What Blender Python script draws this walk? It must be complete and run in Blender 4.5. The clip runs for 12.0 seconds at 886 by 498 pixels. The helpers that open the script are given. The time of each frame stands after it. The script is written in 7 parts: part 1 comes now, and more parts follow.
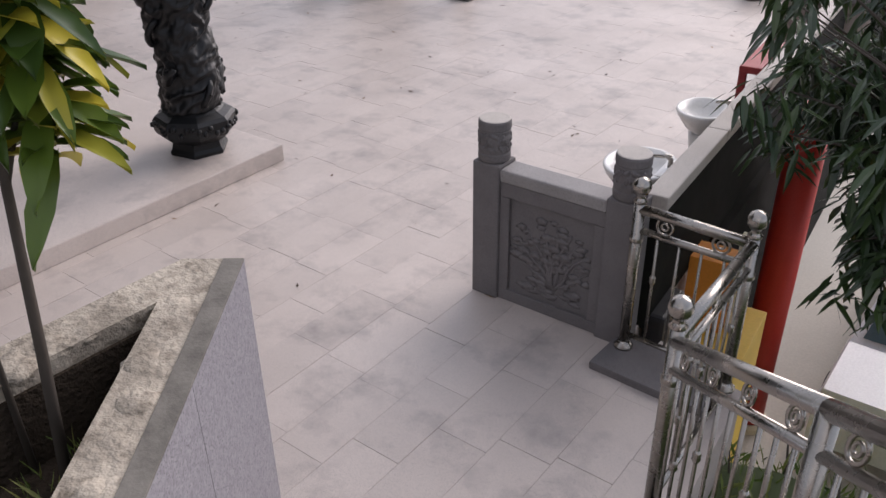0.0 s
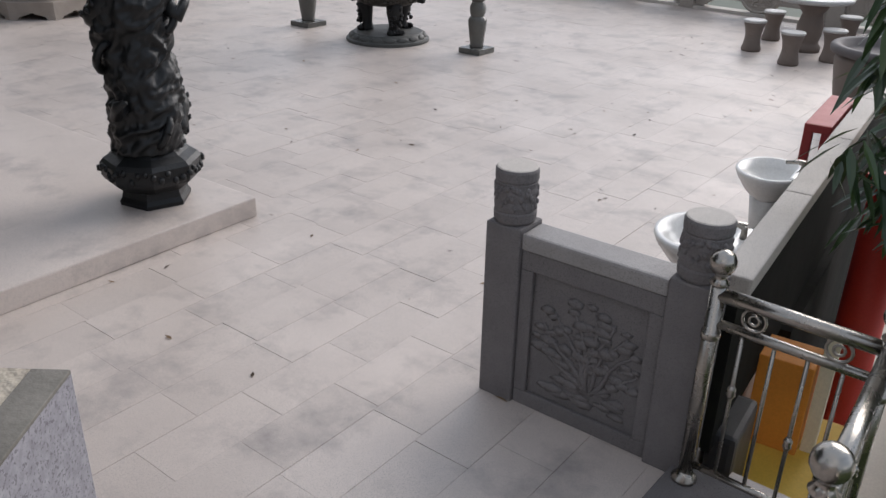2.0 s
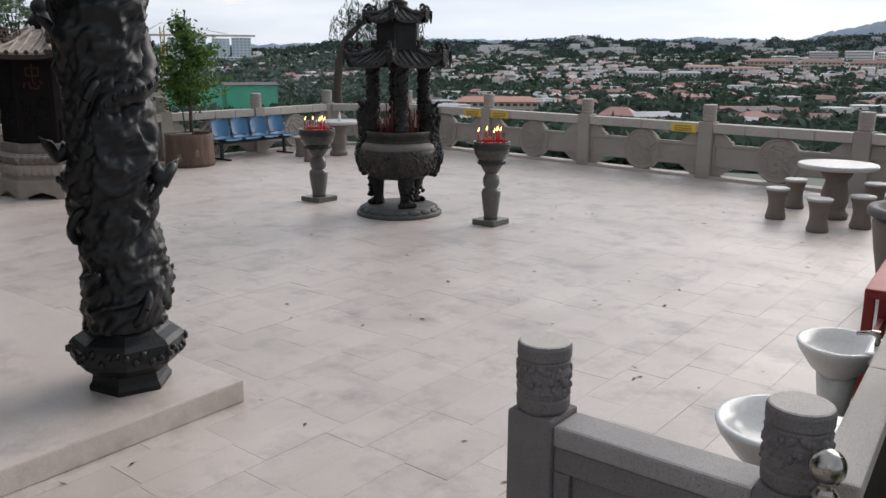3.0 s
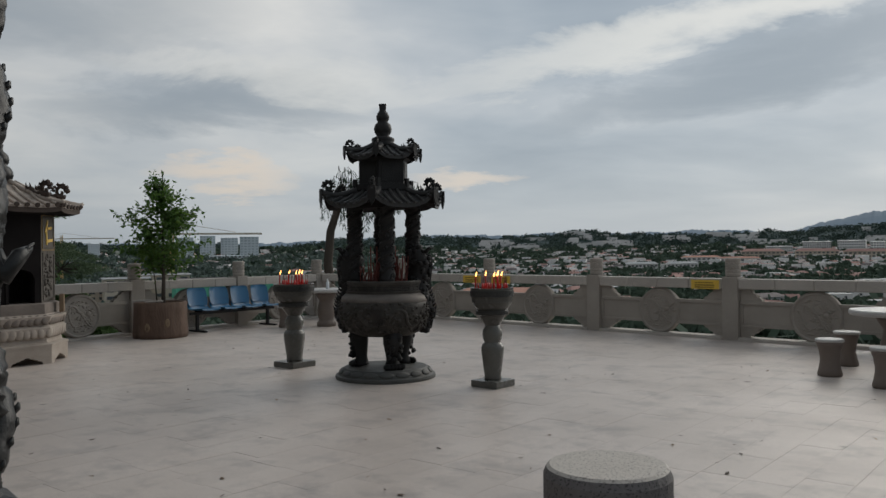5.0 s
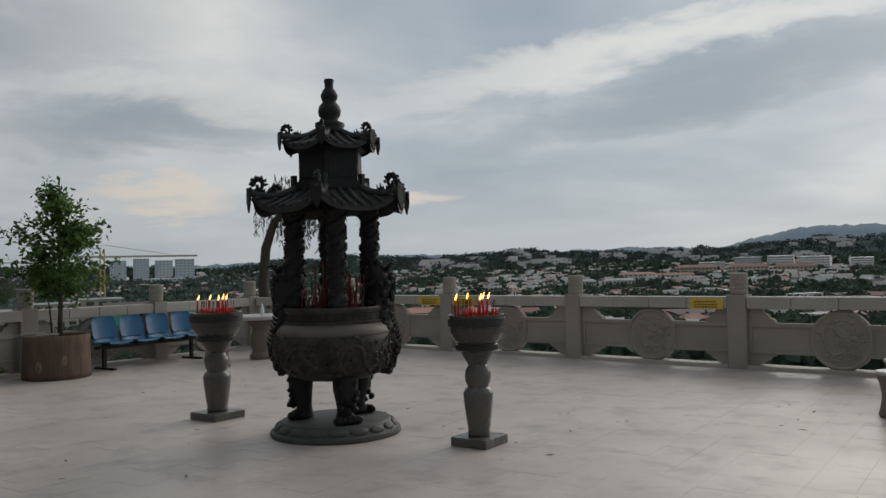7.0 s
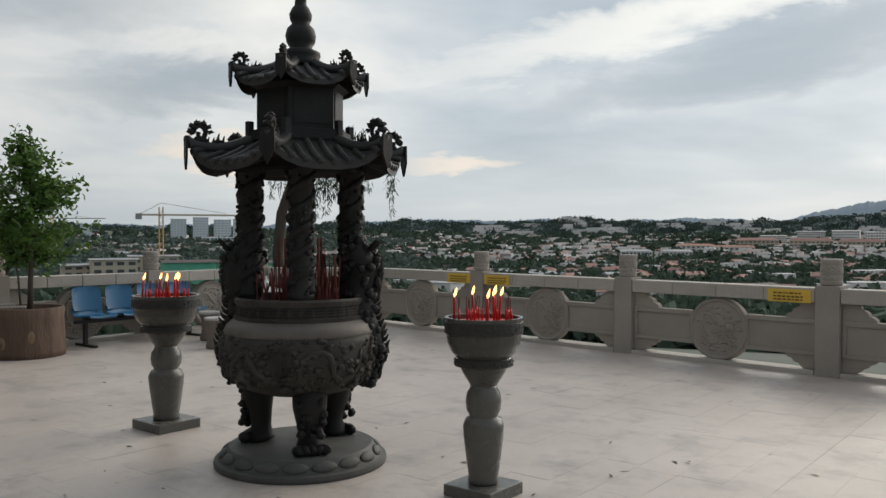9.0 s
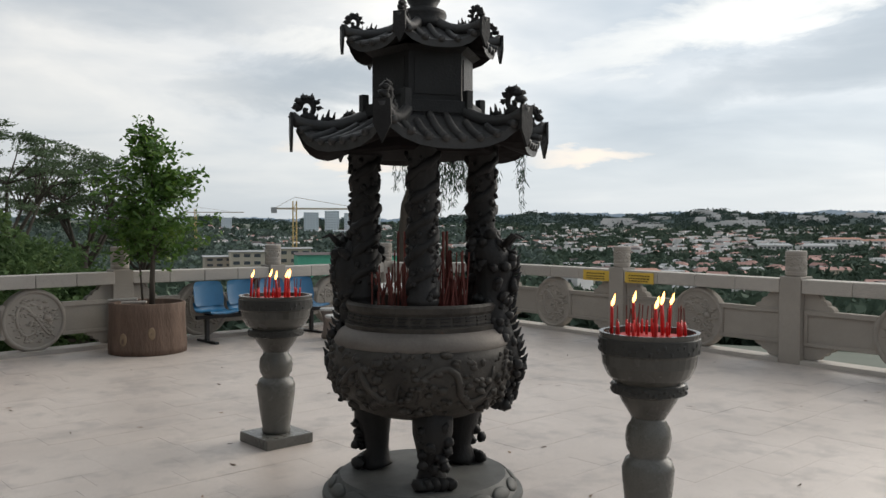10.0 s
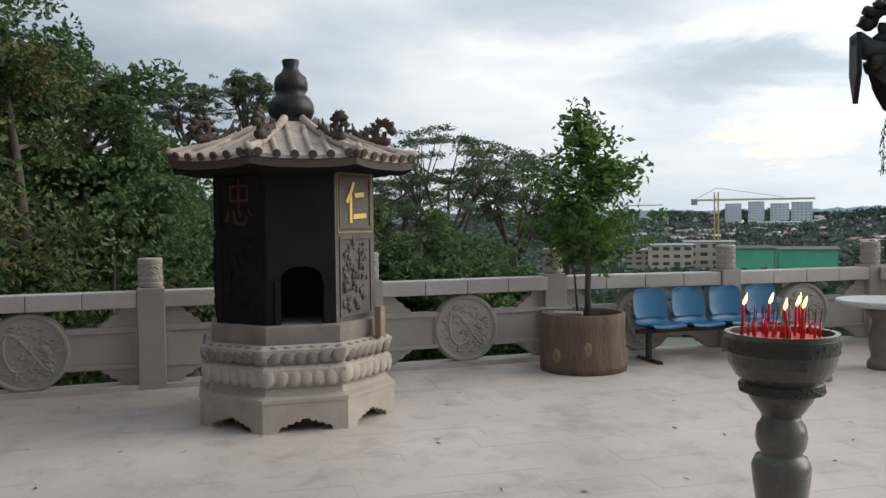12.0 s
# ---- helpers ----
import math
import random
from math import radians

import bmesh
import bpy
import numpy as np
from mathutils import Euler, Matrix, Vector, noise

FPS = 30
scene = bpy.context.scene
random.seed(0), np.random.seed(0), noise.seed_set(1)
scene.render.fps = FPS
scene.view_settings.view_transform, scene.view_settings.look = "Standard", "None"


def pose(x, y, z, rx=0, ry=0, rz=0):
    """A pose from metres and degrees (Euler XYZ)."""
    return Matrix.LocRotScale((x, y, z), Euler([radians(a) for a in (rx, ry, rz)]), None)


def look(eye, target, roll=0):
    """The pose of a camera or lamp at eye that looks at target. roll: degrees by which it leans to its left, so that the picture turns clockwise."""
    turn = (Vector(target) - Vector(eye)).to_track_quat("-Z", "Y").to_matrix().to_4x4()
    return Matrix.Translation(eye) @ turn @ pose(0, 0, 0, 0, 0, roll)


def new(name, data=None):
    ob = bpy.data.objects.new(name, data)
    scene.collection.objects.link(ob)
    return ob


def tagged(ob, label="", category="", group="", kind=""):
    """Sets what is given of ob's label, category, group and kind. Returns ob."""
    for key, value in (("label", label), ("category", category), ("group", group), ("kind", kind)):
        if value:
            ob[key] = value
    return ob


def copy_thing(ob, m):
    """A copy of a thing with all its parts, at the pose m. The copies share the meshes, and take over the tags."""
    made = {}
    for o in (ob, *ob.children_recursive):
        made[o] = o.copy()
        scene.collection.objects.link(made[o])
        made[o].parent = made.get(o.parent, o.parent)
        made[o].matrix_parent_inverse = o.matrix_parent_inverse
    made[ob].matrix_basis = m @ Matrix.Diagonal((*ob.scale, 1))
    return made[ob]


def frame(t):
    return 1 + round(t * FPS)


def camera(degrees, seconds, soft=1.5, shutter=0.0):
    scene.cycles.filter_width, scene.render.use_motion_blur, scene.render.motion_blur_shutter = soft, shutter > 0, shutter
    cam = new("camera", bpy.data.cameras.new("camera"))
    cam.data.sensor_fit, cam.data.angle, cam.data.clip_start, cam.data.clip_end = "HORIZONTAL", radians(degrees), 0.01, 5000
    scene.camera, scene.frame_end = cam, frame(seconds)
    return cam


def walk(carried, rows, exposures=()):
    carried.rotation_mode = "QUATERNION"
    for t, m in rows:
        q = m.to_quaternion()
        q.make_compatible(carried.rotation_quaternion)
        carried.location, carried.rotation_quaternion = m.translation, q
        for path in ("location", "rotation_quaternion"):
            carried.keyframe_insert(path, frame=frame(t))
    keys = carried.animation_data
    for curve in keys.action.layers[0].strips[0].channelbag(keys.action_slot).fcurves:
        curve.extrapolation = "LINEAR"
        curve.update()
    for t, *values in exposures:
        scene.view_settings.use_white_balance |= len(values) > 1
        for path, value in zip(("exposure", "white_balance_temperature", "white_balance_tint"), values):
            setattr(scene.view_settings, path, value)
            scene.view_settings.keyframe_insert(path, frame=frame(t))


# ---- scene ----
cam = camera(56.3, 12.0)
PATH = [
    (0, (0.36, 0.65, 2.984), (-0.823, 1.911, 1.978), -0.8),
    (0.5, (0.265, 0.785, 2.78), (-0.816, 1.998, 1.613), 0.6),
    (0.6, (0.23, 0.812, 2.729), (-0.838, 2.025, 1.55), 0.9),
    (1, (0.07, 0.943, 2.622), (-0.994, 2.164, 1.449), 1.4),
    (1.5, (-0.163, 1.215, 2.533), (-1.303, 2.494, 1.5), 1.9),
    (2, (-0.397, 1.443, 2.439), (-1.633, 2.761, 1.581), 1.3),
    (2.5, (-0.596, 1.71, 2.301), (-1.904, 3.068, 1.635), 1.1),
    (3, (-0.825, 1.933, 2.206), (-2.19, 3.321, 1.747), 0.2),
    (3.5, (-1.051, 2.17, 2.039), (-2.442, 3.58, 1.762), 0.0),
    (3.7, (-1.098, 2.224, 1.975), (-2.496, 3.637, 1.76), 0.0),
    (5.5, (-2.291, 3.51, 1.469), (-3.687, 4.942, 1.495), -1.1),
    (6, (-2.781, 3.797, 1.497), (-4.152, 5.253, 1.534), -1.2),
    (6.5, (-3.205, 4.193, 1.531), (-4.539, 5.682, 1.578), -1.0),
    (7, (-3.573, 4.549, 1.501), (-4.873, 6.068, 1.547), -1.4),
    (7.2, (-3.68, 4.719, 1.515), (-4.974, 6.243, 1.553), -1.3),
    (8.8, (-4.461, 6.126, 1.596), (-5.824, 7.589, 1.562), 0.0),
    (9, (-4.585, 6.275, 1.608), (-5.982, 7.705, 1.572), 0.1),
    (9.5, (-4.995, 6.581, 1.633), (-6.48, 7.92, 1.585), 0.3),
    (10, (-5.349, 6.863, 1.606), (-6.946, 8.066, 1.553), 0.1),
    (10.5, (-5.854, 7.052, 1.618), (-7.581, 8.06, 1.568), -0.0),
    (11, (-6.32, 7.196, 1.642), (-8.149, 8.003, 1.607), -0.2),
    (11.5, (-6.763, 7.293, 1.658), (-8.671, 7.89, 1.632), -0.3),
    (12, (-7.201, 7.292, 1.666), (-9.177, 7.592, 1.601), -0.7),
]

EXPOSURES = [(0.0, 0.95, 6360, 21), (0.6, 1.06, 6230, 20), (1.0, 1.05, 6060, 16), (1.5, 0.87, 6120, 14), (2.5, 0.91, 6280, 14), (3.5, 0.55, 6400, 11), (5.5, -0.13, 6470, 8), (7.0, -0.1, 6480, 8),
             (9.0, 0.36, 6640, 8), (10.0, 0.62, 6640, 9), (11.0, 0.8, 6420, 9), (12.0, 0.82, 6380, 9)]
CLOUD_STOPS = ((0.37, (0.36, 0.43, 0.51)), (0.45, (0.5, 0.565, 0.635)), (0.53, (0.68, 0.72, 0.765)), (0.62, (0.98, 0.97, 0.95)))
CLOUD_GAIN, SKY_STRENGTH, SUN_STRENGTH = 6.6, 0.1, 1.5

walk(cam, [(t, look(eye, target, roll)) for t, eye, target, roll in PATH],
     exposures=EXPOSURES)

# ---- sky and sun ----
SUN_AZ, SUN_EL = radians(88), radians(30)
world = bpy.data.worlds.new("overcast_sky")
scene.world = world
world.use_nodes = True
wt = world.node_tree
wt.nodes.clear()


def wnode(kind, **kw):
    n = wt.nodes.new(kind)
    for k, v in kw.items():
        n.inputs[k].default_value = v
    return n


sky = wt.nodes.new("ShaderNodeTexSky")
sky.sky_type = "NISHITA"
sky.sun_disc = False
sky.sun_elevation = SUN_EL
sky.sun_rotation = radians(90) - SUN_AZ
sky.air_density, sky.dust_density = 1.0, 2.0
wco = wt.nodes.new("ShaderNodeTexCoord")
sep = wt.nodes.new("ShaderNodeSeparateXYZ")
wt.links.new(wco.outputs["Generated"], sep.inputs[0])
lift = wt.nodes.new("ShaderNodeMath")
lift.operation = "ADD"
lift.inputs[1].default_value = 0.13
wt.links.new(sep.outputs["Z"], lift.inputs[0])
lowest = wt.nodes.new("ShaderNodeMath")
lowest.operation = "MAXIMUM"
lowest.inputs[1].default_value = 0.05
wt.links.new(lift.outputs[0], lowest.inputs[0])
flat = wt.nodes.new("ShaderNodeCombineXYZ")
for k in ("X", "Y"):
    div = wt.nodes.new("ShaderNodeMath")
    div.operation = "DIVIDE"
    wt.links.new(sep.outputs[k], div.inputs[0])
    wt.links.new(lowest.outputs[0], div.inputs[1])
    wt.links.new(div.outputs[0], flat.inputs[k])


def wramp(src, stops):
    r = wt.nodes.new("ShaderNodeValToRGB")
    while len(r.color_ramp.elements) < len(stops):
        r.color_ramp.elements.new(0.5)
    for e, (p, c) in zip(r.color_ramp.elements, stops):
        e.position, e.color = p, (*c, 1)
    wt.links.new(src, r.inputs[0])
    return r


big = wnode("ShaderNodeTexNoise", Scale=0.42, Detail=5.0, Roughness=0.46, Distortion=0.6)
wt.links.new(flat.outputs[0], big.inputs["Vector"])
small = wnode("ShaderNodeTexNoise", Scale=1.3, Detail=5.0, Roughness=0.55, Distortion=0.4)
wt.links.new(flat.outputs[0], small.inputs["Vector"])
both = wt.nodes.new("ShaderNodeMix")
both.data_type = "FLOAT"
both.inputs[0].default_value = 0.22
wt.links.new(big.outputs["Fac"], both.inputs[2])
wt.links.new(small.outputs["Fac"], both.inputs[3])
clouds = wramp(both.outputs[0], CLOUD_STOPS)
skyscale = wt.nodes.new("ShaderNodeMix")
skyscale.data_type = "RGBA"
skyscale.blend_type = "MIX"
skyscale.inputs[0].default_value = 0.94
wt.links.new(sky.outputs[0], skyscale.inputs[6])


def wmath(op, a, b=None):
    n = wt.nodes.new("ShaderNodeMath")
    n.operation = op
    for sock, v in zip(n.inputs, (a, b)):
        if isinstance(v, (int, float)):
            sock.default_value = v
        elif v is not None:
            wt.links.new(v, sock)
    return n.outputs[0]


def wmix(fac, a, b):
    n = wt.nodes.new("ShaderNodeMix")
    n.data_type = "RGBA"
    wt.links.new(fac, n.inputs[0])
    wt.links.new(a, n.inputs[6])
    n.inputs[7].default_value = (*b, 1)
    return n.outputs[2]


# the lowest sky is a plain grey haze
low = wt.nodes.new("ShaderNodeMapRange")
low.inputs[1].default_value, low.inputs[2].default_value, low.inputs[3].default_value, low.inputs[4].default_value = 0.02, 0.2, 0.85, 0.0
wt.links.new(sep.outputs["Z"], low.inputs[0])
cloud_col = wmix(low.outputs[0], clouds.outputs[0], (0.6, 0.65, 0.70))
# long cloud banks and the bright or warm breaks between them
wazim = wmath("ARCTAN2", sep.outputs["Y"], sep.outputs["X"])
welev = wmath("ARCSINE", sep.outputs["Z"])
wstretch = wt.nodes.new("ShaderNodeMapping")
wstretch.inputs["Scale"].default_value = (1, 1, 3.2)
wt.links.new(wco.outputs["Generated"], wstretch.inputs[0])
wisp = wnode("ShaderNodeTexNoise", Scale=4.5, Detail=6.0, Roughness=0.62, Distortion=0.3)
wt.links.new(wstretch.outputs[0], wisp.inputs["Vector"])
ragged = wmath("MULTIPLY", wmath("SUBTRACT", wisp.outputs["Fac"], 0.5), 0.13)


def cloud_bank(col, az, el, slope, half, thick, strength, new_col):
    across = wmath("SUBTRACT", radians(az), wazim)
    up = wmath("ADD", wmath("SUBTRACT", wmath("SUBTRACT", welev, radians(el)), wmath("MULTIPLY", across, slope)), ragged)
    d = wmath("ADD", wmath("POWER", wmath("ABSOLUTE", wmath("DIVIDE", across, radians(half))), 2.0),
              wmath("POWER", wmath("ABSOLUTE", wmath("DIVIDE", up, radians(thick))), 2.0))
    soft = wmath("MULTIPLY", wmath("MAXIMUM", wmath("SUBTRACT", 1.0, d), 0.0), strength)
    return wmix(soft, col, new_col)


GREY_BANK, BRIGHT_BREAK, WARM_BREAK = (0.38, 0.44, 0.505), (0.96, 0.95, 0.91), (1.0, 0.86, 0.73)
for bank in ((112, 11.4, 0.17, 19, 2.6, 1.0, GREY_BANK), (150, 9.6, 0.05, 12, 2.6, 0.8, GREY_BANK), (160, 15, 0.0, 14, 3.5, 0.6, GREY_BANK),
             (116, 14.4, 0.15, 22, 1.8, 0.85, BRIGHT_BREAK), (146, 11.7, -0.05, 12, 1.2, 0.5, BRIGHT_BREAK),
             (149.5, 4.8, -0.06, 5.5, 0.8, 0.8, WARM_BREAK), (133, 4.6, -0.03, 4.5, 0.85, 0.7, WARM_BREAK)):
    cloud_col = cloud_bank(cloud_col, *bank)
gain = wt.nodes.new("ShaderNodeVectorMath")
gain.operation = "SCALE"
gain.inputs["Scale"].default_value = CLOUD_GAIN
wt.links.new(cloud_col, gain.inputs[0])
# the cloud is thinner, so brighter, on the sun's side
side = wt.nodes.new("ShaderNodeVectorMath")
side.operation = "DOT_PRODUCT"
side.inputs[1].default_value = (math.cos(SUN_AZ), math.sin(SUN_AZ), 0.0)
wt.links.new(wco.outputs["Generated"], side.inputs[0])
thin = wt.nodes.new("ShaderNodeMapRange")
thin.inputs[1].default_value, thin.inputs[2].default_value, thin.inputs[3].default_value, thin.inputs[4].default_value = -0.4, 1.0, CLOUD_GAIN * 0.72, CLOUD_GAIN * 1.34
wt.links.new(side.outputs["Value"], thin.inputs[0])
wt.links.new(thin.outputs[0], gain.inputs["Scale"])
wt.links.new(gain.outputs[0], skyscale.inputs[7])
bg = wnode("ShaderNodeBackground", Strength=SKY_STRENGTH)
wt.links.new(skyscale.outputs[2], bg.inputs[0])
wout = wt.nodes.new("ShaderNodeOutputWorld")
wt.links.new(bg.outputs[0], wout.inputs[0])

sun = new("sun", bpy.data.lights.new("sun", "SUN"))
sun.data.energy, sun.data.angle, sun.data.color = SUN_STRENGTH, radians(50), (1.0, 0.93, 0.84)
sun_from = Vector((math.cos(SUN_EL) * math.cos(SUN_AZ), math.cos(SUN_EL) * math.sin(SUN_AZ), math.sin(SUN_EL)))
sun.matrix_basis = look(sun_from * 60, (0, 0, 0))

# ---- materials ----


def surface(name, base, dark, rough=0.75, scale=3.0, fine=90.0, mix=0.5, bump=0.15, metal=0.0, speck=None, vary=0.0,
            stretch=(1, 1, 1), depth=0.004, world_fixed=False, stain=None, spec=0.35):
    """Two scales of variation, an optional speckle, a piece-by-piece shift and fine relief."""
    m = bpy.data.materials.new(name)
    m.use_nodes = True
    nt = m.node_tree
    bsdf = nt.nodes["Principled BSDF"]
    bsdf.inputs["Metallic"].default_value = metal
    bsdf.inputs["Specular IOR Level"].default_value = spec
    co = nt.nodes.new("ShaderNodeTexCoord")
    mp = nt.nodes.new("ShaderNodeMapping")
    mp.inputs["Scale"].default_value = stretch
    if world_fixed:
        geo = nt.nodes.new("ShaderNodeNewGeometry")
        nt.links.new(geo.outputs["Position"], mp.inputs[0])
    else:
        nt.links.new(co.outputs["Object"], mp.inputs[0])

    def noisy(sc, detail=4.0, rough_=0.6):
        n = nt.nodes.new("ShaderNodeTexNoise")
        n.inputs["Scale"].default_value, n.inputs["Detail"].default_value = sc, detail
        n.inputs["Roughness"].default_value = rough_
        nt.links.new(mp.outputs[0], n.inputs["Vector"])
        return n.outputs["Fac"]

    def ramp(src, p0, p1):
        r = nt.nodes.new("ShaderNodeMapRange")
        r.inputs[1].default_value, r.inputs[2].default_value = p0, p1
        nt.links.new(src, r.inputs[0])
        return r.outputs[0]

    def mixed(fac, a, b):
        x = nt.nodes.new("ShaderNodeMix")
        x.data_type = "RGBA"
        for sock, v in ((x.inputs[0], fac), (x.inputs[6], a), (x.inputs[7], b)):
            if isinstance(v, (int, float)):
                sock.default_value = v
            elif isinstance(v, tuple):
                sock.default_value = (*v, 1)
            else:
                nt.links.new(v, sock)
        return x.outputs[2]

    large, tiny = noisy(scale, 6.0), noisy(fine, 2.0)
    col = mixed(ramp(large, 0.35, 0.35 + mix), base, dark)
    grain = mixed(ramp(tiny, 0.3, 0.7), tuple(c * 0.84 for c in base), tuple(min(1, c * 1.12) for c in base))
    col = mixed(0.4, col, grain)
    if speck:
        col = mixed(ramp(noisy(fine * 2.2, 1.0), 0.58, 0.64), col, speck)
    if stain:
        col = mixed(ramp(noisy(scale * 3.1, 9.0, 0.68), 0.5, 0.72), col, stain)
    if vary:
        info = nt.nodes.new("ShaderNodeObjectInfo")
        hsv = nt.nodes.new("ShaderNodeHueSaturation")
        r = nt.nodes.new("ShaderNodeMapRange")
        r.inputs[3].default_value, r.inputs[4].default_value = 1 - vary, 1 + vary
        nt.links.new(info.outputs["Random"], r.inputs[0])
        nt.links.new(r.outputs[0], hsv.inputs["Value"])
        nt.links.new(col, hsv.inputs["Color"])
        col = hsv.outputs[0]
    nt.links.new(col, bsdf.inputs["Base Color"])
    rr = nt.nodes.new("ShaderNodeMapRange")
    rr.inputs[3].default_value, rr.inputs[4].default_value = max(0.02, rough - 0.12), min(1, rough + 0.1)
    nt.links.new(large, rr.inputs[0])
    nt.links.new(rr.outputs[0], bsdf.inputs["Roughness"])
    if bump:
        b = nt.nodes.new("ShaderNodeBump")
        b.inputs["Strength"].default_value, b.inputs["Distance"].default_value = bump, depth
        nt.links.new(tiny, b.inputs["Height"])
        nt.links.new(b.outputs[0], bsdf.inputs["Normal"])
    return m


def leafy(name, a, b, c, rough=0.5, gloss=0.4, through_light=0.2, clump=0.0):
    """Leaves that differ one by one, and let a little light through."""
    m = bpy.data.materials.new(name)
    m.use_nodes = True
    nt = m.node_tree
    bsdf = nt.nodes["Principled BSDF"]
    geo = nt.nodes.new("ShaderNodeNewGeometry")
    r = nt.nodes.new("ShaderNodeValToRGB")
    r.color_ramp.elements.new(0.5)
    for e, (p, col) in zip(r.color_ramp.elements, ((0.0, a), (0.6, b), (1.0, c))):
        e.position, e.color = p, (*col, 1)
    if clump:
        # whole sprays share a tone, single leaves stray from it
        n = nt.nodes.new("ShaderNodeTexNoise")
        n.inputs["Scale"].default_value, n.inputs["Detail"].default_value = clump, 3.0
        nt.links.new(geo.outputs["Position"], n.inputs["Vector"])
        spread = nt.nodes.new("ShaderNodeMapRange")
        spread.inputs[1].default_value, spread.inputs[2].default_value = 0.3, 0.7
        nt.links.new(n.outputs["Fac"], spread.inputs[0])
        tone = nt.nodes.new("ShaderNodeMix")
        tone.data_type = "FLOAT"
        tone.inputs[0].default_value = 0.35
        nt.links.new(spread.outputs[0], tone.inputs[2])
        nt.links.new(geo.outputs["Random Per Island"], tone.inputs[3])
        nt.links.new(tone.outputs[0], r.inputs[0])
    else:
        nt.links.new(geo.outputs["Random Per Island"], r.inputs[0])
    nt.links.new(r.outputs[0], bsdf.inputs["Base Color"])
    bsdf.inputs["Roughness"].default_value = rough
    bsdf.inputs["Specular IOR Level"].default_value = gloss
    tr = nt.nodes.new("ShaderNodeBsdfTranslucent")
    nt.links.new(r.outputs[0], tr.inputs[0])
    mx = nt.nodes.new("ShaderNodeMixShader")
    mx.inputs[0].default_value = through_light
    nt.links.new(bsdf.outputs[0], mx.inputs[1])
    nt.links.new(tr.outputs[0], mx.inputs[2])
    nt.links.new(mx.outputs[0], nt.nodes["Material Output"].inputs[0])
    return m


def glowing(name, col, strength):
    m = bpy.data.materials.new(name)
    m.use_nodes = True
    b = m.node_tree.nodes["Principled BSDF"]
    b.inputs["Base Color"].default_value = (*col, 1)
    b.inputs["Emission Color"].default_value = (*col, 1)
    b.inputs["Emission Strength"].default_value = strength
    return m


SLAB = surface("floor_granite", (0.6, 0.525, 0.472), (0.4, 0.345, 0.31), 0.46, 0.7, 110, 0.32, 0.1, spec=0.6, speck=(0.37, 0.33, 0.3), vary=0.05, world_fixed=True, stain=(0.31, 0.275, 0.255))
BED = surface("joint_mortar", (0.5, 0.435, 0.39), (0.36, 0.31, 0.28), 0.9, 1.3, 80)
STEP = surface("step_granite", (0.52, 0.472, 0.445), (0.37, 0.335, 0.315), 0.6, 3.0, 130, 0.5, 0.12, speck=(0.2, 0.19, 0.19), spec=0.25)
PLANTER_FACE = surface("planter_granite", (0.33, 0.318, 0.338), (0.19, 0.18, 0.2), 0.5, 55.0, 70, 0.3, 0.1, speck=(0.16, 0.15, 0.165))
PLANTER_RIM = surface("weathered_cement", (0.5, 0.44, 0.355), (0.07, 0.055, 0.04), 0.9, 4.5, 45, 0.3, 0.9, depth=0.012, stain=(0.085, 0.066, 0.046))
PLANTER_EDGE = surface("blackened_granite_edge", (0.2, 0.185, 0.16), (0.07, 0.064, 0.055), 0.85, 12.0, 90, 0.3, 0.4)
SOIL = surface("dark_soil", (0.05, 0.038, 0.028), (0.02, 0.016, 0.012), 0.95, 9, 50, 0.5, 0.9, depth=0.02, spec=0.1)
FENCE = surface("balustrade_granite", (0.37, 0.335, 0.295), (0.23, 0.207, 0.18), 0.75, 2.2, 110, 0.5, 0.2, speck=(0.23, 0.21, 0.19), vary=0.06, spec=0.25)
COPING = surface("coping_granite", (0.5, 0.46, 0.415), (0.33, 0.3, 0.27), 0.7, 2.5, 110, 0.5, 0.15, speck=(0.24, 0.22, 0.2), vary=0.06)
CARVED = surface("carved_dark_granite", (0.175, 0.162, 0.16), (0.112, 0.103, 0.102), 0.72, 5.0, 120, 0.5, 0.3, speck=(0.08, 0.074, 0.074), spec=0.2)
# the carved granite again, paler for the sky light on its top
CARVED_SKYLIT = surface("skylit_grey_granite", (0.3, 0.282, 0.272), (0.2, 0.187, 0.18), 0.55, 4.0, 120, 0.5, 0.25, speck=(0.15, 0.14, 0.135), spec=0.4)
DARKSTONE = surface("black_bronze", (0.012, 0.0125, 0.013), (0.006, 0.006, 0.006), 0.42, 7.0, 60, 0.5, 0.4, metal=0.0, depth=0.006, spec=0.34)
BRONZE = surface("aged_bronze", (0.024, 0.0235, 0.0235), (0.011, 0.0105, 0.0105), 0.55, 6.0, 70, 0.5, 0.5, metal=0.0, depth=0.006, spec=0.24)
TILEMETAL = surface("dusty_bronze_tile", (0.055, 0.054, 0.053), (0.02, 0.0195, 0.019), 0.45, 9.0, 70, 0.5, 0.4, depth=0.005, spec=0.3)
POTMETAL = surface("dusty_bronze", (0.185, 0.165, 0.148), (0.06, 0.054, 0.048), 0.6, 5.0, 70, 0.5, 0.4, metal=0.2, depth=0.005, spec=0.2)
# near-black stands for tree shade over the east wall; the porch reuses it
WALLSHADE = surface("shade_toned_wall", (0.016, 0.016, 0.0145), (0.008, 0.0085, 0.0075), 0.85, 2.5, 60, 0.4, 0.3, stain=(0.018, 0.021, 0.014), spec=0.06)
BOWLMETAL = surface("ash_dusted_bronze", (0.082, 0.075, 0.067), (0.016, 0.015, 0.014), 0.55, 6.0, 70, 0.3, 0.5, metal=0.1, depth=0.006, spec=0.16)
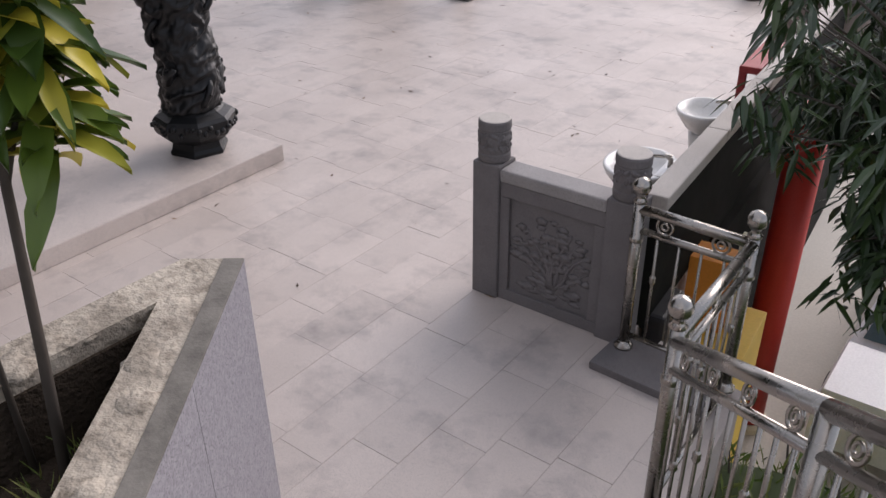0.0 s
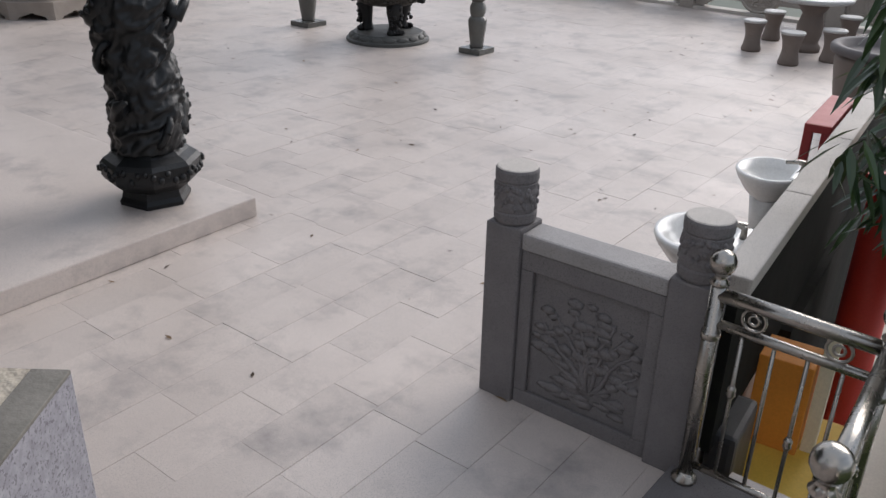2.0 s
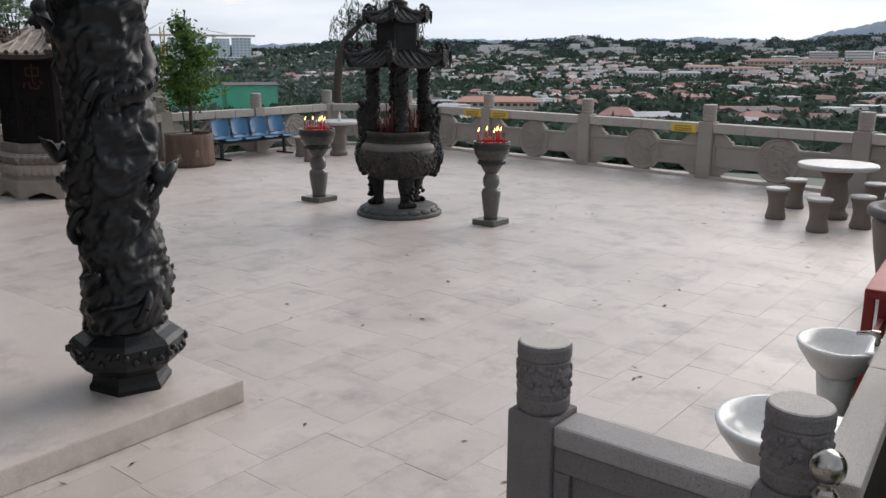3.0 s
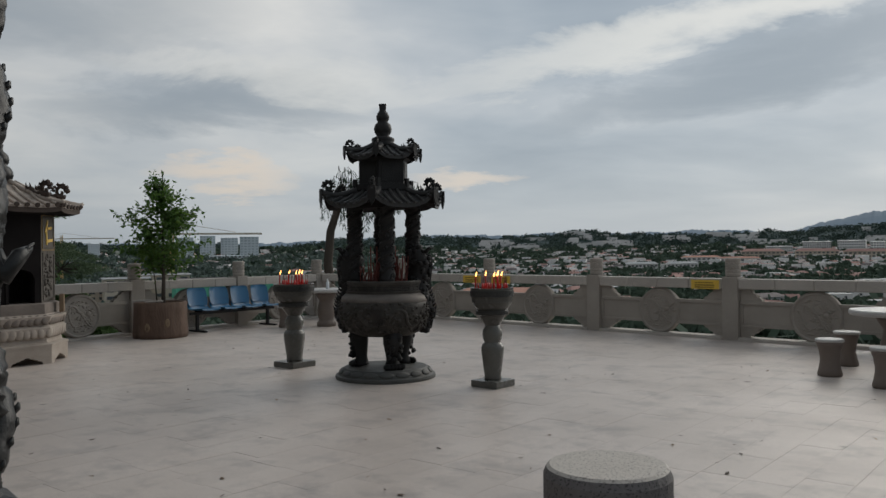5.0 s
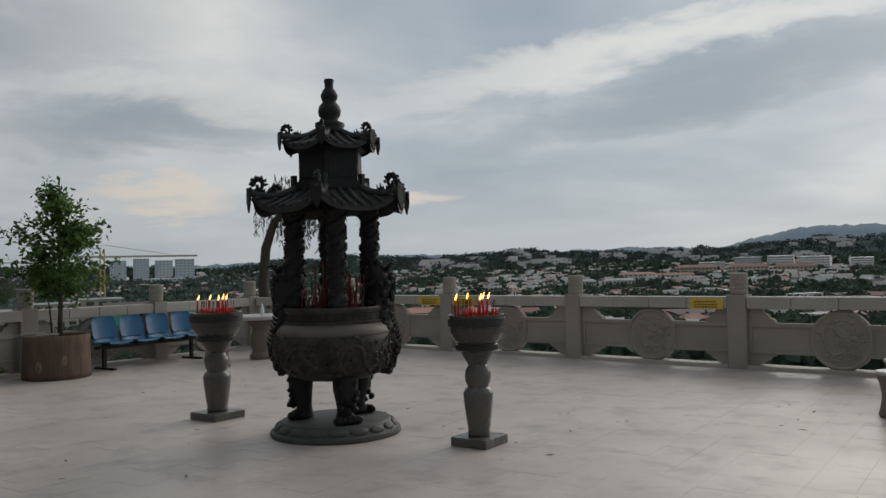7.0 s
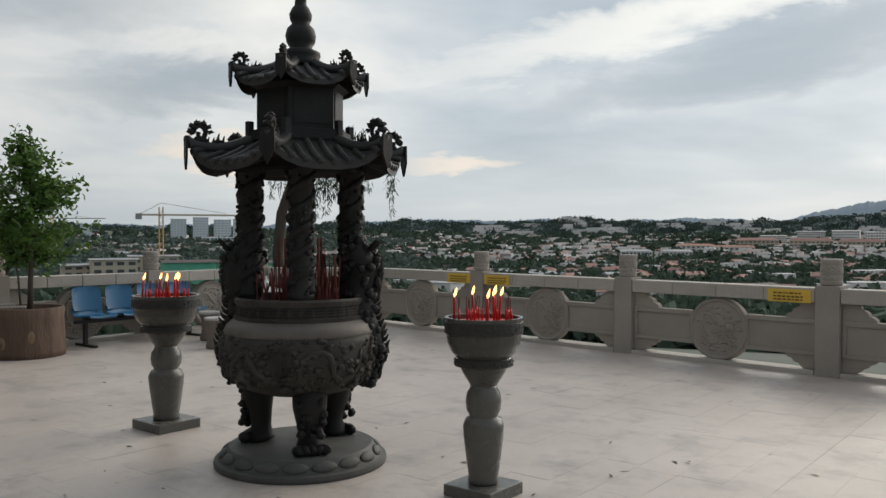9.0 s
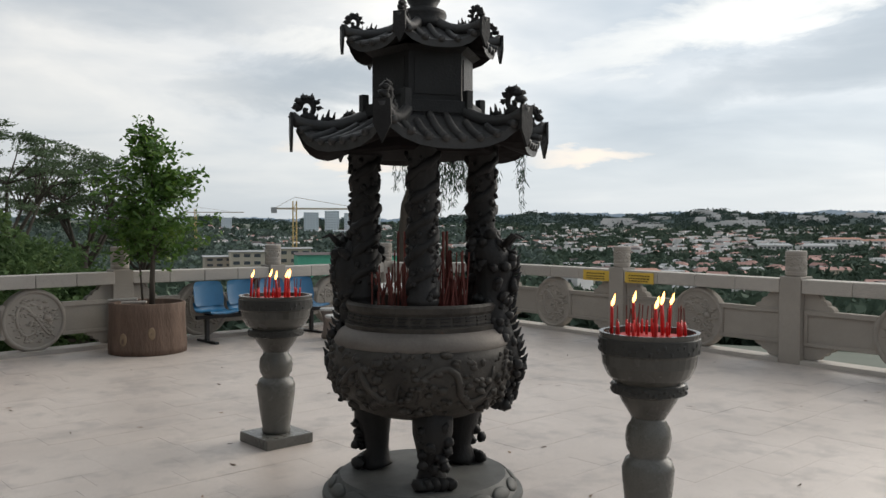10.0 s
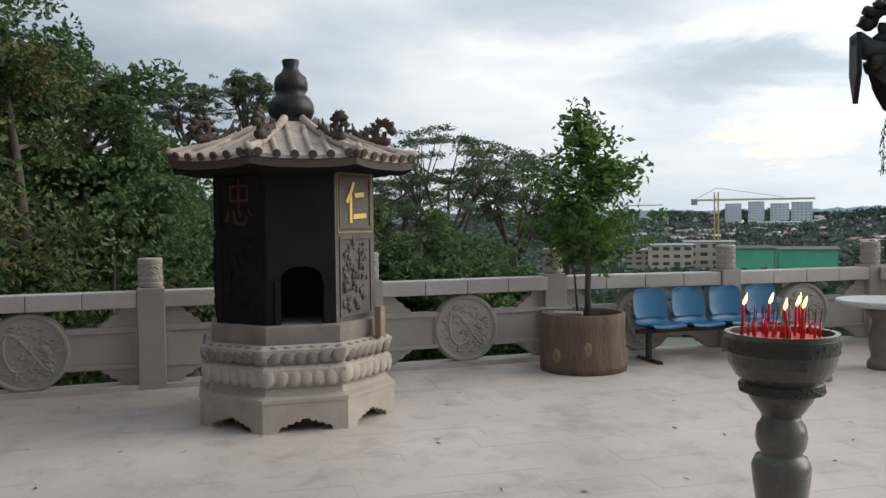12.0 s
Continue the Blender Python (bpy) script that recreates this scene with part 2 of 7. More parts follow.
BANDSTONE = surface("dark_carved_band", (0.05, 0.05, 0.047), (0.025, 0.025, 0.024), 0.5, 20.0, 90, 0.5, 0.3, spec=0.25)
DISC = surface("dark_basalt", (0.1, 0.1, 0.094), (0.045, 0.046, 0.043), 0.6, 6.0, 90, 0.5, 0.3, spec=0.25)
STAND = surface("polished_grey_granite", (0.145, 0.14, 0.127), (0.07, 0.068, 0.062), 0.27, 6.0, 120, 0.5, 0.15, speck=(0.09, 0.09, 0.08), spec=0.35)
CUPSTONE = surface("dark_polished_granite", (0.09, 0.087, 0.078), (0.04, 0.039, 0.036), 0.26, 8.0, 120, 0.45, 0.2, speck=(0.06, 0.06, 0.055), spec=0.4)
FURNACE_STONE = surface("pale_weathered_stone", (0.43, 0.375, 0.325), (0.25, 0.21, 0.175), 0.75, 4.0, 90, 0.45, 0.3, speck=(0.28, 0.25, 0.22), spec=0.2)
FURNACE_ROOF = surface("roof_stone", (0.5, 0.43, 0.37), (0.26, 0.2, 0.16), 0.75, 4.0, 80, 0.35, 0.3, stain=(0.22, 0.155, 0.12))
SOOT_AND_SOFFIT = surface("sooty_stone_and_soffit", (0.019, 0.0168, 0.017), (0.0085, 0.0075, 0.0078), 0.8, 3.0, 80, 0.5, 0.3, spec=0.05)
LOTUS_DARK = surface("smoked_lotus_stone", (0.24, 0.205, 0.18), (0.11, 0.095, 0.085), 0.75, 5.0, 90, 0.4, 0.3, spec=0.2)
ROOF_BEAST = surface("brown_roof_ornament", (0.085, 0.065, 0.055), (0.035, 0.028, 0.025), 0.7, 8.0, 80, 0.5, 0.3, spec=0.2)
SOOTGREY = surface("half_sooty_stone", (0.13, 0.118, 0.105), (0.04, 0.036, 0.033), 0.7, 5.0, 80, 0.5, 0.3, spec=0.15)
GOLD = surface("gold_paint", (0.75, 0.5, 0.12), (0.55, 0.35, 0.08), 0.5, 12, 90)
DULLGOLD = surface("dull_gilt_line", (0.3, 0.2, 0.07), (0.16, 0.11, 0.045), 0.6, 14, 90)
DIMRED = surface("faded_red_paint", (0.07, 0.022, 0.02), (0.03, 0.012, 0.012), 0.8, 12, 90)
WAXRED = surface("red_wax", (0.55, 0.03, 0.03), (0.4, 0.02, 0.02), 0.4, 20, 90, bump=0.0)
INCENSE = surface("incense_red_brown", (0.19, 0.055, 0.045), (0.06, 0.03, 0.027), 0.8, 5, 90, bump=0.0)
FLAME = glowing("candle_flame", (1.0, 0.46, 0.12), 4.5)
BARK = surface("stump_bark", (0.15, 0.1, 0.075), (0.035, 0.024, 0.018), 0.85, 8.0, 40, 0.45, 0.8, stretch=(1, 1, 0.25), depth=0.012)
CUTWOOD = surface("cut_branch_wood", (0.25, 0.18, 0.115), (0.13, 0.09, 0.06), 0.8, 9, 60)
BRANCH = surface("branch_bark", (0.075, 0.062, 0.05), (0.035, 0.03, 0.025), 0.85, 9, 60, stretch=(1, 1, 0.3))
BLUE = surface("blue_plastic", (0.016, 0.12, 0.245), (0.012, 0.09, 0.185), 0.35, 4, 60, 0.5, 0.05, spec=0.5)
BLACKMETAL = surface("black_painted_steel", (0.03, 0.03, 0.032), (0.015, 0.015, 0.016), 0.45, 8, 60)
STEEL = surface("stainless_steel", (0.38, 0.355, 0.32), (0.27, 0.25, 0.225), 0.28, 6, 90, 0.5, 0.03, metal=1.0, spec=0.5)
TABLETOP = surface("pale_terrazzo", (0.52, 0.51, 0.49), (0.42, 0.41, 0.4), 0.4, 5, 110, speck=(0.3, 0.3, 0.29))
TABLELEG = surface("brownish_granite", (0.2, 0.165, 0.142), (0.12, 0.098, 0.084), 0.6, 5, 110, speck=(0.15, 0.12, 0.1))
CERAMIC = surface("white_ceramic", (0.76, 0.75, 0.72), (0.66, 0.64, 0.6), 0.18, 5, 60, bump=0.0, spec=0.5)
RED = surface("red_paint", (0.55, 0.045, 0.03), (0.42, 0.03, 0.025), 0.5, 3, 70, bump=0.05)
DARKRED = surface("dull_red_paint", (0.3, 0.035, 0.035), (0.17, 0.025, 0.025), 0.55, 5, 70)
YELLOW = surface("yellow_paint", (0.75, 0.5, 0.08), (0.62, 0.4, 0.07), 0.6, 3, 70)
ORANGE = surface("orange_paint", (0.7, 0.27, 0.04), (0.55, 0.2, 0.03), 0.6, 3, 70)
CREAM = surface("cream_paint", (0.7, 0.64, 0.48), (0.58, 0.52, 0.4), 0.7, 3, 70)
SIGNINK = surface("sign_ink", (0.12, 0.09, 0.03), (0.08, 0.06, 0.02), 0.7, 9, 70, bump=0.0)
CARWHITE = surface("white_car_paint", (0.78, 0.78, 0.78), (0.72, 0.72, 0.73), 0.2, 2, 50, bump=0.0, spec=0.5)
CARGLASS = surface("car_glass", (0.16, 0.22, 0.24), (0.12, 0.17, 0.19), 0.08, 2, 50, bump=0.0, spec=0.5)
RUBBER = surface("black_rubber", (0.025, 0.025, 0.025), (0.015, 0.015, 0.015), 0.8, 9, 90)
ASPHALT = surface("road_concrete", (0.62, 0.58, 0.51), (0.5, 0.47, 0.41), 0.85, 0.6, 40)
GRASSGROUND = surface("grassy_ground", (0.085, 0.11, 0.045), (0.05, 0.065, 0.028), 0.95, 0.02, 0.6, 0.5, 0.2)
TOWNGROUND = surface("town_ground", (0.115, 0.13, 0.105), (0.065, 0.09, 0.065), 0.95, 0.012, 0.15, 0.4, 0.0)
GRASS = leafy("grass_blades", (0.1, 0.16, 0.035), (0.15, 0.21, 0.05), (0.26, 0.26, 0.08))
LEAF_POT = leafy("potted_leaf", (0.036, 0.085, 0.018), (0.088, 0.175, 0.034), (0.21, 0.31, 0.065), 0.4, 0.4, 0.38, 3.0)
LEAF_LONG = leafy("long_dark_leaf", (0.02, 0.04, 0.016), (0.035, 0.065, 0.022), (0.06, 0.1, 0.03), 0.3, 0.6)
LEAF_CROTON = leafy("croton_leaf", (0.03, 0.065, 0.012), (0.1, 0.16, 0.02), (0.68, 0.56, 0.06), 0.35, 0.5)
LEAF_WOOD = leafy("forest_leaf", (0.05, 0.085, 0.035), (0.09, 0.145, 0.055), (0.165, 0.225, 0.085), 0.7, 0.15, 0.3, 0.8)
LEAF_OLIVE = leafy("vine_leaf", (0.04, 0.062, 0.022), (0.1, 0.12, 0.04), (0.2, 0.13, 0.055), 0.6, 0.2, 0.15, 1.2)
LEAF_UMB = leafy("umbrella_leaf", (0.075, 0.108, 0.065), (0.105, 0.148, 0.082), (0.15, 0.195, 0.105), 0.6, 0.2, 0.3, 0.5)
LEAF_WILLOW = leafy("weeping_leaf", (0.035, 0.06, 0.045), (0.05, 0.085, 0.06), (0.08, 0.12, 0.08), 0.6, 0.2)
# far leaves turn paler and bluer: distance haze mixed into their colour
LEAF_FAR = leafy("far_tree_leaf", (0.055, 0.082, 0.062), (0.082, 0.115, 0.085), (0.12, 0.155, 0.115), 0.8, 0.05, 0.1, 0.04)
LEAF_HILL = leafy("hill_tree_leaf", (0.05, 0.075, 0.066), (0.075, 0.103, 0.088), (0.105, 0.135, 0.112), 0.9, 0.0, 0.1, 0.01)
LEAF_HAZE = leafy("haze_tinted_leaf", (0.1, 0.135, 0.12), (0.13, 0.165, 0.145), (0.165, 0.2, 0.17), 0.9, 0.0, 0.1, 0.02)
LEAF_DRY = leafy("dry_leaf", (0.06, 0.045, 0.035), (0.14, 0.1, 0.07), (0.3, 0.2, 0.11), 0.7, 0.2)
# window tone lightened for the haze in front of the far towers
TOWERGLASS = surface("tower_glazing", (0.44, 0.5, 0.55), (0.38, 0.44, 0.49), 0.5, 0.5, 3.0, bump=0.0)
H_WHITE = surface("house_white", (0.82, 0.8, 0.79), (0.66, 0.64, 0.63), 0.8, 0.15, 2.0, vary=0.15, bump=0.0)
H_CREAM = surface("house_cream", (0.6, 0.52, 0.42), (0.48, 0.41, 0.33), 0.8, 0.15, 2.0, vary=0.15, bump=0.0)
H_GREY = surface("house_grey", (0.42, 0.42, 0.42), (0.33, 0.33, 0.33), 0.8, 0.15, 2.0, vary=0.12, bump=0.0)
# ridge colours hold a blue haze tint, strongest on the far one
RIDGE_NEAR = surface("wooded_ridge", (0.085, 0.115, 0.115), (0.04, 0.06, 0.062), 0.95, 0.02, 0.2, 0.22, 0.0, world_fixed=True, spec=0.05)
RIDGE_FAR = surface("haze_tinted_ridge", (0.19, 0.25, 0.31), (0.16, 0.215, 0.27), 0.95, 0.004, 0.05, 0.4, 0.0, world_fixed=True, spec=0.05)
R_RED = surface("roof_terracotta", (0.38, 0.22, 0.19), (0.28, 0.165, 0.14), 0.8, 0.2, 3.0, vary=0.2, bump=0.0)
R_ORANGE = surface("roof_orange", (0.46, 0.24, 0.18), (0.36, 0.19, 0.14), 0.8, 0.2, 3.0, vary=0.12, bump=0.0)
R_GREY = surface("roof_grey_sheet", (0.36, 0.37, 0.38), (0.26, 0.27, 0.28), 0.6, 0.2, 3.0, vary=0.2, bump=0.0)
R_DARK = surface("roof_dark_tile", (0.13, 0.11, 0.11), (0.09, 0.075, 0.075), 0.8, 0.2, 3.0, vary=0.2, bump=0.0)
WINDOW = surface("window_dark", (0.1, 0.11, 0.12), (0.07, 0.075, 0.08), 0.3, 0.5, 3.0, bump=0.0)
NETGREEN = surface("green_netting", (0.16, 0.56, 0.38), (0.1, 0.42, 0.27), 0.8, 0.3, 2.0, bump=0.0)
# tower walls lightened too, haze put into the colour
TOWERBLUE = surface("tower_pale", (0.7, 0.76, 0.8), (0.6, 0.66, 0.7), 0.7, 0.05, 1.0, bump=0.0)
CRANE = surface("crane_yellow", (0.6, 0.42, 0.16), (0.45, 0.32, 0.14), 0.6, 0.5, 3.0, bump=0.0)
PLASTIC_CLEAR = surface("pale_bottle", (0.7, 0.73, 0.75), (0.62, 0.66, 0.7), 0.15, 9, 60, bump=0.0)

# ---- mesh tools ----


def mesh_object(name, me, material, smooth=False):
    me.materials.append(material)
    if smooth:
        me.shade_smooth()
    return new(name, me)


def part(name, bm, material, parent=None, label="", smooth=False):
    me = bpy.data.meshes.new(name)
    bm.normal_update()
    bm.to_mesh(me)
    bm.free()
    ob = mesh_object(name, me, material, smooth)
    ob.parent = parent
    if label:
        tagged(ob, label)
    return ob


def raw(name, verts, faces, material, parent=None, smooth=False):
    me = bpy.data.meshes.new(name)
    me.from_pydata(verts, [], faces)
    ob = mesh_object(name, me, material, smooth)
    ob.parent = parent
    return ob


def thing(name, m, label, category, group="", kind=""):
    e = new(name)
    e.empty_display_size = 0.1
    e.matrix_basis = m
    return tagged(e, label, category, group, kind)


def box(bm, x0, x1, y0, y1, z0, z1, bevel=0.0, m=None):
    vs = [bm.verts.new((x, y, z)) for z in (z0, z1) for y in (y0, y1) for x in (x0, x1)]
    fs = [bm.faces.new([vs[i] for i in f]) for f in
          ((0, 2, 3, 1), (4, 5, 7, 6), (0, 1, 5, 4), (2, 6, 7, 3), (0, 4, 6, 2), (1, 3, 7, 5))]
    if bevel:
        es = {e for f in fs for e in f.edges}
        r = bmesh.ops.bevel(bm, geom=list(es), offset=bevel, segments=2, affect="EDGES", profile=0.6)
        vs = list({v for f in r["faces"] for v in f.verts} | {v for v in vs if v.is_valid})
    if m is not None:
        bmesh.ops.transform(bm, matrix=m, verts=[v for v in vs if v.is_valid])
    return bm


def lathe(bm, profile, n=24, m=None, caps=True, twist=0.0):
    rings = []
    for r, z in profile:
        ring = []
        for i in range(n):
            a = 2 * math.pi * i / n + twist
            p = Vector((r * math.cos(a), r * math.sin(a), z))
            ring.append(bm.verts.new(m @ p if m is not None else p))
        rings.append(ring)
    for a, b in zip(rings, rings[1:]):
        for i in range(n):
            bm.faces.new((a[i], a[(i + 1) % n], b[(i + 1) % n], b[i]))
    if caps:
        bm.faces.new(list(reversed(rings[0])))
        bm.faces.new(rings[-1])
    return bm


def tube(bm, pts, radius, n=8, caps=True):
    pts = [Vector(p) for p in pts]
    radii = radius if isinstance(radius, (list, tuple)) else [radius] * len(pts)
    side = None
    rings = []
    for i, p in enumerate(pts):
        d = (pts[min(i + 1, len(pts) - 1)] - pts[max(i - 1, 0)]).normalized()
        if side is None:
            side = d.cross(Vector((0.13, 0.31, 1.0)) if abs(d.z) < 0.95 else Vector((1, 0, 0))).normalized()
        side = (side - d * side.dot(d)).normalized()
        up = d.cross(side)
        rings.append([bm.verts.new(p + radii[i] * (math.cos(2 * math.pi * k / n) * side + math.sin(2 * math.pi * k / n) * up)) for k in range(n)])
    for a, b in zip(rings, rings[1:]):
        for i in range(n):
            bm.faces.new((a[i], a[(i + 1) % n], b[(i + 1) % n], b[i]))
    if caps:
        bm.faces.new(list(reversed(rings[0])))
        bm.faces.new(rings[-1])
    return bm


def prism(bm, poly, z0, z1, m=None, chamfer=0.0):
    f = (lambda p: m @ Vector(p)) if m is not None else (lambda p: Vector(p))
    lo = [bm.verts.new(f((x, y, z0))) for x, y in poly]
    hi = [bm.verts.new(f((x, y, z1 - chamfer))) for x, y in poly]
    k = len(poly)
    for i in range(k):
        bm.faces.new((lo[i], lo[(i + 1) % k], hi[(i + 1) % k], hi[i]))
    if chamfer:
        cx, cy = sum(p[0] for p in poly) / k, sum(p[1] for p in poly) / k
        top = []
        for x, y in poly:
            d = math.hypot(cx - x, cy - y) or 1
            top.append(bm.verts.new(f((x + (cx - x) / d * chamfer * 1.4, y + (cy - y) / d * chamfer * 1.4, z1))))
        for i in range(k):
            bm.faces.new((hi[i], hi[(i + 1) % k], top[(i + 1) % k], top[i]))
        hi = top
    bm.faces.new(list(reversed(lo)))
    bm.faces.new(hi)
    return bm


def blob(bm, c, r, rough=0.25, sub=2, squash=(1, 1, 1), freq=2.5):
    """A lumpy carved or natural mass."""
    start = len(bm.verts)
    bmesh.ops.create_icosphere(bm, subdivisions=sub, radius=1.0)
    bm.verts.ensure_lookup_table()
    c = Vector(c)
    for v in bm.verts[start:]:
        k = 1 + rough * noise.noise(v.co * freq + c * 7.0)
        v.co = c + Vector((v.co.x * squash[0], v.co.y * squash[1], v.co.z * squash[2])) * r * k
    return bm


def ngon(n, r, turn=0.0):
    return [(r * math.cos(turn + 2 * math.pi * i / n), r * math.sin(turn + 2 * math.pi * i / n)) for i in range(n)]


def sector(cx, cy, r, a0, a1, n):
    return [(cx + r * math.cos(a0 + (a1 - a0) * i / n), cy + r * math.sin(a0 + (a1 - a0) * i / n)) for i in range(n + 1)]


def leaves(name, centres, size, material, parent=None, aspect=0.45, droop=0.0, seed=1, spread=0.35):
    """One mesh of many small folded leaves, one at each centre."""
    rng = np.random.default_rng(seed)
    c = np.asarray(centres, float)
    n = len(c)
    d = rng.normal(size=(n, 3))
    d[:, 2] = d[:, 2] * 0.6 - droop * 2.2
    d /= np.linalg.norm(d, axis=1)[:, None]
    s = np.cross(d, rng.normal(size=(n, 3)))
    s /= np.linalg.norm(s, axis=1)[:, None]
    up = np.cross(s, d)
    ln = size * (1 + spread * rng.uniform(-1, 1, n))[:, None]
    w = ln * aspect * 0.5
    tip, mid = c + d * ln, c + d * ln * 0.45
    verts = np.stack([c, mid + s * w + up * w * 0.35, tip - up * w * 0.3, mid - s * w + up * w * 0.35], 1).reshape(-1, 3)
    idx = np.arange(n) * 4
    faces = np.concatenate([np.stack([idx, idx + 1, idx + 2], 1), np.stack([idx, idx + 2, idx + 3], 1)]).tolist()
    return raw(name, verts.tolist(), faces, material, parent)


# ---- plan ----
AXIS = radians(5.5)
CA, SA = math.cos(AXIS), math.sin(AXIS)
STAIR_U = Vector((0.731, 0.682, 0))
STAIR_V = Vector((0.682, -0.731, 0))
STAIR_0 = Vector((-1.88, 2.01, 0))
STAIR_M = Matrix(((STAIR_U.x, STAIR_V.x, 0, STAIR_0.x), (STAIR_U.y, STAIR_V.y, 0, STAIR_0.y), (0, 0, 1, 0), (0, 0, 0, 1)))
EAST0, EAST1 = Vector((-1.55, 4.38, 0)), Vector((-3.66, 16.1, 0))
LEFT_POSTS = [(-15.2, 1.05), (-15.63, 3.32), (-16.06, 5.59), (-16.49, 7.85), (-16.9, 10.1), (-17.02, 12.4), (-17.35, 14.65)]
FAR_POSTS = [(-16.0, 16.1), (-13.34, 16.12), (-10.67, 16.12), (-8.0, 16.1), (-5.33, 16.1), (-3.75, 16.1)]
LOW = -2.7

# ---- ground, road and hills ----


def ramp1(x, xs, ys):
    return float(np.interp(x, xs, ys))


def ground_z(x, y):
    r, az = math.hypot(x + 8, y - 8), math.degrees(math.atan2(y - 8, x + 8)) % 360
    z = ramp1(r, (0, 24, 40, 120, 260, 420, 620, 900, 1400, 2000, 2700, 5200), (LOW, LOW, -4.5, -14, -20, -23, -24, -22, -13, 0, 10, 14))
    n = noise.noise(Vector((x, y, 0)) / 420.0) * 0.7 + noise.noise(Vector((x, y, 5)) / 150.0) * 0.3
    z += n * ramp1(r, (0, 200, 600, 1200, 2300, 5000), (0, 1, 3, 8, 18, 25))
    hill = math.exp(-((az - 100) / 8.5) ** 2) * ramp1(r, (1400, 2300, 3000, 4200), (0, 12, 12, 0))
    west = math.exp(-((az - 165) / 9.0) ** 2) * ramp1(r, (1200, 2200, 3000, 4000), (0, 14, 14, 0))
    return z + hill + west


def build_ground():
    rings = [0, 12, 24, 32, 45, 65, 90, 120, 160, 210, 270, 340, 420, 520, 640, 780, 940, 1120, 1320, 1550, 1800, 2080, 2400, 2800, 3300, 3900, 4700]
    n = 180
    verts, faces = [(-8, 8, LOW)], []
    for r in rings[1:]:
        for i in range(n):
            a = 2 * math.pi * i / n
            x, y = -8 + r * math.cos(a), 8 + r * math.sin(a)
            verts.append((x, y, ground_z(x, y)))
    for i in range(n):
        faces.append((0, 1 + i, 1 + (i + 1) % n))
    for k in range(len(rings) - 2):
        a, b = 1 + k * n, 1 + (k + 1) * n
        for i in range(n):
            faces.append((a + i, b + i, b + (i + 1) % n, a + (i + 1) % n))
    ob = raw("ground", verts, faces, TOWNGROUND, smooth=True)
    tagged(ob, "green valley ground that rises to wooded hills", "ground", kind="structure")


build_ground()


def build_terrace():
    pts = [(-0.62, 2.95), (-0.86, 4.34), (EAST0.x - 0.06, EAST0.y), (EAST1.x - 0.06, 16.26), (-16.1, 16.26), (-17.5, 14.75), (-17.16, 12.4), (-17.04, 10.1),
           (-15.2, 0.5), (-14.4, -4.0), (2.5, -4.0), (2.5, 0.2)]
    bm = prism(bmesh.new(), pts, LOW - 3, -0.0035)
    ob = part("floor", bm, BED)
    return tagged(ob, "terrace floor bed with dark mortar joints", "floor", kind="structure")


FLOOR = build_terrace()
PLAT_C = Vector((-5.26, 4.61, 0))


def build_platform():
    # a low granite porch step, its corner towards the stairs
    bm = box(bmesh.new(), -9.8, 0, -9.0, 0, 0.0, 0.15, 0.012, Matrix.Translation(PLAT_C) @ Matrix.Rotation(AXIS + radians(0.8), 4, "Z"))
    tagged(part("porch_platform", bm, SLAB), "low pale granite porch platform one step high", "platform", kind="structure")


build_platform()


def build_porch_blocker():
    # unseen wall and ceiling of the pillar's porch, added to cut southern sky light
    m = Matrix.Translation(PLAT_C) @ Matrix.Rotation(AXIS + radians(0.8), 4, "Z")
    tagged(part("wall_temple", box(bmesh.new(), -9.6, -0.3, -4.6, -4.3, 0.15, 4.25, 0.0, m), WALLSHADE), "unseen plain dark wall added behind the porch to cut light", "wall", kind="structure")
    tagged(part("porch_ceiling", box(bmesh.new(), -9.7, 0.35, -4.6, 0.5, 4.25, 4.5, 0.01, m), WALLSHADE), "unseen plain dark ceiling added over the dragon pillar to cut light", "ceiling", kind="structure")


build_porch_blocker()


def build_stairs():
    t = thing("stairs", STAIR_M, "grey granite steps down to the terrace", "stairs", kind="structure")
    for i in range(13):
        z1, v0 = 0.17 * (i + 1), 0.3 * i
        for k in range(3):
            u0, u1 = -0.25 + k * 0.65, -0.25 + (k + 1) * 0.65 - 0.0015
            if i and k == 0:
                u0 = 0.0
            u1 = min(u1, 1.66)
            b = box(bmesh.new(), u0, u1, v0 - 0.012, v0 + 0.32, z1 - 0.045, z1, 0.006)
            part("tread_stone", b, STEP, t)
            part("riser_stone", box(bmesh.new(), u0, u1, v0 + 0.005, v0 + 0.3, z1 - 0.17, z1 - 0.047), STEP, t)
    part("stair_core", box(bmesh.new(), 0.0, 1.66, 0.31, 4.6, -0.01, 0.12), BED, t)
    part("stringer", box(bmesh.new(), 1.66, 1.72, 0.0, 4.2, LOW, 0.0), STEP, t)
    part("landing", box(bmesh.new(), -0.2, 1.7, 3.92, 6.6, 2.1, 2.2, 0.005), STEP, t)


build_stairs()


def along2(p, q):
    d = Vector((q.x - p.x, q.y - p.y))
    return Matrix.Translation((p.x, p.y, 0)) @ Matrix.Rotation(math.atan2(d.y, d.x), 4, "Z"), d.length


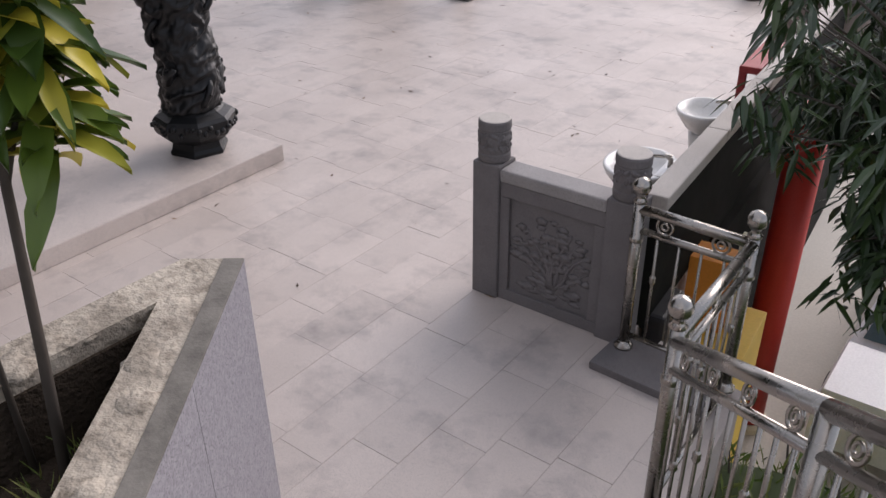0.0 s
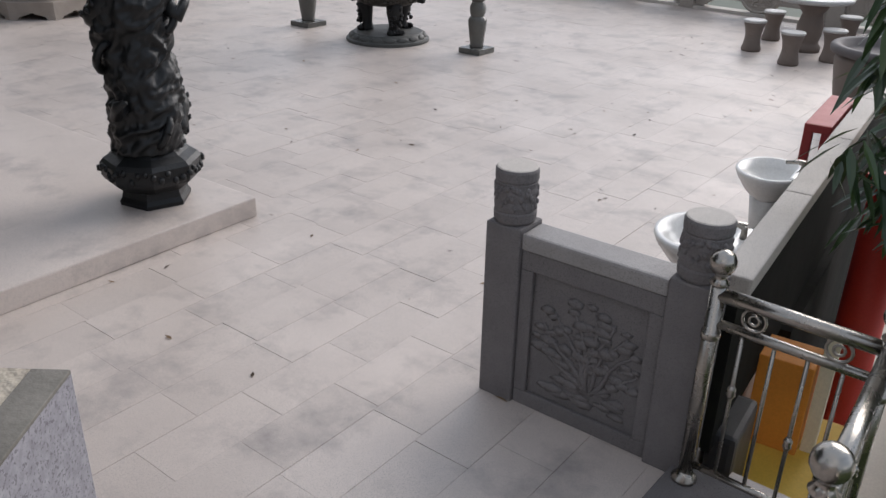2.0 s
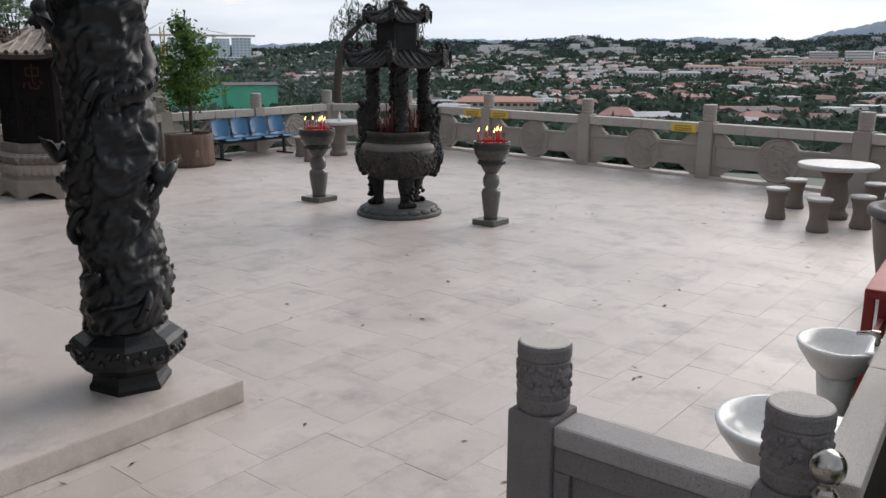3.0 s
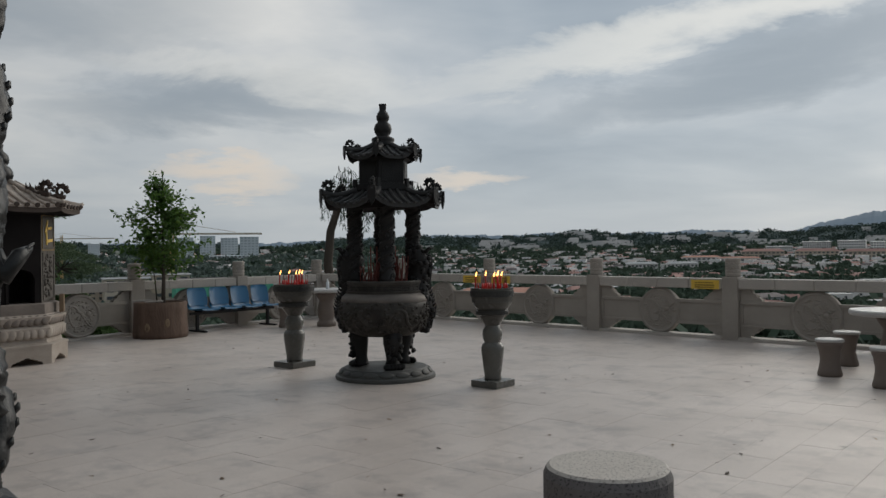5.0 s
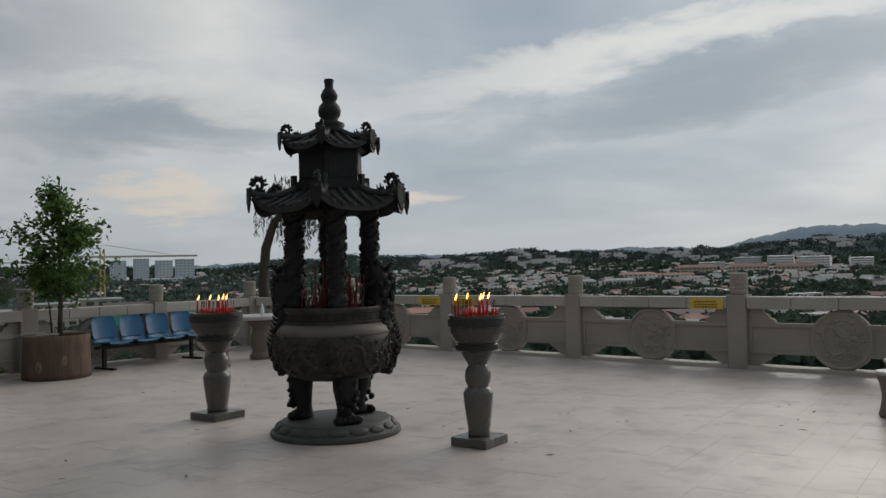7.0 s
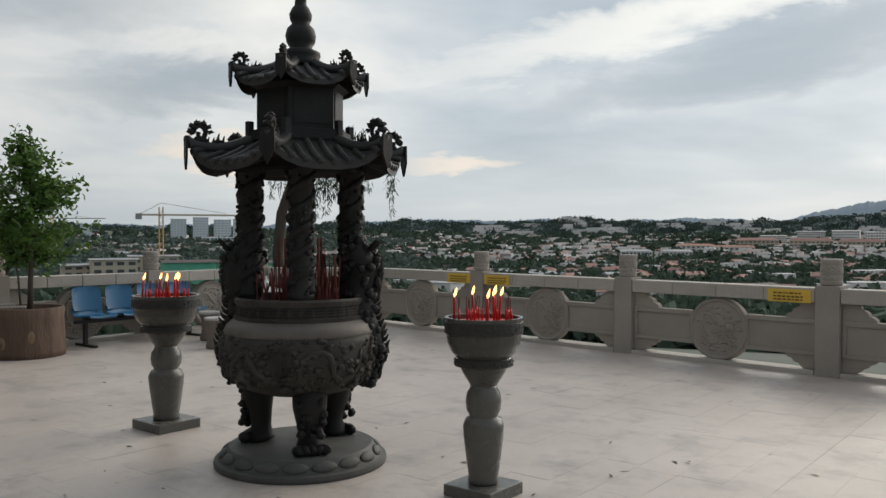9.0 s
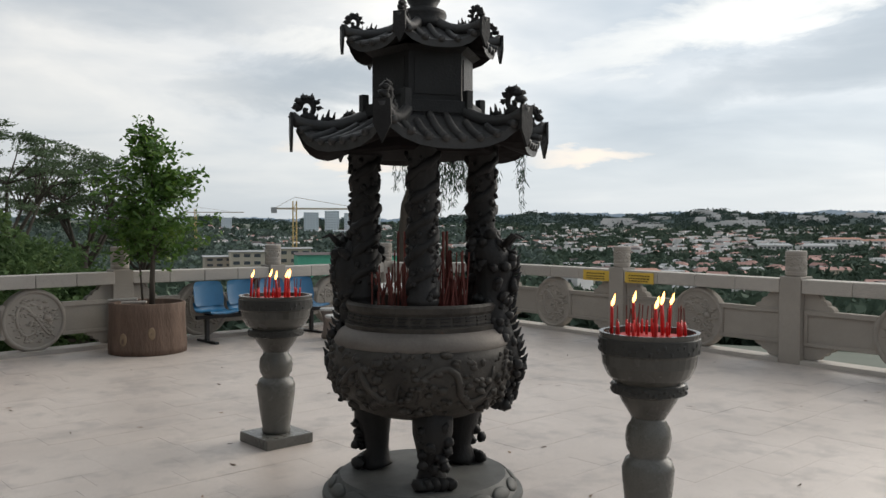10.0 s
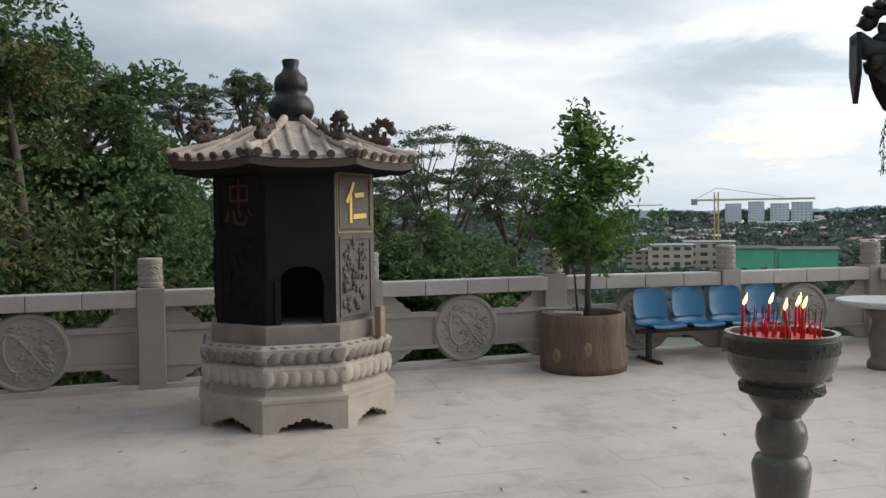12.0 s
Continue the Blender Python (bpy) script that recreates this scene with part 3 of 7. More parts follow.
def build_planter():
    z1 = 1.64
    tip, cut = Vector((-1.655, 1.868)), Vector((-1.8, 1.74))
    right, left = Vector((1.08, -1.12)), Vector((-1.62, -1.1))
    t = thing("planter", Matrix.Identity(4), "tall wedge-shaped granite planter with a weathered cement rim", "planter", kind="structure")
    outer = [tip, cut, left, right]
    rd, ld = (right - tip).normalized(), (left - cut).normalized()
    rn, ln = Vector((-rd.y, rd.x)) * -1, Vector((-ld.y, ld.x))
    wr, wl = 0.2, 0.15

    def meet(p, d, q, e):
        k = ((q.x - p.x) * e.y - (q.y - p.y) * e.x) / (d.x * e.y - d.y * e.x)
        return p + d * k
    itip = meet(tip + rn * wr, rd, cut + ln * wl, ld)
    iright, ileft = right + rn * wr, left + ln * wl
    # right face in granite slabs with thin joints
    length = (right - tip).length
    a = math.atan2(rd.y, rd.x)
    m = Matrix.Translation((tip.x, tip.y, 0)) @ Matrix.Rotation(a, 4, "Z")
    x = 0.0
    while x < length - 0.1:
        x1 = min(x + 0.62, length)
        part("face_slab", box(bmesh.new(), x + 0.0015, x1 - 0.0015, -0.028, 0.003, 0.0, z1 - 0.004, 0.001, m), PLANTER_FACE, t)
        x = x1
    bm = bmesh.new()
    for quad in ((tip, itip, iright, right), (cut, left, ileft, itip), (tip, cut, itip)):
        prism(bm, [(p.x, p.y) for p in quad], 0.0, z1)
    rim = part("rim", bm, PLANTER_RIM, t, "cement rim stained black and cream")
    part("edge_strip", box(bmesh.new(), 0.004, length, -0.062, 0.0045, z1 - 0.003, z1 + 0.005, 0.002, m), PLANTER_EDGE, t, "blackened granite edge")
    # thin soil-coloured sheets darken the inner faces below the rim
    for p, q in ((itip, iright), (itip, ileft)):
        mm, d = along2(p, q)
        part("inner_lining", box(bmesh.new(), 0.02, d, -0.012, 0.012, 1.2, z1 - 0.06 , 0.0, mm), SOIL, t, "black inner face")
    part("soil", prism(bmesh.new(), [(p.x, p.y) for p in (itip, ileft, iright)], 0.0, 1.34), SOIL, t)
    # lumpy cement along the rim's top
    bm = bmesh.new()
    rng = random.Random(4)
    for p, q, w in ((itip, iright, 0.07), (itip, ileft, 0.05)):
        for k in range(26):
            c = p.lerp(q, k / 26)
            out = -rn if q is iright else -ln
            c = c + out * (w + rng.uniform(-0.02, 0.02))
            blob(bm, (c.x, c.y, z1 - 0.012), rng.uniform(0.05, 0.08), 0.5, 2, (1, 1, 0.28), 3)
    part("cement_crust", bm, PLANTER_RIM, t, smooth=True)
    pts = []
    rng = np.random.default_rng(3)
    for _ in range(700):
        u, v = rng.uniform(0.12, 1, 2)
        p = itip + (iright - itip) * u * v + (ileft - itip) * u * (1 - v)
        pts.append((p.x, p.y, 1.33))
    g = leaves("grass_tuft", pts, 0.1, GRASS, None, 0.09, -1.0, 5)
    tagged(g, "sparse green grass in planter soil", "grass", kind="stuff")
    d = leaves("dry_leaf_litter", [(-1.25, 0.75, 1.36), (-1.33, 0.9, 1.37), (-1.18, 0.62, 1.36), (-1.42, 0.98, 1.37), (-1.05, 0.35, 1.36), (-1.3, 0.55, 1.37), (-1.4, 0.7, 1.37)], 0.13, LEAF_DRY, None, 0.5, 0, 8)
    tagged(d, "dry brown fallen leaves on planter soil", "leaf litter", kind="stuff")


build_planter()


def build_croton():
    base = Vector((-1.455, 1.12, 1.34))
    t = thing("croton_shrub", Matrix.Translation(base), "croton shrub with yellow and green leaves growing in the planter", "shrub")
    tops = [Vector((0.08, 0.17, 1.14)), Vector((-0.05, 0.08, 1.24)), Vector((0.06, 0.11, 1.4)), Vector((-0.1, -0.02, 1.47))]
    fork = tops[2] * 0.62 + Vector((-0.02, 0, 0))
    part("stem", tube(bmesh.new(), [(0, 0, -0.02), tops[2] * 0.3 + Vector((-0.03, 0.01, 0)), fork, tops[2]], [0.017, 0.015, 0.012, 0.007], 8), BRANCH, t, smooth=True)
    part("stem", tube(bmesh.new(), [(-0.13, -0.03, -0.02), tops[3] * 0.4 + Vector((-0.1, -0.02, 0)), tops[3]], [0.011, 0.009, 0.006], 8), BRANCH, t, smooth=True)
    for p in tops[:2]:
        part("twig", tube(bmesh.new(), [fork, fork.lerp(p, 0.6) + Vector((0, 0, 0.03)), p], [0.009, 0.007, 0.005], 6), BRANCH, t, smooth=True)
    rng = np.random.default_rng(6)
    bm = bmesh.new()
    for p in tops:
        for k in range(85):
            o = p + Vector((0, 0, rng.uniform(-0.22, 0.18)))
            a, el = rng.uniform(0, 2 * math.pi), rng.uniform(-0.6, 0.7)
            d = Vector((math.cos(a) * math.cos(el), math.sin(a) * math.cos(el), math.sin(el)))
            s = d.cross(Vector((0, 0, 1))).normalized()
            u = s.cross(d)
            ln, w = rng.uniform(0.11, 0.22), rng.uniform(0.02, 0.038)
            prev = None
            for j, (q, ww) in enumerate(((0.0, 0.25), (0.3, 0.9), (0.6, 1.0), (0.85, 0.55), (1.0, 0.05))):
                c = o + d * ln * q - Vector((0, 0, 1)) * ln * 0.35 * q * q
                row = [bm.verts.new(c + s * w * ww + u * 0.012), bm.verts.new(c), bm.verts.new(c - s * w * ww + u * 0.012)]
                if prev:
                    bm.faces.new((prev[0], prev[1], row[1], row[0]))
                    bm.faces.new((prev[1], prev[2], row[2], row[1]))
                prev = row
    part("foliage", bm, LEAF_CROTON, t, "broad glossy leaves, yellow at the tips", True)


build_croton()

# ---- balustrades ----


def dragon_relief(bm, r, y, lean=0.0, seed=1, amp=1.0):
    """A coiled beast carved on a round or square field, in the x-z plane, facing -y."""
    rng = random.Random(seed)
    pts = []
    for k in range(34):
        w = lean + 4.7 * k / 33
        pts.append((r * 0.68 * math.sin(1.35 * w + 0.3), y, r * 0.6 * math.cos(2.15 * w + 0.5)))
    tube(bm, pts, [r * (0.03 + 0.035 * math.sin(math.pi * (k + 3) / 38)) for k in range(34)], 6)
    for k in range(2, 32, 3):
        d = Vector(pts[k]) - Vector((0, y, 0))
        d.normalize()
        e = Vector(pts[k]) + d * r * 0.2 + Vector((0, 0, rng.uniform(-0.1, 0.1) * r))
        tube(bm, [pts[k], tuple((Vector(pts[k]) + e) / 2), tuple(e)], [r * 0.06, r * 0.045, r * 0.012], 5)
    blob(bm, pts[0], r * 0.15, 0.6, 2, (1.2, 0.5, 0.9), 3)
    for _ in range(90):
        a, q = rng.uniform(0, 6.28), r * math.sqrt(rng.uniform(0, 0.85))
        blob(bm, (q * math.cos(a), y, q * math.sin(a)), r * rng.uniform(0.035, 0.095), 0.7, 1, (1.6, 0.4 * amp, 0.7), 4)
    for _ in range(9):
        a, q, w = rng.uniform(0, 6.28), r * rng.uniform(0.3, 0.75), r * rng.uniform(0.07, 0.12)
        tube(bm, [(q * math.cos(a) + w * math.cos(u) * (1 - u / 9), y, q * math.sin(a) + w * math.sin(u) * (1 - u / 9)) for u in [0.7 * k for k in range(9)]], r * 0.03, 5)


def scallop(l0, z0, l1, z1, k=3):
    """A stepped cloud outline from (l0, z0) to (l1, z1)."""
    out = []
    for i in range(k):
        a, b = i / k, (i + 1) / k
        xa, za, xb, zb = l0 + (l1 - l0) * a, z0 + (z1 - z0) * a, l0 + (l1 - l0) * b, z0 + (z1 - z0) * b
        for j in range(5):
            q = j / 5 * math.pi / 2
            out.append((xa + (xb - xa) * (1 - math.cos(q)), za + (zb - za) * math.sin(q)))
    out.append((l1, z1))
    return out


UPRIGHT = Matrix.Rotation(radians(90), 4, "X")


def build_bay(length, seed):
    """One balustrade bay between two posts: coping, pierced panel, medallion and kerb."""
    l = length / 2
    t = thing("balustrade_bay", Matrix.Identity(4), "grey granite balustrade bay with a round dragon medallion", "balustrade", "balustrade bays round the terrace")
    n = 4
    for i in range(n):
        x0, x1 = -l + 2 * l * i / n, -l + 2 * l * (i + 1) / n
        part("coping_stone", box(bmesh.new(), x0 + 0.003, x1 - 0.003, -0.125, 0.125, 0.835, 1.0, 0.012), COPING, t)
    for s in (-1, 1):
        x0, x1 = sorted((s * l, s * 0.34))
        p = part("panel", box(bmesh.new(), x0, x1, -0.045, 0.045, 0.22, 0.64, 0.006), FENCE, t)
        bm = bmesh.new()
        for a, b, c, d in ((x0, x1, 0.585, 0.64), (x0, x1, 0.22, 0.265), (x0, x0 + 0.05, 0.266, 0.584), (x1 - 0.05, x1, 0.266, 0.584)):
            box(bm, a + 0.002, b - 0.002, -0.068, -0.047, c, d, 0.004)
        part("panel_frame", bm, FENCE, p)
        for z0, z1 in ((0.64, 0.833), (0.22, 0.062)):
            edge = scallop(s * (l - 0.36), z0, s * (l - 0.12), z1)
            poly = [(s * l, z0)] + edge + [(s * l, z1)]
            bm = prism(bmesh.new(), poly, -0.05, 0.05, UPRIGHT)
            bmesh.ops.recalc_face_normals(bm, faces=bm.faces)
            part("cloud_bracket", bm, FENCE, t)
    md = part("medallion", lathe(bmesh.new(), [(0.30, -0.06), (0.385, -0.06), (0.395, -0.045), (0.395, 0.045), (0.385, 0.06), (0.30, 0.06)], 36, Matrix.Translation((0, 0, 0.43)) @ UPRIGHT), FENCE, t)
    bm = lathe(bmesh.new(), [(0.335, 0.05), (0.345, 0.078), (0.365, 0.084), (0.385, 0.075), (0.39, 0.05)], 36, Matrix.Translation((0, 0, 0.43)) @ UPRIGHT, False)
    part("medallion_rim", bm, FENCE, md, smooth=True)
    bm = bmesh.new()
    dragon_relief(bm, 0.31, -0.06, 0.4, seed, 2.4)
    bmesh.ops.translate(bm, vec=(0, 0, 0.43), verts=bm.verts)
    tagged(part("medallion_carving", bm, FENCE, md, smooth=True), kind="stuff")
    part("kerb", box(bmesh.new(), -l, l, -0.14, 0.14, -0.012, 0.055, 0.008), COPING, t)
    return t


def build_post(name, w, r, zsq, ztop, mat, label, group):
    t = thing(name, Matrix.Identity(4), label, "balustrade post", group)
    part("shaft", box(bmesh.new(), -w / 2, w / 2, -w / 2, w / 2, -0.012, zsq, 0.012), mat, t)
    prof = [(r * 0.86, zsq - 0.004), (r * 0.98, zsq + 0.015), (r, zsq + 0.05), (r * 0.95, zsq + 0.06)]
    k = 7
    for i in range(k):
        z = zsq + 0.065 + (ztop - zsq - 0.13) * i / (k - 1)
        prof.append((r * (0.97 + 0.03 * math.sin(i * 2.1)), z))
    prof += [(r * 0.94, ztop - 0.06), (r, ztop - 0.05), (r, ztop - 0.012), (r * 0.95, ztop)]
    c = part("cylinder_cap", lathe(bmesh.new(), prof, 28), mat, t, smooth=False)
    # a paler disc paints the sky's light onto the cap
    part("cap_top", lathe(bmesh.new(), [(r * 0.95, ztop), (r * 0.9, ztop + 0.004)], 28), COPING, c, "top disc paler with painted sky light")
    bm = bmesh.new()
    rng = random.Random(3)
    for i in range(70):
        a, z = i * 2.4, zsq + 0.08 + (ztop - zsq - 0.16) * rng.random()
        blob(bm, (r * 0.93 * math.cos(a), r * 0.93 * math.sin(a), z), 0.013, 0.6, 1, (1, 1, 1.5))
    tagged(part("cap_carving", bm, mat, c, smooth=True), kind="stuff")
    return t


def along(p, q, at=0.5):
    d = Vector((q[0] - p[0], q[1] - p[1], 0))
    return Matrix.Translation((p[0] + d.x * at, p[1] + d.y * at, 0)) @ Matrix.Rotation(math.atan2(d.y, d.x), 4, "Z"), d.length


def build_fences():
    post = build_post("balustrade_post", 0.27, 0.122, 1.03, 1.33, FENCE, "square granite post with a carved cylindrical cap", "posts of the terrace balustrade")
    first = True
    bays = {}
    for line in (LEFT_POSTS, FAR_POSTS):
        for i, p in enumerate(line):
            q = line[i + 1] if i + 1 < len(line) else line[i - 1]
            m, _ = along(p, q, 0.0)
            if first:
                post.matrix_basis, first = m, False
            else:
                copy_thing(post, m)
    spans = list(zip(LEFT_POSTS, LEFT_POSTS[1:])) + [(LEFT_POSTS[-1], FAR_POSTS[0])] + list(zip(FAR_POSTS, FAR_POSTS[1:]))
    for k, (p, q) in enumerate(spans):
        # carved faces look inwards
        m, d = along(p, q)
        inward = Matrix.Rotation(math.pi, 4, "Z") if (m.to_3x3() @ Vector((0, -1, 0))).dot(Vector((-9, 8, 0)) - m.translation) < 0 else Matrix.Identity(4)
        key = round(d - 0.27, 1)
        if key not in bays:
            bays[key] = build_bay(d - 0.27, 3)
            bays[key].matrix_basis = m @ inward
        else:
            copy_thing(bays[key], m @ inward)


build_fences()


def build_sign(p, q, at, w=0.5):
    m, d = along(p, q, at)
    m = m @ Matrix.Translation((0, -0.135, 0.9))
    t = thing("warning_sign", m, "yellow warning sign tied on the balustrade coping", "sign", "yellow signs on the balustrade")
    part("board", box(bmesh.new(), -w / 2, w / 2, -0.006, 0.004, -0.075, 0.075, 0.002), YELLOW, t)
    rng = random.Random(int(at * 100))
    for z in (0.03, -0.01, -0.045):
        x = -w * 0.36
        while x < w * 0.3:
            b = rng.uniform(0.02, 0.05)
            part("line_of_writing", box(bmesh.new(), x, x + b, -0.0095, -0.0065, z - 0.009, z + 0.009), SIGNINK, t)
            x += b + 0.014


build_sign(FAR_POSTS[2], FAR_POSTS[3], 0.84)
build_sign(FAR_POSTS[0], FAR_POSTS[1], 0.86)
build_sign(FAR_POSTS[1], FAR_POSTS[2], 0.16)


def build_near_panel():
    post = build_post("carved_newel_post", 0.19, 0.1, 0.93, 1.19, CARVED, "dark grey granite newel post with a cylindrical cap", "posts of the carved panel")
    p, q = (-2.565, 4.235), (-1.675, 4.33)
    m, d = along(p, q, 0.0)
    post.matrix_basis = m
    copy_thing(post, along(p, q, 1.0)[0])
    m, d = along(p, q)
    l = d / 2 - 0.095
    t = thing("carved_stone_panel", m, "dark granite panel carved with flowers between two posts", "stone panel")
    body = part("panel_body", box(bmesh.new(), -l, l, -0.05, 0.05, -0.012, 0.83, 0.006), CARVED, t)
    bm = bmesh.new()
    for a, b, c, e in ((-l, l, 0.735, 0.83), (-l, l, 0.0, 0.08), (-l, -l + 0.07, 0.081, 0.734), (l - 0.07, l, 0.081, 0.734)):
        box(bm, a + 0.002, b - 0.002, -0.075, -0.052, c, e, 0.006)
    part("panel_frame", bm, CARVED, body)
    bm = bmesh.new()
    rng = random.Random(12)
    # a spray of stems, leaves and blossoms in low relief
    for s in range(9):
        a = radians(25 + s * 16)
        pts = [(0.02 + math.cos(a) * 0.3 * k / 5 + 0.03 * math.sin(k + s), -0.052, 0.2 + math.sin(a) * 0.42 * k / 5) for k in range(6)]
        tube(bm, pts, [0.014, 0.014, 0.012, 0.011, 0.009, 0.006], 6)
        for k in (2, 3, 4, 5):
            x, _, z = pts[k]
            for j in range(2):
                blob(bm, (x + rng.uniform(-0.05, 0.05), -0.052, z + rng.uniform(-0.04, 0.04)), rng.uniform(0.02, 0.04), 0.6, 1, (1.3, 0.4, 0.8), 3)
    for k in range(16):
        blob(bm, (rng.uniform(-0.25, 0.25), -0.051, rng.uniform(0.13, 0.22)), rng.uniform(0.03, 0.05), 0.5, 1, (1.5, 0.35, 0.6), 3)
    tagged(part("flower_carving", bm, CARVED, body, smooth=True), kind="stuff")
    # coping coloured lighter than the panel, as the sky brightens it
    part("panel_coping", box(bmesh.new(), -l, l, -0.085, 0.085, 0.832, 0.912, 0.014), CARVED_SKYLIT, t, "rounded top stone")


build_near_panel()


def build_east_wall():
    m, d = along(EAST0, EAST1)
    t = thing("wall_east", m, "low terrace wall with a pale flat stone coping", "wall", kind="structure")
    # body and outer face carry the trees' shade in their colour
    part("wall_body", box(bmesh.new(), -d / 2 + 0.13, d / 2 - 0.2, 0.0, 0.08, -0.012, 0.81), WALLSHADE, t)
    part("outer_face", box(bmesh.new(), -d / 2 + 1.5, d / 2, -0.06, 0.04, LOW, -0.02), WALLSHADE, t)
    n = 10
    for i in range(n):
        x0 = -d / 2 + 0.12 + (d - 0.32) * i / n
        part("coping_stone", box(bmesh.new(), x0 + 0.002, x0 + (d - 0.32) / n - 0.002, -0.04, 0.1, 0.812, 0.9, 0.012), COPING, t)


build_east_wall()

# ---- stainless railing ----


def ball(bm, c, r):
    start = len(bm.verts)
    bmesh.ops.create_uvsphere(bm, u_segments=16, v_segments=10, radius=r)
    bm.verts.ensure_lookup_table()
    for v in bm.verts[start:]:
        v.co += Vector(c)
    return bm


def rail_post(p, z0, z1, with_ball=True):
    t = thing("railing_post", Matrix.Translation((p[0], p[1], z0)), "stainless steel railing post with a ball finial" if with_ball else "plain stainless steel railing post", "railing post", "stainless railing posts")
    h = z1 - z0
    part("tube", tube(bmesh.new(), [(0, 0, 0), (0, 0, h - 0.11 if with_ball else h)], 0.031, 16), STEEL, t, smooth=True)
    part("foot_flange", lathe(bmesh.new(), [(0.055, 0), (0.055, 0.012), (0.036, 0.03), (0.033, 0.045)], 16), STEEL, t, smooth=True)
    if with_ball:
        part("collar", lathe(bmesh.new(), [(0.034, h - 0.125), (0.04, h - 0.115), (0.025, h - 0.1), (0.022, h - 0.08), (0.036, h - 0.072)], 16), STEEL, t, smooth=True)
        part("ball", ball(bmesh.new(), (0, 0, h - 0.03), 0.052), STEEL, t, smooth=True)
        part("cuff", lathe(bmesh.new(), [(0.032, h * 0.66), (0.038, h * 0.665), (0.038, h * 0.69), (0.032, h * 0.695)], 16, None, False), STEEL, t, smooth=True)


def rail_run(a, b, za, zb, top=1.0, second=0.86, low=0.09, gap=0.115):
    """Rails and bars from foot a (height za) to foot b (height zb)."""
    A, B = Vector((*a, za)), Vector((*b, zb))
    d = (B - A).length
    t = thing("railing_section", Matrix.Identity(4), "stainless steel railing section with ring ornaments and thin bars", "railing", "stainless railing sections")
    up = Vector((0, 0, 1))
    part("top_rail", tube(bmesh.new(), [A + up * top, B + up * top], 0.029, 14), STEEL, t, smooth=True)
    part("second_rail", tube(bmesh.new(), [A + up * second, B + up * second], 0.02, 12), STEEL, t, smooth=True)
    part("bottom_rail", tube(bmesh.new(), [A + up * low, B + up * low], 0.016, 12), STEEL, t, smooth=True)
    n = max(2, round(d / gap))
    for i in range(1, n):
        p = A.lerp(B, i / n)
        bar = part("bar", tube(bmesh.new(), [p + up * low, p + up * second], 0.0085, 8), STEEL, t, smooth=True)
        if i % 2 == 0:
            k = low + (second - low) * (0.42 if i % 4 else 0.6)
            part("bead", lathe(bmesh.new(), [(0.009, k - 0.03), (0.018, k - 0.012), (0.014, k), (0.018, k + 0.012), (0.009, k + 0.03)], 10, Matrix.Translation(p)), STEEL, bar, smooth=True)
    m = max(2, round(d / 0.32))
    dirn = (B - A).normalized()
    for i in range(m):
        c = A.lerp(B, (i + 0.5) / m) + up * (top + second) / 2
        ring = [c + 0.045 * (math.cos(q) * dirn + math.sin(q) * up) for q in [2 * math.pi * k / 18 for k in range(19)]]
        r = part("ring", tube(bmesh.new(), ring, 0.007, 6, False), STEEL, t, smooth=True)
        part("ring_heart", tube(bmesh.new(), [c + 0.02 * (math.cos(q) * dirn + math.sin(q) * up) for q in [2 * math.pi * k / 12 for k in range(13)]], 0.006, 6, False), STEEL, r, smooth=True)


NEAR_P, FAR_P, MID_P = (-0.784, 3.214), (-0.928, 4.243), (-1.541, 4.204)


def build_railings():
    tagged(part("railing_kerb", box(bmesh.new(), -0.08, 0.62, -0.25, 0.1, -0.01, 0.05, 0.006, along(MID_P, FAR_P, 0.0)[0]), CARVED), "thin granite kerb under the railing", "kerb", kind="structure")
    rail_post(NEAR_P, 0.0, 1.195)
    rail_post(MID_P, 0.05, 1.113)
    rail_post(FAR_P, 0.05, 1.113)
    rail_run(NEAR_P, FAR_P, 0.02, -0.05)
    rail_run(FAR_P, MID_P, 0.05, 0.05, top=0.9, second=0.775)
    s = Vector((NEAR_P[0], NEAR_P[1], 0))
    last, zl = s, 0.0
    for k in range(1, 4):
        p = s + STAIR_V * 1.15 * k
        z = 1.15 * k * 0.17 / 0.3
        rail_run(tuple(last.xy), tuple(p.xy), zl, z)
        rail_post(tuple(p.xy), z - 0.12, z + 1.0, False)
        last, zl = p, z


build_railings()

# ---- roofs ----


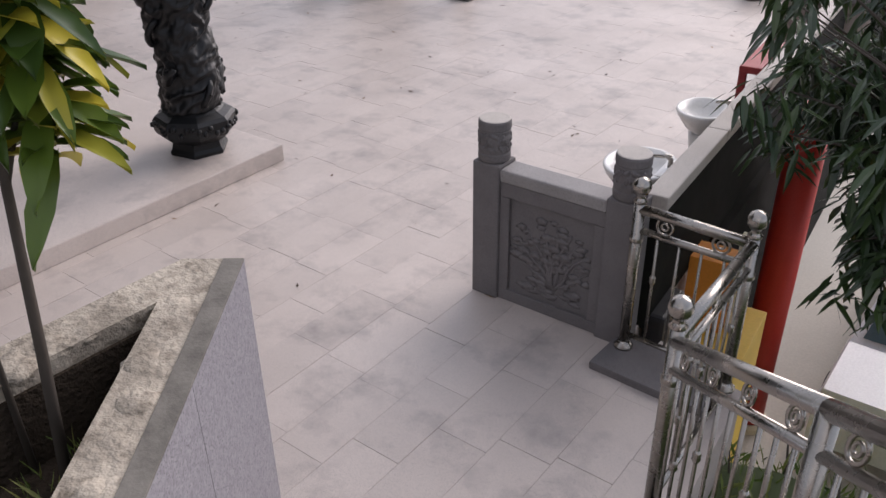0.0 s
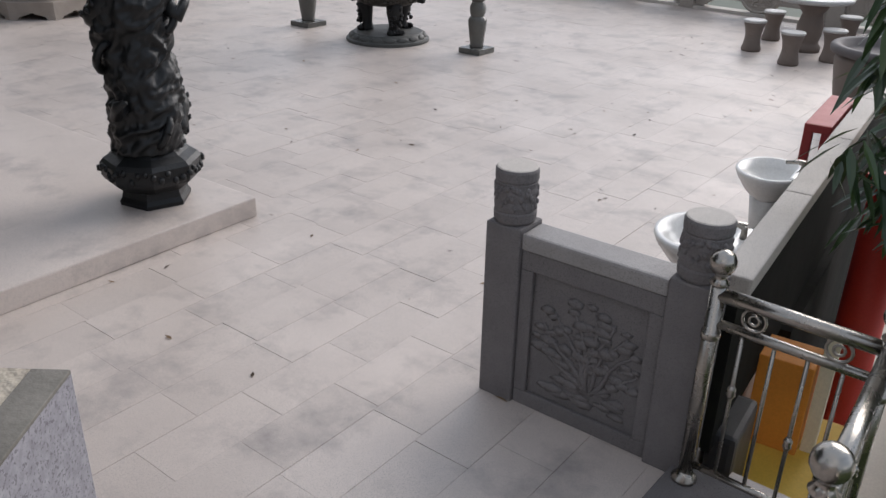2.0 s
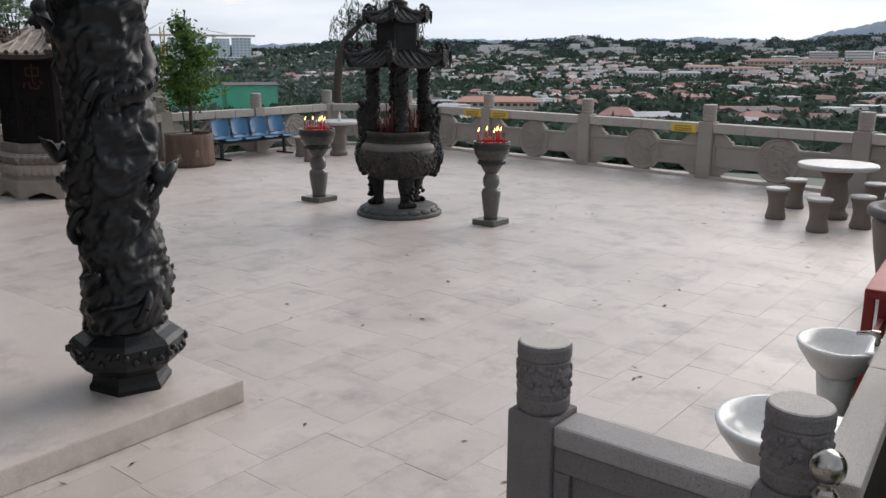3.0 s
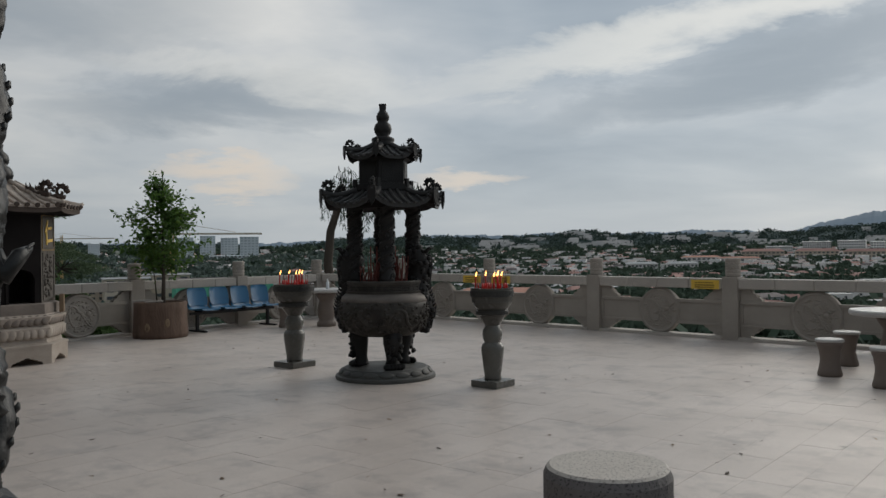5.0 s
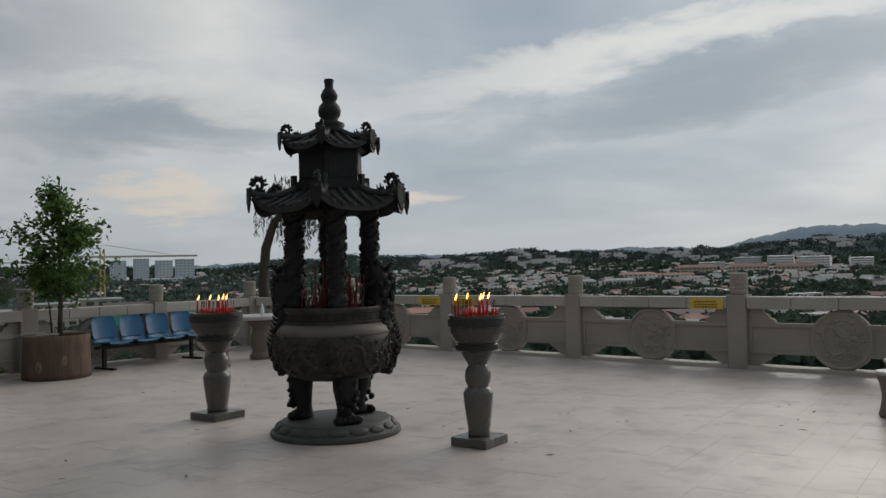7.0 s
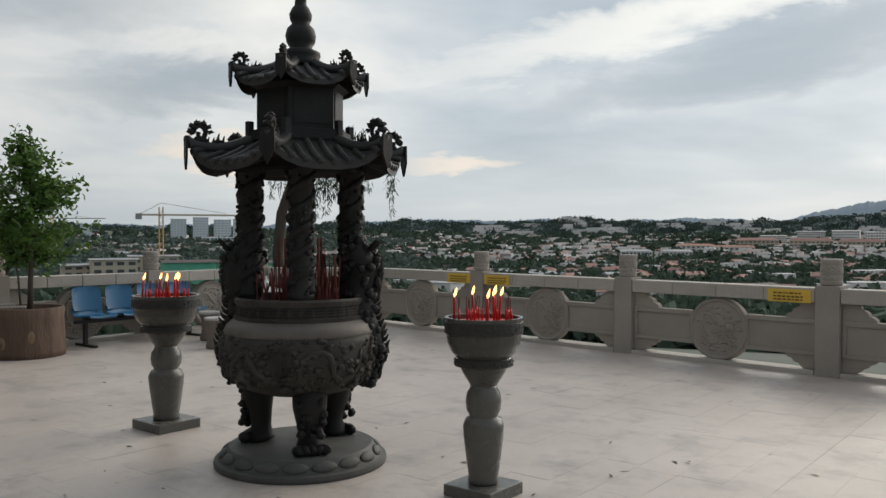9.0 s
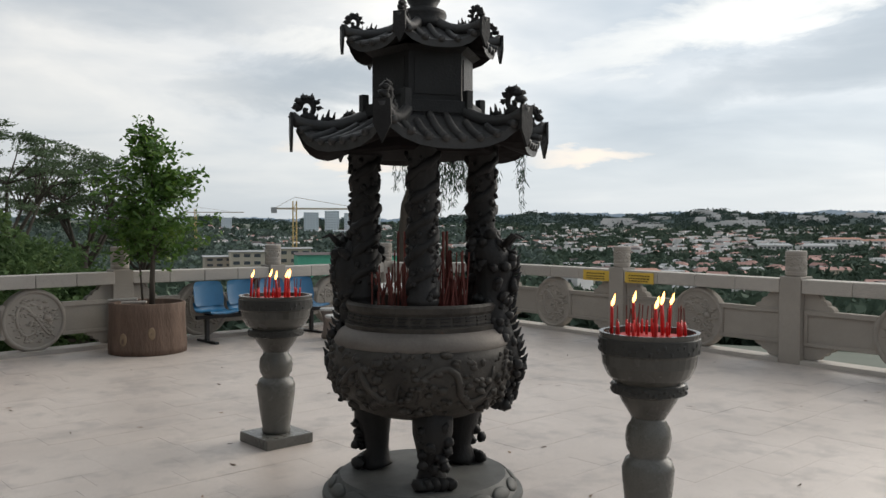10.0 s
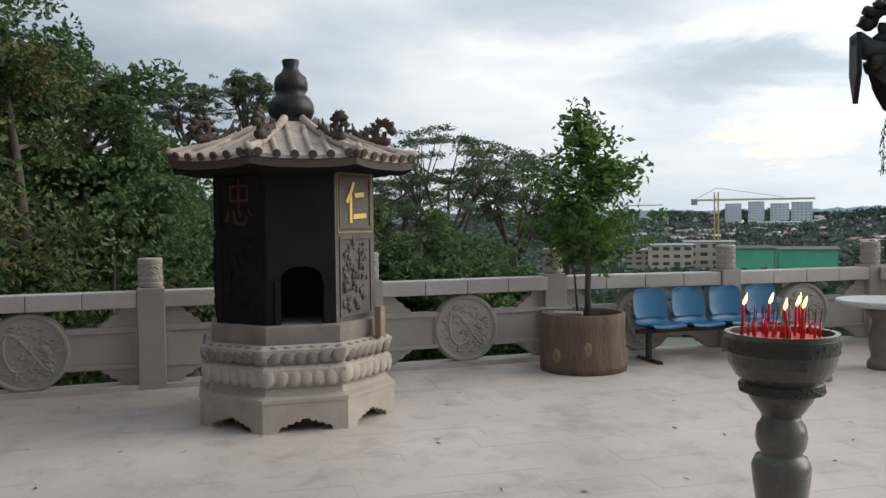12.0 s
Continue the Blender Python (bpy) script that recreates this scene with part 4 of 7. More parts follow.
class Roof:
    """A curved many-sided roof: a shell, tile rows, ridges and corner ornaments."""

    def __init__(self, n, r_eave, r_top, z_eave, height, lift, turn, straight=0.5):
        self.k = straight
        self.n, self.R, self.r, self.z, self.h, self.up, self.turn = n, r_eave, r_top, z_eave, height, lift, turn

    def at(self, i, s, t, dz=0.0):
        R = self.R + (self.r - self.R) * t
        a0, a1 = self.turn + 2 * math.pi * i / self.n, self.turn + 2 * math.pi * (i + 1) / self.n
        p = Vector((R * math.cos(a0), R * math.sin(a0), 0)).lerp(Vector((R * math.cos(a1), R * math.sin(a1), 0)), s)
        p.z = self.z + self.h * (self.k * t + (1 - self.k) * t * t) + self.up * (1 - t) ** 2 * abs(2 * s - 1) ** 3 + dz
        return p

    def build(self, parent, mat, tiles, tile_r, thick, ornament, orn_mat, plate=0.0, inset=0.0, ridge_k=1.7):
        nt, ns = 6, 8
        bm = bmesh.new()
        for i in range(self.n):
            grid = {}
            for side, dz in (("t", 0.0), ("b", -thick)):
                for a in range(nt + 1):
                    for b in range(ns + 1):
                        grid[side, a, b] = bm.verts.new(self.at(i, b / ns, a / nt, dz))
            for a in range(nt):
                for b in range(ns):
                    bm.faces.new((grid["t", a, b], grid["t", a, b + 1], grid["t", a + 1, b + 1], grid["t", a + 1, b]))
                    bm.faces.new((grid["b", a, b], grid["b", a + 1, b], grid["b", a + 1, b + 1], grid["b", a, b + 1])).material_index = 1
            for b in range(ns):
                bm.faces.new((grid["b", 0, b], grid["b", 0, b + 1], grid["t", 0, b + 1], grid["t", 0, b]))
                bm.faces.new((grid["t", nt, b], grid["t", nt, b + 1], grid["b", nt, b + 1], grid["b", nt, b]))
        bmesh.ops.remove_doubles(bm, verts=bm.verts, dist=0.0004)
        shell = part("roof_shell", bm, mat, parent)
        # slot 1 colours every roof underside near-black so it stays dark from below
        shell.data.materials.append(SOOT_AND_SOFFIT)
        for i in range(self.n):
            for k in range(tiles):
                s = (k + 0.5) / tiles
                # rows keep their course up the slope and die at the ridges
                e = self.at(i, s, 0)
                mid = (self.at(i, 0, 0) + self.at(i, 1, 0)) / 2
                off = abs(2 * s - 1)
                top = min(0.97, 1 - off * 0.92)
                pts = []
                for q in range(6):
                    t = top * q / 5
                    R = self.R + (self.r - self.R) * t
                    ss = 0.5 + (s - 0.5) * self.R / max(R, 1e-3)
                    pts.append(self.at(i, min(1, max(0, ss)), t, tile_r * 0.35))
                out = (pts[0] - pts[1]).normalized() * tile_r * 0.8
                pts.insert(0, pts[0] + out)
                part("roof_tile", tube(bmesh.new(), pts, tile_r, 7), mat, shell, smooth=True)
                if inset:
                    part("tile_end", tube(bmesh.new(), [pts[0] - out * 0.4, pts[0] + out * 0.45], tile_r * 1.3, 10), orn_mat, shell)
            ridge = [self.at(i, 0, q / 7, tile_r * 0.8) for q in range(8)]
            tip = ridge[0] + (ridge[0] - ridge[1]).normalized() * tile_r * 1.5 + Vector((0, 0, tile_r * 1.5))
            part("ridge", tube(bmesh.new(), [tip] + ridge, [tile_r * 0.65 * ridge_k] + [tile_r * ridge_k] * 8, 8), mat, shell, smooth=True)
            if plate:
                c = ridge[0]
                d = Vector((c.x, c.y, 0)).normalized()
                w = d.cross(Vector((0, 0, 1)))
                bm = bmesh.new()
                prism(bm, [(-plate * 0.28, plate * 0.3), (-plate * 0.3, -plate * 0.5), (0, -plate * 1.1), (plate * 0.3, -plate * 0.5), (plate * 0.28, plate * 0.3)], -0.008, 0.008,
                      Matrix.Translation(c + d * tile_r * 1.5) @ Matrix((( w.x, 0, d.x, 0), (w.y, 0, d.y, 0), (0, 1, 0, 0), (0, 0, 0, 1))))
                bmesh.ops.recalc_face_normals(bm, faces=bm.faces)
                part("corner_plate", bm, orn_mat, shell)
            if ornament:
                c = self.at(i, 0, inset, tile_r * 1.6)
                d = Vector((c.x, c.y, 0)).normalized()
                bm = bmesh.new()
                o = ornament
                u = Vector((0, 0, 1))
                base = c - d * o * 0.35 + u * o * (0.1 if inset else -0.12)
                spiral = [base + d * o * (0.28 * math.cos(w) * (1 - w / 9)) + u * o * (0.42 + 0.33 * math.sin(w) * (1 - w / 11)) for w in [k * 0.55 for k in range(13)]]
                tube(bm, spiral, [o * 0.1] * 6 + [o * 0.085] * 7, 6)
                tail = [self.at(i, 0, inset + 0.09 + 0.075 * k, tile_r * 1.4 + o * (0.12 + 0.1 * math.sin(k * 1.9))) for k in range(6)]
                tube(bm, [base + u * o * 0.3] + tail, [o * 0.13, o * 0.13, o * 0.12, o * 0.1, o * 0.09, o * 0.08, o * 0.06], 6)
                for q in tail:
                    tube(bm, [q, q + u * o * 0.26 - d * o * 0.06], [o * 0.07, o * 0.02], 5)
                    blob(bm, q - u * o * 0.06, o * 0.11, 0.5, 1)
                for k in range(6):
                    w = k * 0.62
                    e = base + d * o * (0.34 * math.cos(w)) + u * o * (0.46 + 0.34 * math.sin(w))
                    blob(bm, e, o * (0.15 - 0.012 * k), 0.9, 2, (1, 1, 0.8), 4)
                    tube(bm, [e, e + d * o * (0.16 * math.cos(w)) + u * o * (0.16 * math.sin(w))], [o * 0.06, o * 0.015], 5)
                for k in range(3):
                    blob(bm, base + d * o * 0.12 * (k - 1) + u * o * 0.14, o * 0.17, 0.5, 1)
                tagged(part("corner_dragon", bm, orn_mat, shell, smooth=True), kind="stuff")
        return shell


# ---- incense burner ----


BX, BY = -9.4, 9.765


def build_burner():
    m = Matrix.Translation((BX, BY, 0))
    t = thing("incense_burner", m, "tall black bronze incense burner with a two-tiered pagoda roof", "incense burner")
    view = radians(-36)
    base = part("stone_disc", lathe(bmesh.new(), [(0.6, 0), (0.605, 0.02), (0.6, 0.042), (0.572, 0.05), (0.565, 0.06), (0.51, 0.12), (0.5, 0.13), (0.0005, 0.132)], 56), DISC, t, "dark round stone plinth with lotus petals")
    for i in range(18):
        pm = Matrix.Rotation(2 * math.pi * i / 18, 4, "Z") @ Matrix.Translation((0.54, 0, 0.086)) @ Matrix.Rotation(radians(-42), 4, "Y")
        bm = blob(bmesh.new(), (0, 0, 0), 0.09, 0.05, 2, (0.2, 1.0, 0.46))
        bmesh.ops.transform(bm, matrix=pm, verts=bm.verts)
        part("lotus_petal", bm, DISC, base, smooth=True)
    for a in (view + radians(10), view + radians(130), view - radians(110)):
        lm = Matrix.Rotation(a, 4, "Z")
        bm = bmesh.new()
        prof = ((0.30, 0.13, 0.1), (0.31, 0.17, 0.095), (0.3, 0.24, 0.07), (0.31, 0.32, 0.085), (0.33, 0.44, 0.115), (0.33, 0.6, 0.12))
        tube(bm, [lm @ Vector((x, 0, z)) for x, z, r in prof], [r for x, z, r in prof], 12)
        leg = part("lion_leg", bm, BRONZE, t, smooth=True)
        for k in range(5):
            part("toe", blob(bmesh.new(), lm @ Vector((0.39, (k - 2) * 0.045, 0.165)), 0.045, 0.3, 2, (1.2, 0.8, 0.9)), BRONZE, leg, smooth=True)
        for k in range(16):
            part("mane_curl", blob(bmesh.new(), lm @ Vector((0.4 + 0.02 * math.sin(k), 0.075 * math.sin(k * 2.3), 0.25 + 0.017 * k)), 0.03, 0.6, 2), BRONZE, leg, smooth=True)
    bowl = part("bowl", lathe(bmesh.new(), [(0.2, 0.5), (0.32, 0.51), (0.44, 0.56), (0.52, 0.66), (0.548, 0.77), (0.545, 0.87), (0.525, 0.93)], 48), BOWLMETAL, t, "soot-stained bowl with carved dragons", True)
    part("shoulder", lathe(bmesh.new(), [(0.528, 0.922), (0.535, 0.94), (0.51, 0.985), (0.475, 1.015), (0.45, 1.025)], 48, None, False), POTMETAL, bowl, "dusty grey shoulder", True)
    rim = part("rim_band", lathe(bmesh.new(), [(0.445, 1.01), (0.465, 1.02), (0.47, 1.045), (0.452, 1.05), (0.447, 1.11), (0.458, 1.125), (0.464, 1.155), (0.455, 1.17), (0.435, 1.17), (0.43, 1.08)], 48, None, False), BOWLMETAL, bowl, "rim with a meander band", False)
    for i in range(36):
        a = 2 * math.pi * i / 36
        km = Matrix.Rotation(a, 4, "Z") @ Matrix.Translation((0.451, 0, 1.08))
        bm = bmesh.new()
        box(bm, -0.004, 0.006, -0.031, 0.031, 0.016, 0.023)
        box(bm, -0.004, 0.006, -0.028, 0.018, -0.003, 0.004)
        box(bm, -0.004, 0.006, -0.031, 0.031, -0.023, -0.016)
        bmesh.ops.transform(bm, matrix=km, verts=bm.verts)
        part("meander_piece", bm, BRONZE, rim)
    part("ash_bed", lathe(bmesh.new(), [(0.432, 1.07), (0.42, 1.085), (0.001, 1.11)], 32), SOIL, bowl, "bed of grey ash")
    # dragons and clouds in relief all round the bowl
    bm = bmesh.new()
    rng = random.Random(7)
    for i in range(420):
        a, z = rng.uniform(0, 2 * math.pi), rng.uniform(0.57, 0.91)
        r = float(np.interp(z, (0.51, 0.56, 0.66, 0.77, 0.93), (0.33, 0.44, 0.52, 0.548, 0.525)))
        blob(bm, (r * math.cos(a), r * math.sin(a), z), rng.uniform(0.014, 0.036), 0.8, 1, (1, 1, 0.8), 4)
    for j in range(6):
        a0 = j * math.pi / 3 + 0.3
        pts = []
        for k in range(15):
            a, z = a0 + k * 0.07 + 0.05 * math.cos(k * 1.1), 0.74 + 0.1 * math.sin(k * 0.62 + j)
            r = float(np.interp(z, (0.51, 0.56, 0.66, 0.77, 0.93), (0.33, 0.44, 0.52, 0.548, 0.525))) + 0.006
            pts.append((r * math.cos(a), r * math.sin(a), z))
        tube(bm, pts, [0.008 + 0.014 * math.sin(math.pi * k / 14) for k in range(15)], 7)
    tagged(part("bowl_carving", bm, BOWLMETAL, bowl, smooth=True), kind="stuff")
    # dragon handles that climb from the bowl to the columns
    for a in (view + radians(78), view - radians(102)):
        hm = Matrix.Rotation(a, 4, "Z")
        bm = bmesh.new()
        prof = ((0.47, 0.6, 0.06), (0.48, 0.69, 0.09), (0.49, 0.8, 0.105), (0.46, 0.92, 0.11), (0.42, 1.04, 0.11), (0.41, 1.17, 0.115), (0.43, 1.3, 0.12), (0.42, 1.41, 0.125), (0.38, 1.48, 0.115), (0.33, 1.46, 0.09))
        tube(bm, [hm @ Vector((x, 0.03 * math.sin(k * 1.3), z)) for k, (x, z, r) in enumerate(prof)], [r for x, z, r in prof], 12)
        handle = part("dragon_handle", bm, BRONZE, t, smooth=True)
        bm = bmesh.new()
        for k in range(170):
            i = rng.randrange(len(prof))
            x, z, r = prof[i]
            q = rng.uniform(-2.4, 2.4)
            blob(bm, hm @ Vector((x + r * math.cos(q), r * math.sin(q), z + rng.uniform(-0.05, 0.05))), rng.uniform(0.018, 0.04), 0.7, 1)
        for k in range(26):
            f = k / 25 * (len(prof) - 2)
            i = int(f)
            x = prof[i][0] + (prof[i + 1][0] - prof[i][0]) * (f - i) + prof[i][2] * 0.95
            z = prof[i][1] + (prof[i + 1][1] - prof[i][1]) * (f - i)
            tube(bm, [hm @ Vector((x - 0.02, 0, z - 0.02)), hm @ Vector((x + 0.03, 0, z)), hm @ Vector((x + 0.05, 0, z + 0.035))], [0.024, 0.016, 0.003], 5)
        for s in (-1, 1):
            tube(bm, [hm @ Vector((0.5, s * 0.08, 1.5)), hm @ Vector((0.55, s * 0.11, 1.56)), hm @ Vector((0.6, s * 0.11, 1.54))], [0.025, 0.016, 0.005], 6)
            blob(bm, hm @ Vector((0.42, s * 0.07, 1.56)), 0.045, 0.3, 1)
        tagged(part("scaly_relief", bm, BRONZE, handle, smooth=True), kind="stuff")
    # four columns wound with dragons
    for k in range(4):
        a = view + k * math.pi / 2
        c = Vector((0.35 * math.cos(a), 0.35 * math.sin(a), 0))
        bm = lathe(bmesh.new(), [(0.086, 1.06), (0.09, 1.15), (0.08, 1.165), (0.092, 1.18), (0.092, 1.2), (0.08, 1.22), (0.082, 2.02), (0.09, 2.03), (0.09, 2.08)], 16, Matrix.Translation(c))
        col = part("column", bm, BRONZE, t, smooth=True)
        bm = bmesh.new()
        for ph in (0, math.pi):
            pts = [c + Vector((0.072 * math.cos(q * 0.42 + ph), 0.072 * math.sin(q * 0.42 + ph), 1.22 + 0.8 * q / 40)) for q in range(41)]
            tube(bm, pts, [0.03 + 0.007 * math.sin(q * 2.1) for q in range(41)], 7)
        for q in range(130):
            w = rng.uniform(0, 6.28)
            blob(bm, c + Vector((0.084 * math.cos(w), 0.084 * math.sin(w), rng.uniform(1.2, 2.0))), rng.uniform(0.012, 0.022), 0.6, 1)
        tagged(part("column_dragon", bm, BRONZE, col, smooth=True), kind="stuff")
    turn = view - radians(15)
    # the architrave takes the same near-black as the roof undersides
    part("architrave", lathe(bmesh.new(), [(0.46, 2.03), (0.48, 2.05), (0.48, 2.1), (0.52, 2.12)], 6, None, True, turn), SOOT_AND_SOFFIT, t)
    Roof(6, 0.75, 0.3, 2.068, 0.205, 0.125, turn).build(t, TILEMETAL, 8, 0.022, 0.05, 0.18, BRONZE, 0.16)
    part("lantern_box", lathe(bmesh.new(), [(0.36, 2.2), (0.36, 2.25), (0.31, 2.27), (0.31, 2.6), (0.36, 2.63)], 6, None, True, turn), BRONZE, t, "hexagonal lantern storey")
    for i in range(6):
        a = turn + math.pi / 3 * i
        p = Vector((0.36 * math.cos(a), 0.36 * math.sin(a), 0))
        part("baluster", box(bmesh.new(), p.x - 0.022, p.x + 0.022, p.y - 0.022, p.y + 0.022, 2.22, 2.38, 0.004), BRONZE, t)
        q = Vector((0.36 * math.cos(a + math.pi / 3), 0.36 * math.sin(a + math.pi / 3), 0))
        m2, d = along(p, q)
        part("parapet", box(bmesh.new(), -d / 2 + 0.02, d / 2 - 0.02, -0.012, 0.012, 2.25, 2.32, 0.003, m2), BRONZE, t)
        m3, d = along(p * 0.845, q * 0.845)
        part("lattice", box(bmesh.new(), -d / 2 + 0.03, d / 2 - 0.03, -0.012, -0.004, 2.36, 2.57, 0.0, m3), BRONZE, t)
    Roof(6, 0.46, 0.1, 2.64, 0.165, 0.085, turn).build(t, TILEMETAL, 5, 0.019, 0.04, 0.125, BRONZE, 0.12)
    part("gourd_finial", lathe(bmesh.new(), [(0.14, 2.775), (0.15, 2.82), (0.128, 2.835), (0.14, 2.86), (0.136, 2.885), (0.1, 2.9), (0.075, 2.915), (0.1, 2.955), (0.108, 3.0), (0.095, 3.05), (0.06, 3.085), (0.076, 3.115), (0.08, 3.15), (0.06, 3.195), (0.042, 3.215), (0.04, 3.25), (0.048, 3.29), (0.045, 3.3), (0.02, 3.3)], 24), BRONZE, t, smooth=True)
    bm = bmesh.new()
    for i in range(95):
        a, r = rng.uniform(0, 6.28), 0.33 * math.sqrt(rng.random())
        x, y = BX + r * math.cos(a), BY + r * math.sin(a)
        h = rng.choice((0.17, 0.2, 0.24, 0.28, 0.36))
        tube(bm, [(x, y, 1.08), (x + rng.uniform(-0.05, 0.05), y + rng.uniform(-0.05, 0.05), 1.1 + h)], rng.choice((0.004, 0.005, 0.007)), 5)
    for i in range(4):
        a = i * 1.7
        tube(bm, [(BX + 0.2 * math.cos(a), BY + 0.2 * math.sin(a), 1.04), (BX + 0.2 * math.cos(a), BY + 0.2 * math.sin(a), 1.58)], 0.009, 6)
    tagged(part("incense_sticks", bm, INCENSE), "many red-brown incense sticks standing in the ash", "incense", kind="stuff")


build_burner()

# ---- candle stands ----


def build_candle_stand(x, y, k):
    m = Matrix.Translation((x, y, 0)) @ Matrix.Rotation(AXIS, 4, "Z")
    t = thing("candle_stand", m, "grey granite candle stand shaped like a tall goblet", "candle stand", "pair of candle stands")
    part("foot_plate", box(bmesh.new(), -0.2 * k, 0.2 * k, -0.2 * k, 0.2 * k, 0, 0.075, 0.008), STAND, t, "square granite foot plate")
    part("shaft", lathe(bmesh.new(), [(k * r, z) for r, z in [(0.105, 0.075), (0.11, 0.1), (0.105, 0.12), (0.118, 0.2), (0.14, 0.36), (0.145, 0.43), (0.125, 0.475), (0.105, 0.485), (0.1, 0.495), (0.12, 0.53), (0.127, 0.58), (0.118, 0.63), (0.095, 0.665), (0.095, 0.68)]], 32), STAND, t, smooth=True)
    cup = part("cup", lathe(bmesh.new(), [(k * r, z) for r, z in [(0.095, 0.68), (0.1, 0.69), (0.15, 0.76), (0.165, 0.79), (0.195, 0.80), (0.2, 0.845), (0.19, 0.855), (0.225, 0.885), (0.255, 0.94), (0.262, 0.99), (0.266, 1.0), (0.27, 1.075), (0.275, 1.1), (0.25, 1.1), (0.245, 1.05), (0.02, 1.05)]], 36, None, False), CUPSTONE, t, "darker polished cup")
    bm = bmesh.new()
    rng = random.Random(5)
    for i in range(46):
        a = 2 * math.pi * i / 46
        blob(bm, (k * 0.27 * math.cos(a), k * 0.27 * math.sin(a), 1.035 + 0.02 * math.sin(i * 2.2)), 0.015, 0.6, 1, (0.7, 0.7, 1))
        blob(bm, (k * 0.2 * math.cos(a), k * 0.2 * math.sin(a), 0.823 + 0.012 * math.sin(i * 1.7)), 0.012, 0.6, 1)
    band = part("dark_band", lathe(bmesh.new(), [(k * 0.262, 1.0), (k * 0.2745, 1.003), (k * 0.2765, 1.072), (k * 0.27, 1.076)], 36, None, False), BANDSTONE, cup, "dark carved band")
    part("lower_band", lathe(bmesh.new(), [(k * 0.19, 0.799), (k * 0.2035, 0.802), (k * 0.205, 0.846), (k * 0.19, 0.85)], 36, None, False), BANDSTONE, cup, "dark carved band")
    tagged(part("band_relief", bm, BANDSTONE, band, smooth=True), kind="stuff")
    part("wax_pool", lathe(bmesh.new(), [(k * r, z) for r, z in [(0.243, 1.052), (0.2, 1.075), (0.001, 1.08)]], 28), WAXRED, cup, "pool of red wax")


def build_candles():
    candle = thing("candle", Matrix.Identity(4), "lit red candle standing in wax", "candle", "lit candles")
    part("wax_stick", lathe(bmesh.new(), [(0.008, 0), (0.0085, 0.1), (0.008, 0.15), (0.0045, 0.156)], 10), WAXRED, candle, smooth=True)
    part("flame", lathe(bmesh.new(), [(0.002, 0.157), (0.0075, 0.166), (0.009, 0.177), (0.0055, 0.196), (0.0008, 0.216)], 10, Matrix(((1, 0, 0.12, -0.0188), (0, 1, 0.22, -0.0345), (0, 0, 1, 0), (0, 0, 0, 1)))), FLAME, candle, "yellow flame", True)
    stub = thing("burnt_candle", Matrix.Identity(4), "short unlit red candle stub in wax", "candle", "burnt candle stubs")
    part("wax_stub", lathe(bmesh.new(), [(0.007, 0), (0.0075, 0.05), (0.006, 0.08)], 10), WAXRED, stub, smooth=True)
    part("wick_stick", tube(bmesh.new(), [(0, 0, 0.08), (0.004, 0, 0.15)], 0.003, 5), INCENSE, stub)
    first = {candle: True, stub: True}
    for cx, cy, seed in ((-7.96, 10.09, 4), (-11.01, 9.57, 9)):
        rng = random.Random(seed)
        for i in range(26):
            a, r = i * 2.4 + rng.random(), 0.19 * math.sqrt((i + 0.5) / 26)
            src = candle if i in (3, 8, 14, 19, 23, 25) else stub
            m = Matrix.Translation((cx + r * math.cos(a), cy + r * math.sin(a), 1.07)) @ pose(0, 0, 0, rng.uniform(-5, 5), rng.uniform(-5, 5), 0)
            if first[src]:
                src.matrix_basis, first[src] = m, False
            else:
                copy_thing(src, m)


build_candle_stand(-7.96, 10.09, 0.88)
build_candle_stand(-11.01, 9.57, 0.98)
build_candles()

# ---- furnace ----


def stroke(bm, pts, w, y=-0.008):
    """A brush stroke in the x-z plane, thin in y."""
    for (x0, z0), (x1, z1) in zip(pts, pts[1:]):
        d = Vector((x1 - x0, z1 - z0))
        ln = d.length
        a = math.atan2(d.y, d.x)
        m = Matrix.Translation(((x0 + x1) / 2, y, (z0 + z1) / 2)) @ Matrix.Rotation(-a, 4, "Y")
        box(bm, -ln / 2 - w * 0.35, ln / 2 + w * 0.35, -0.006, 0.006, -w / 2, w / 2, 0.003, m)


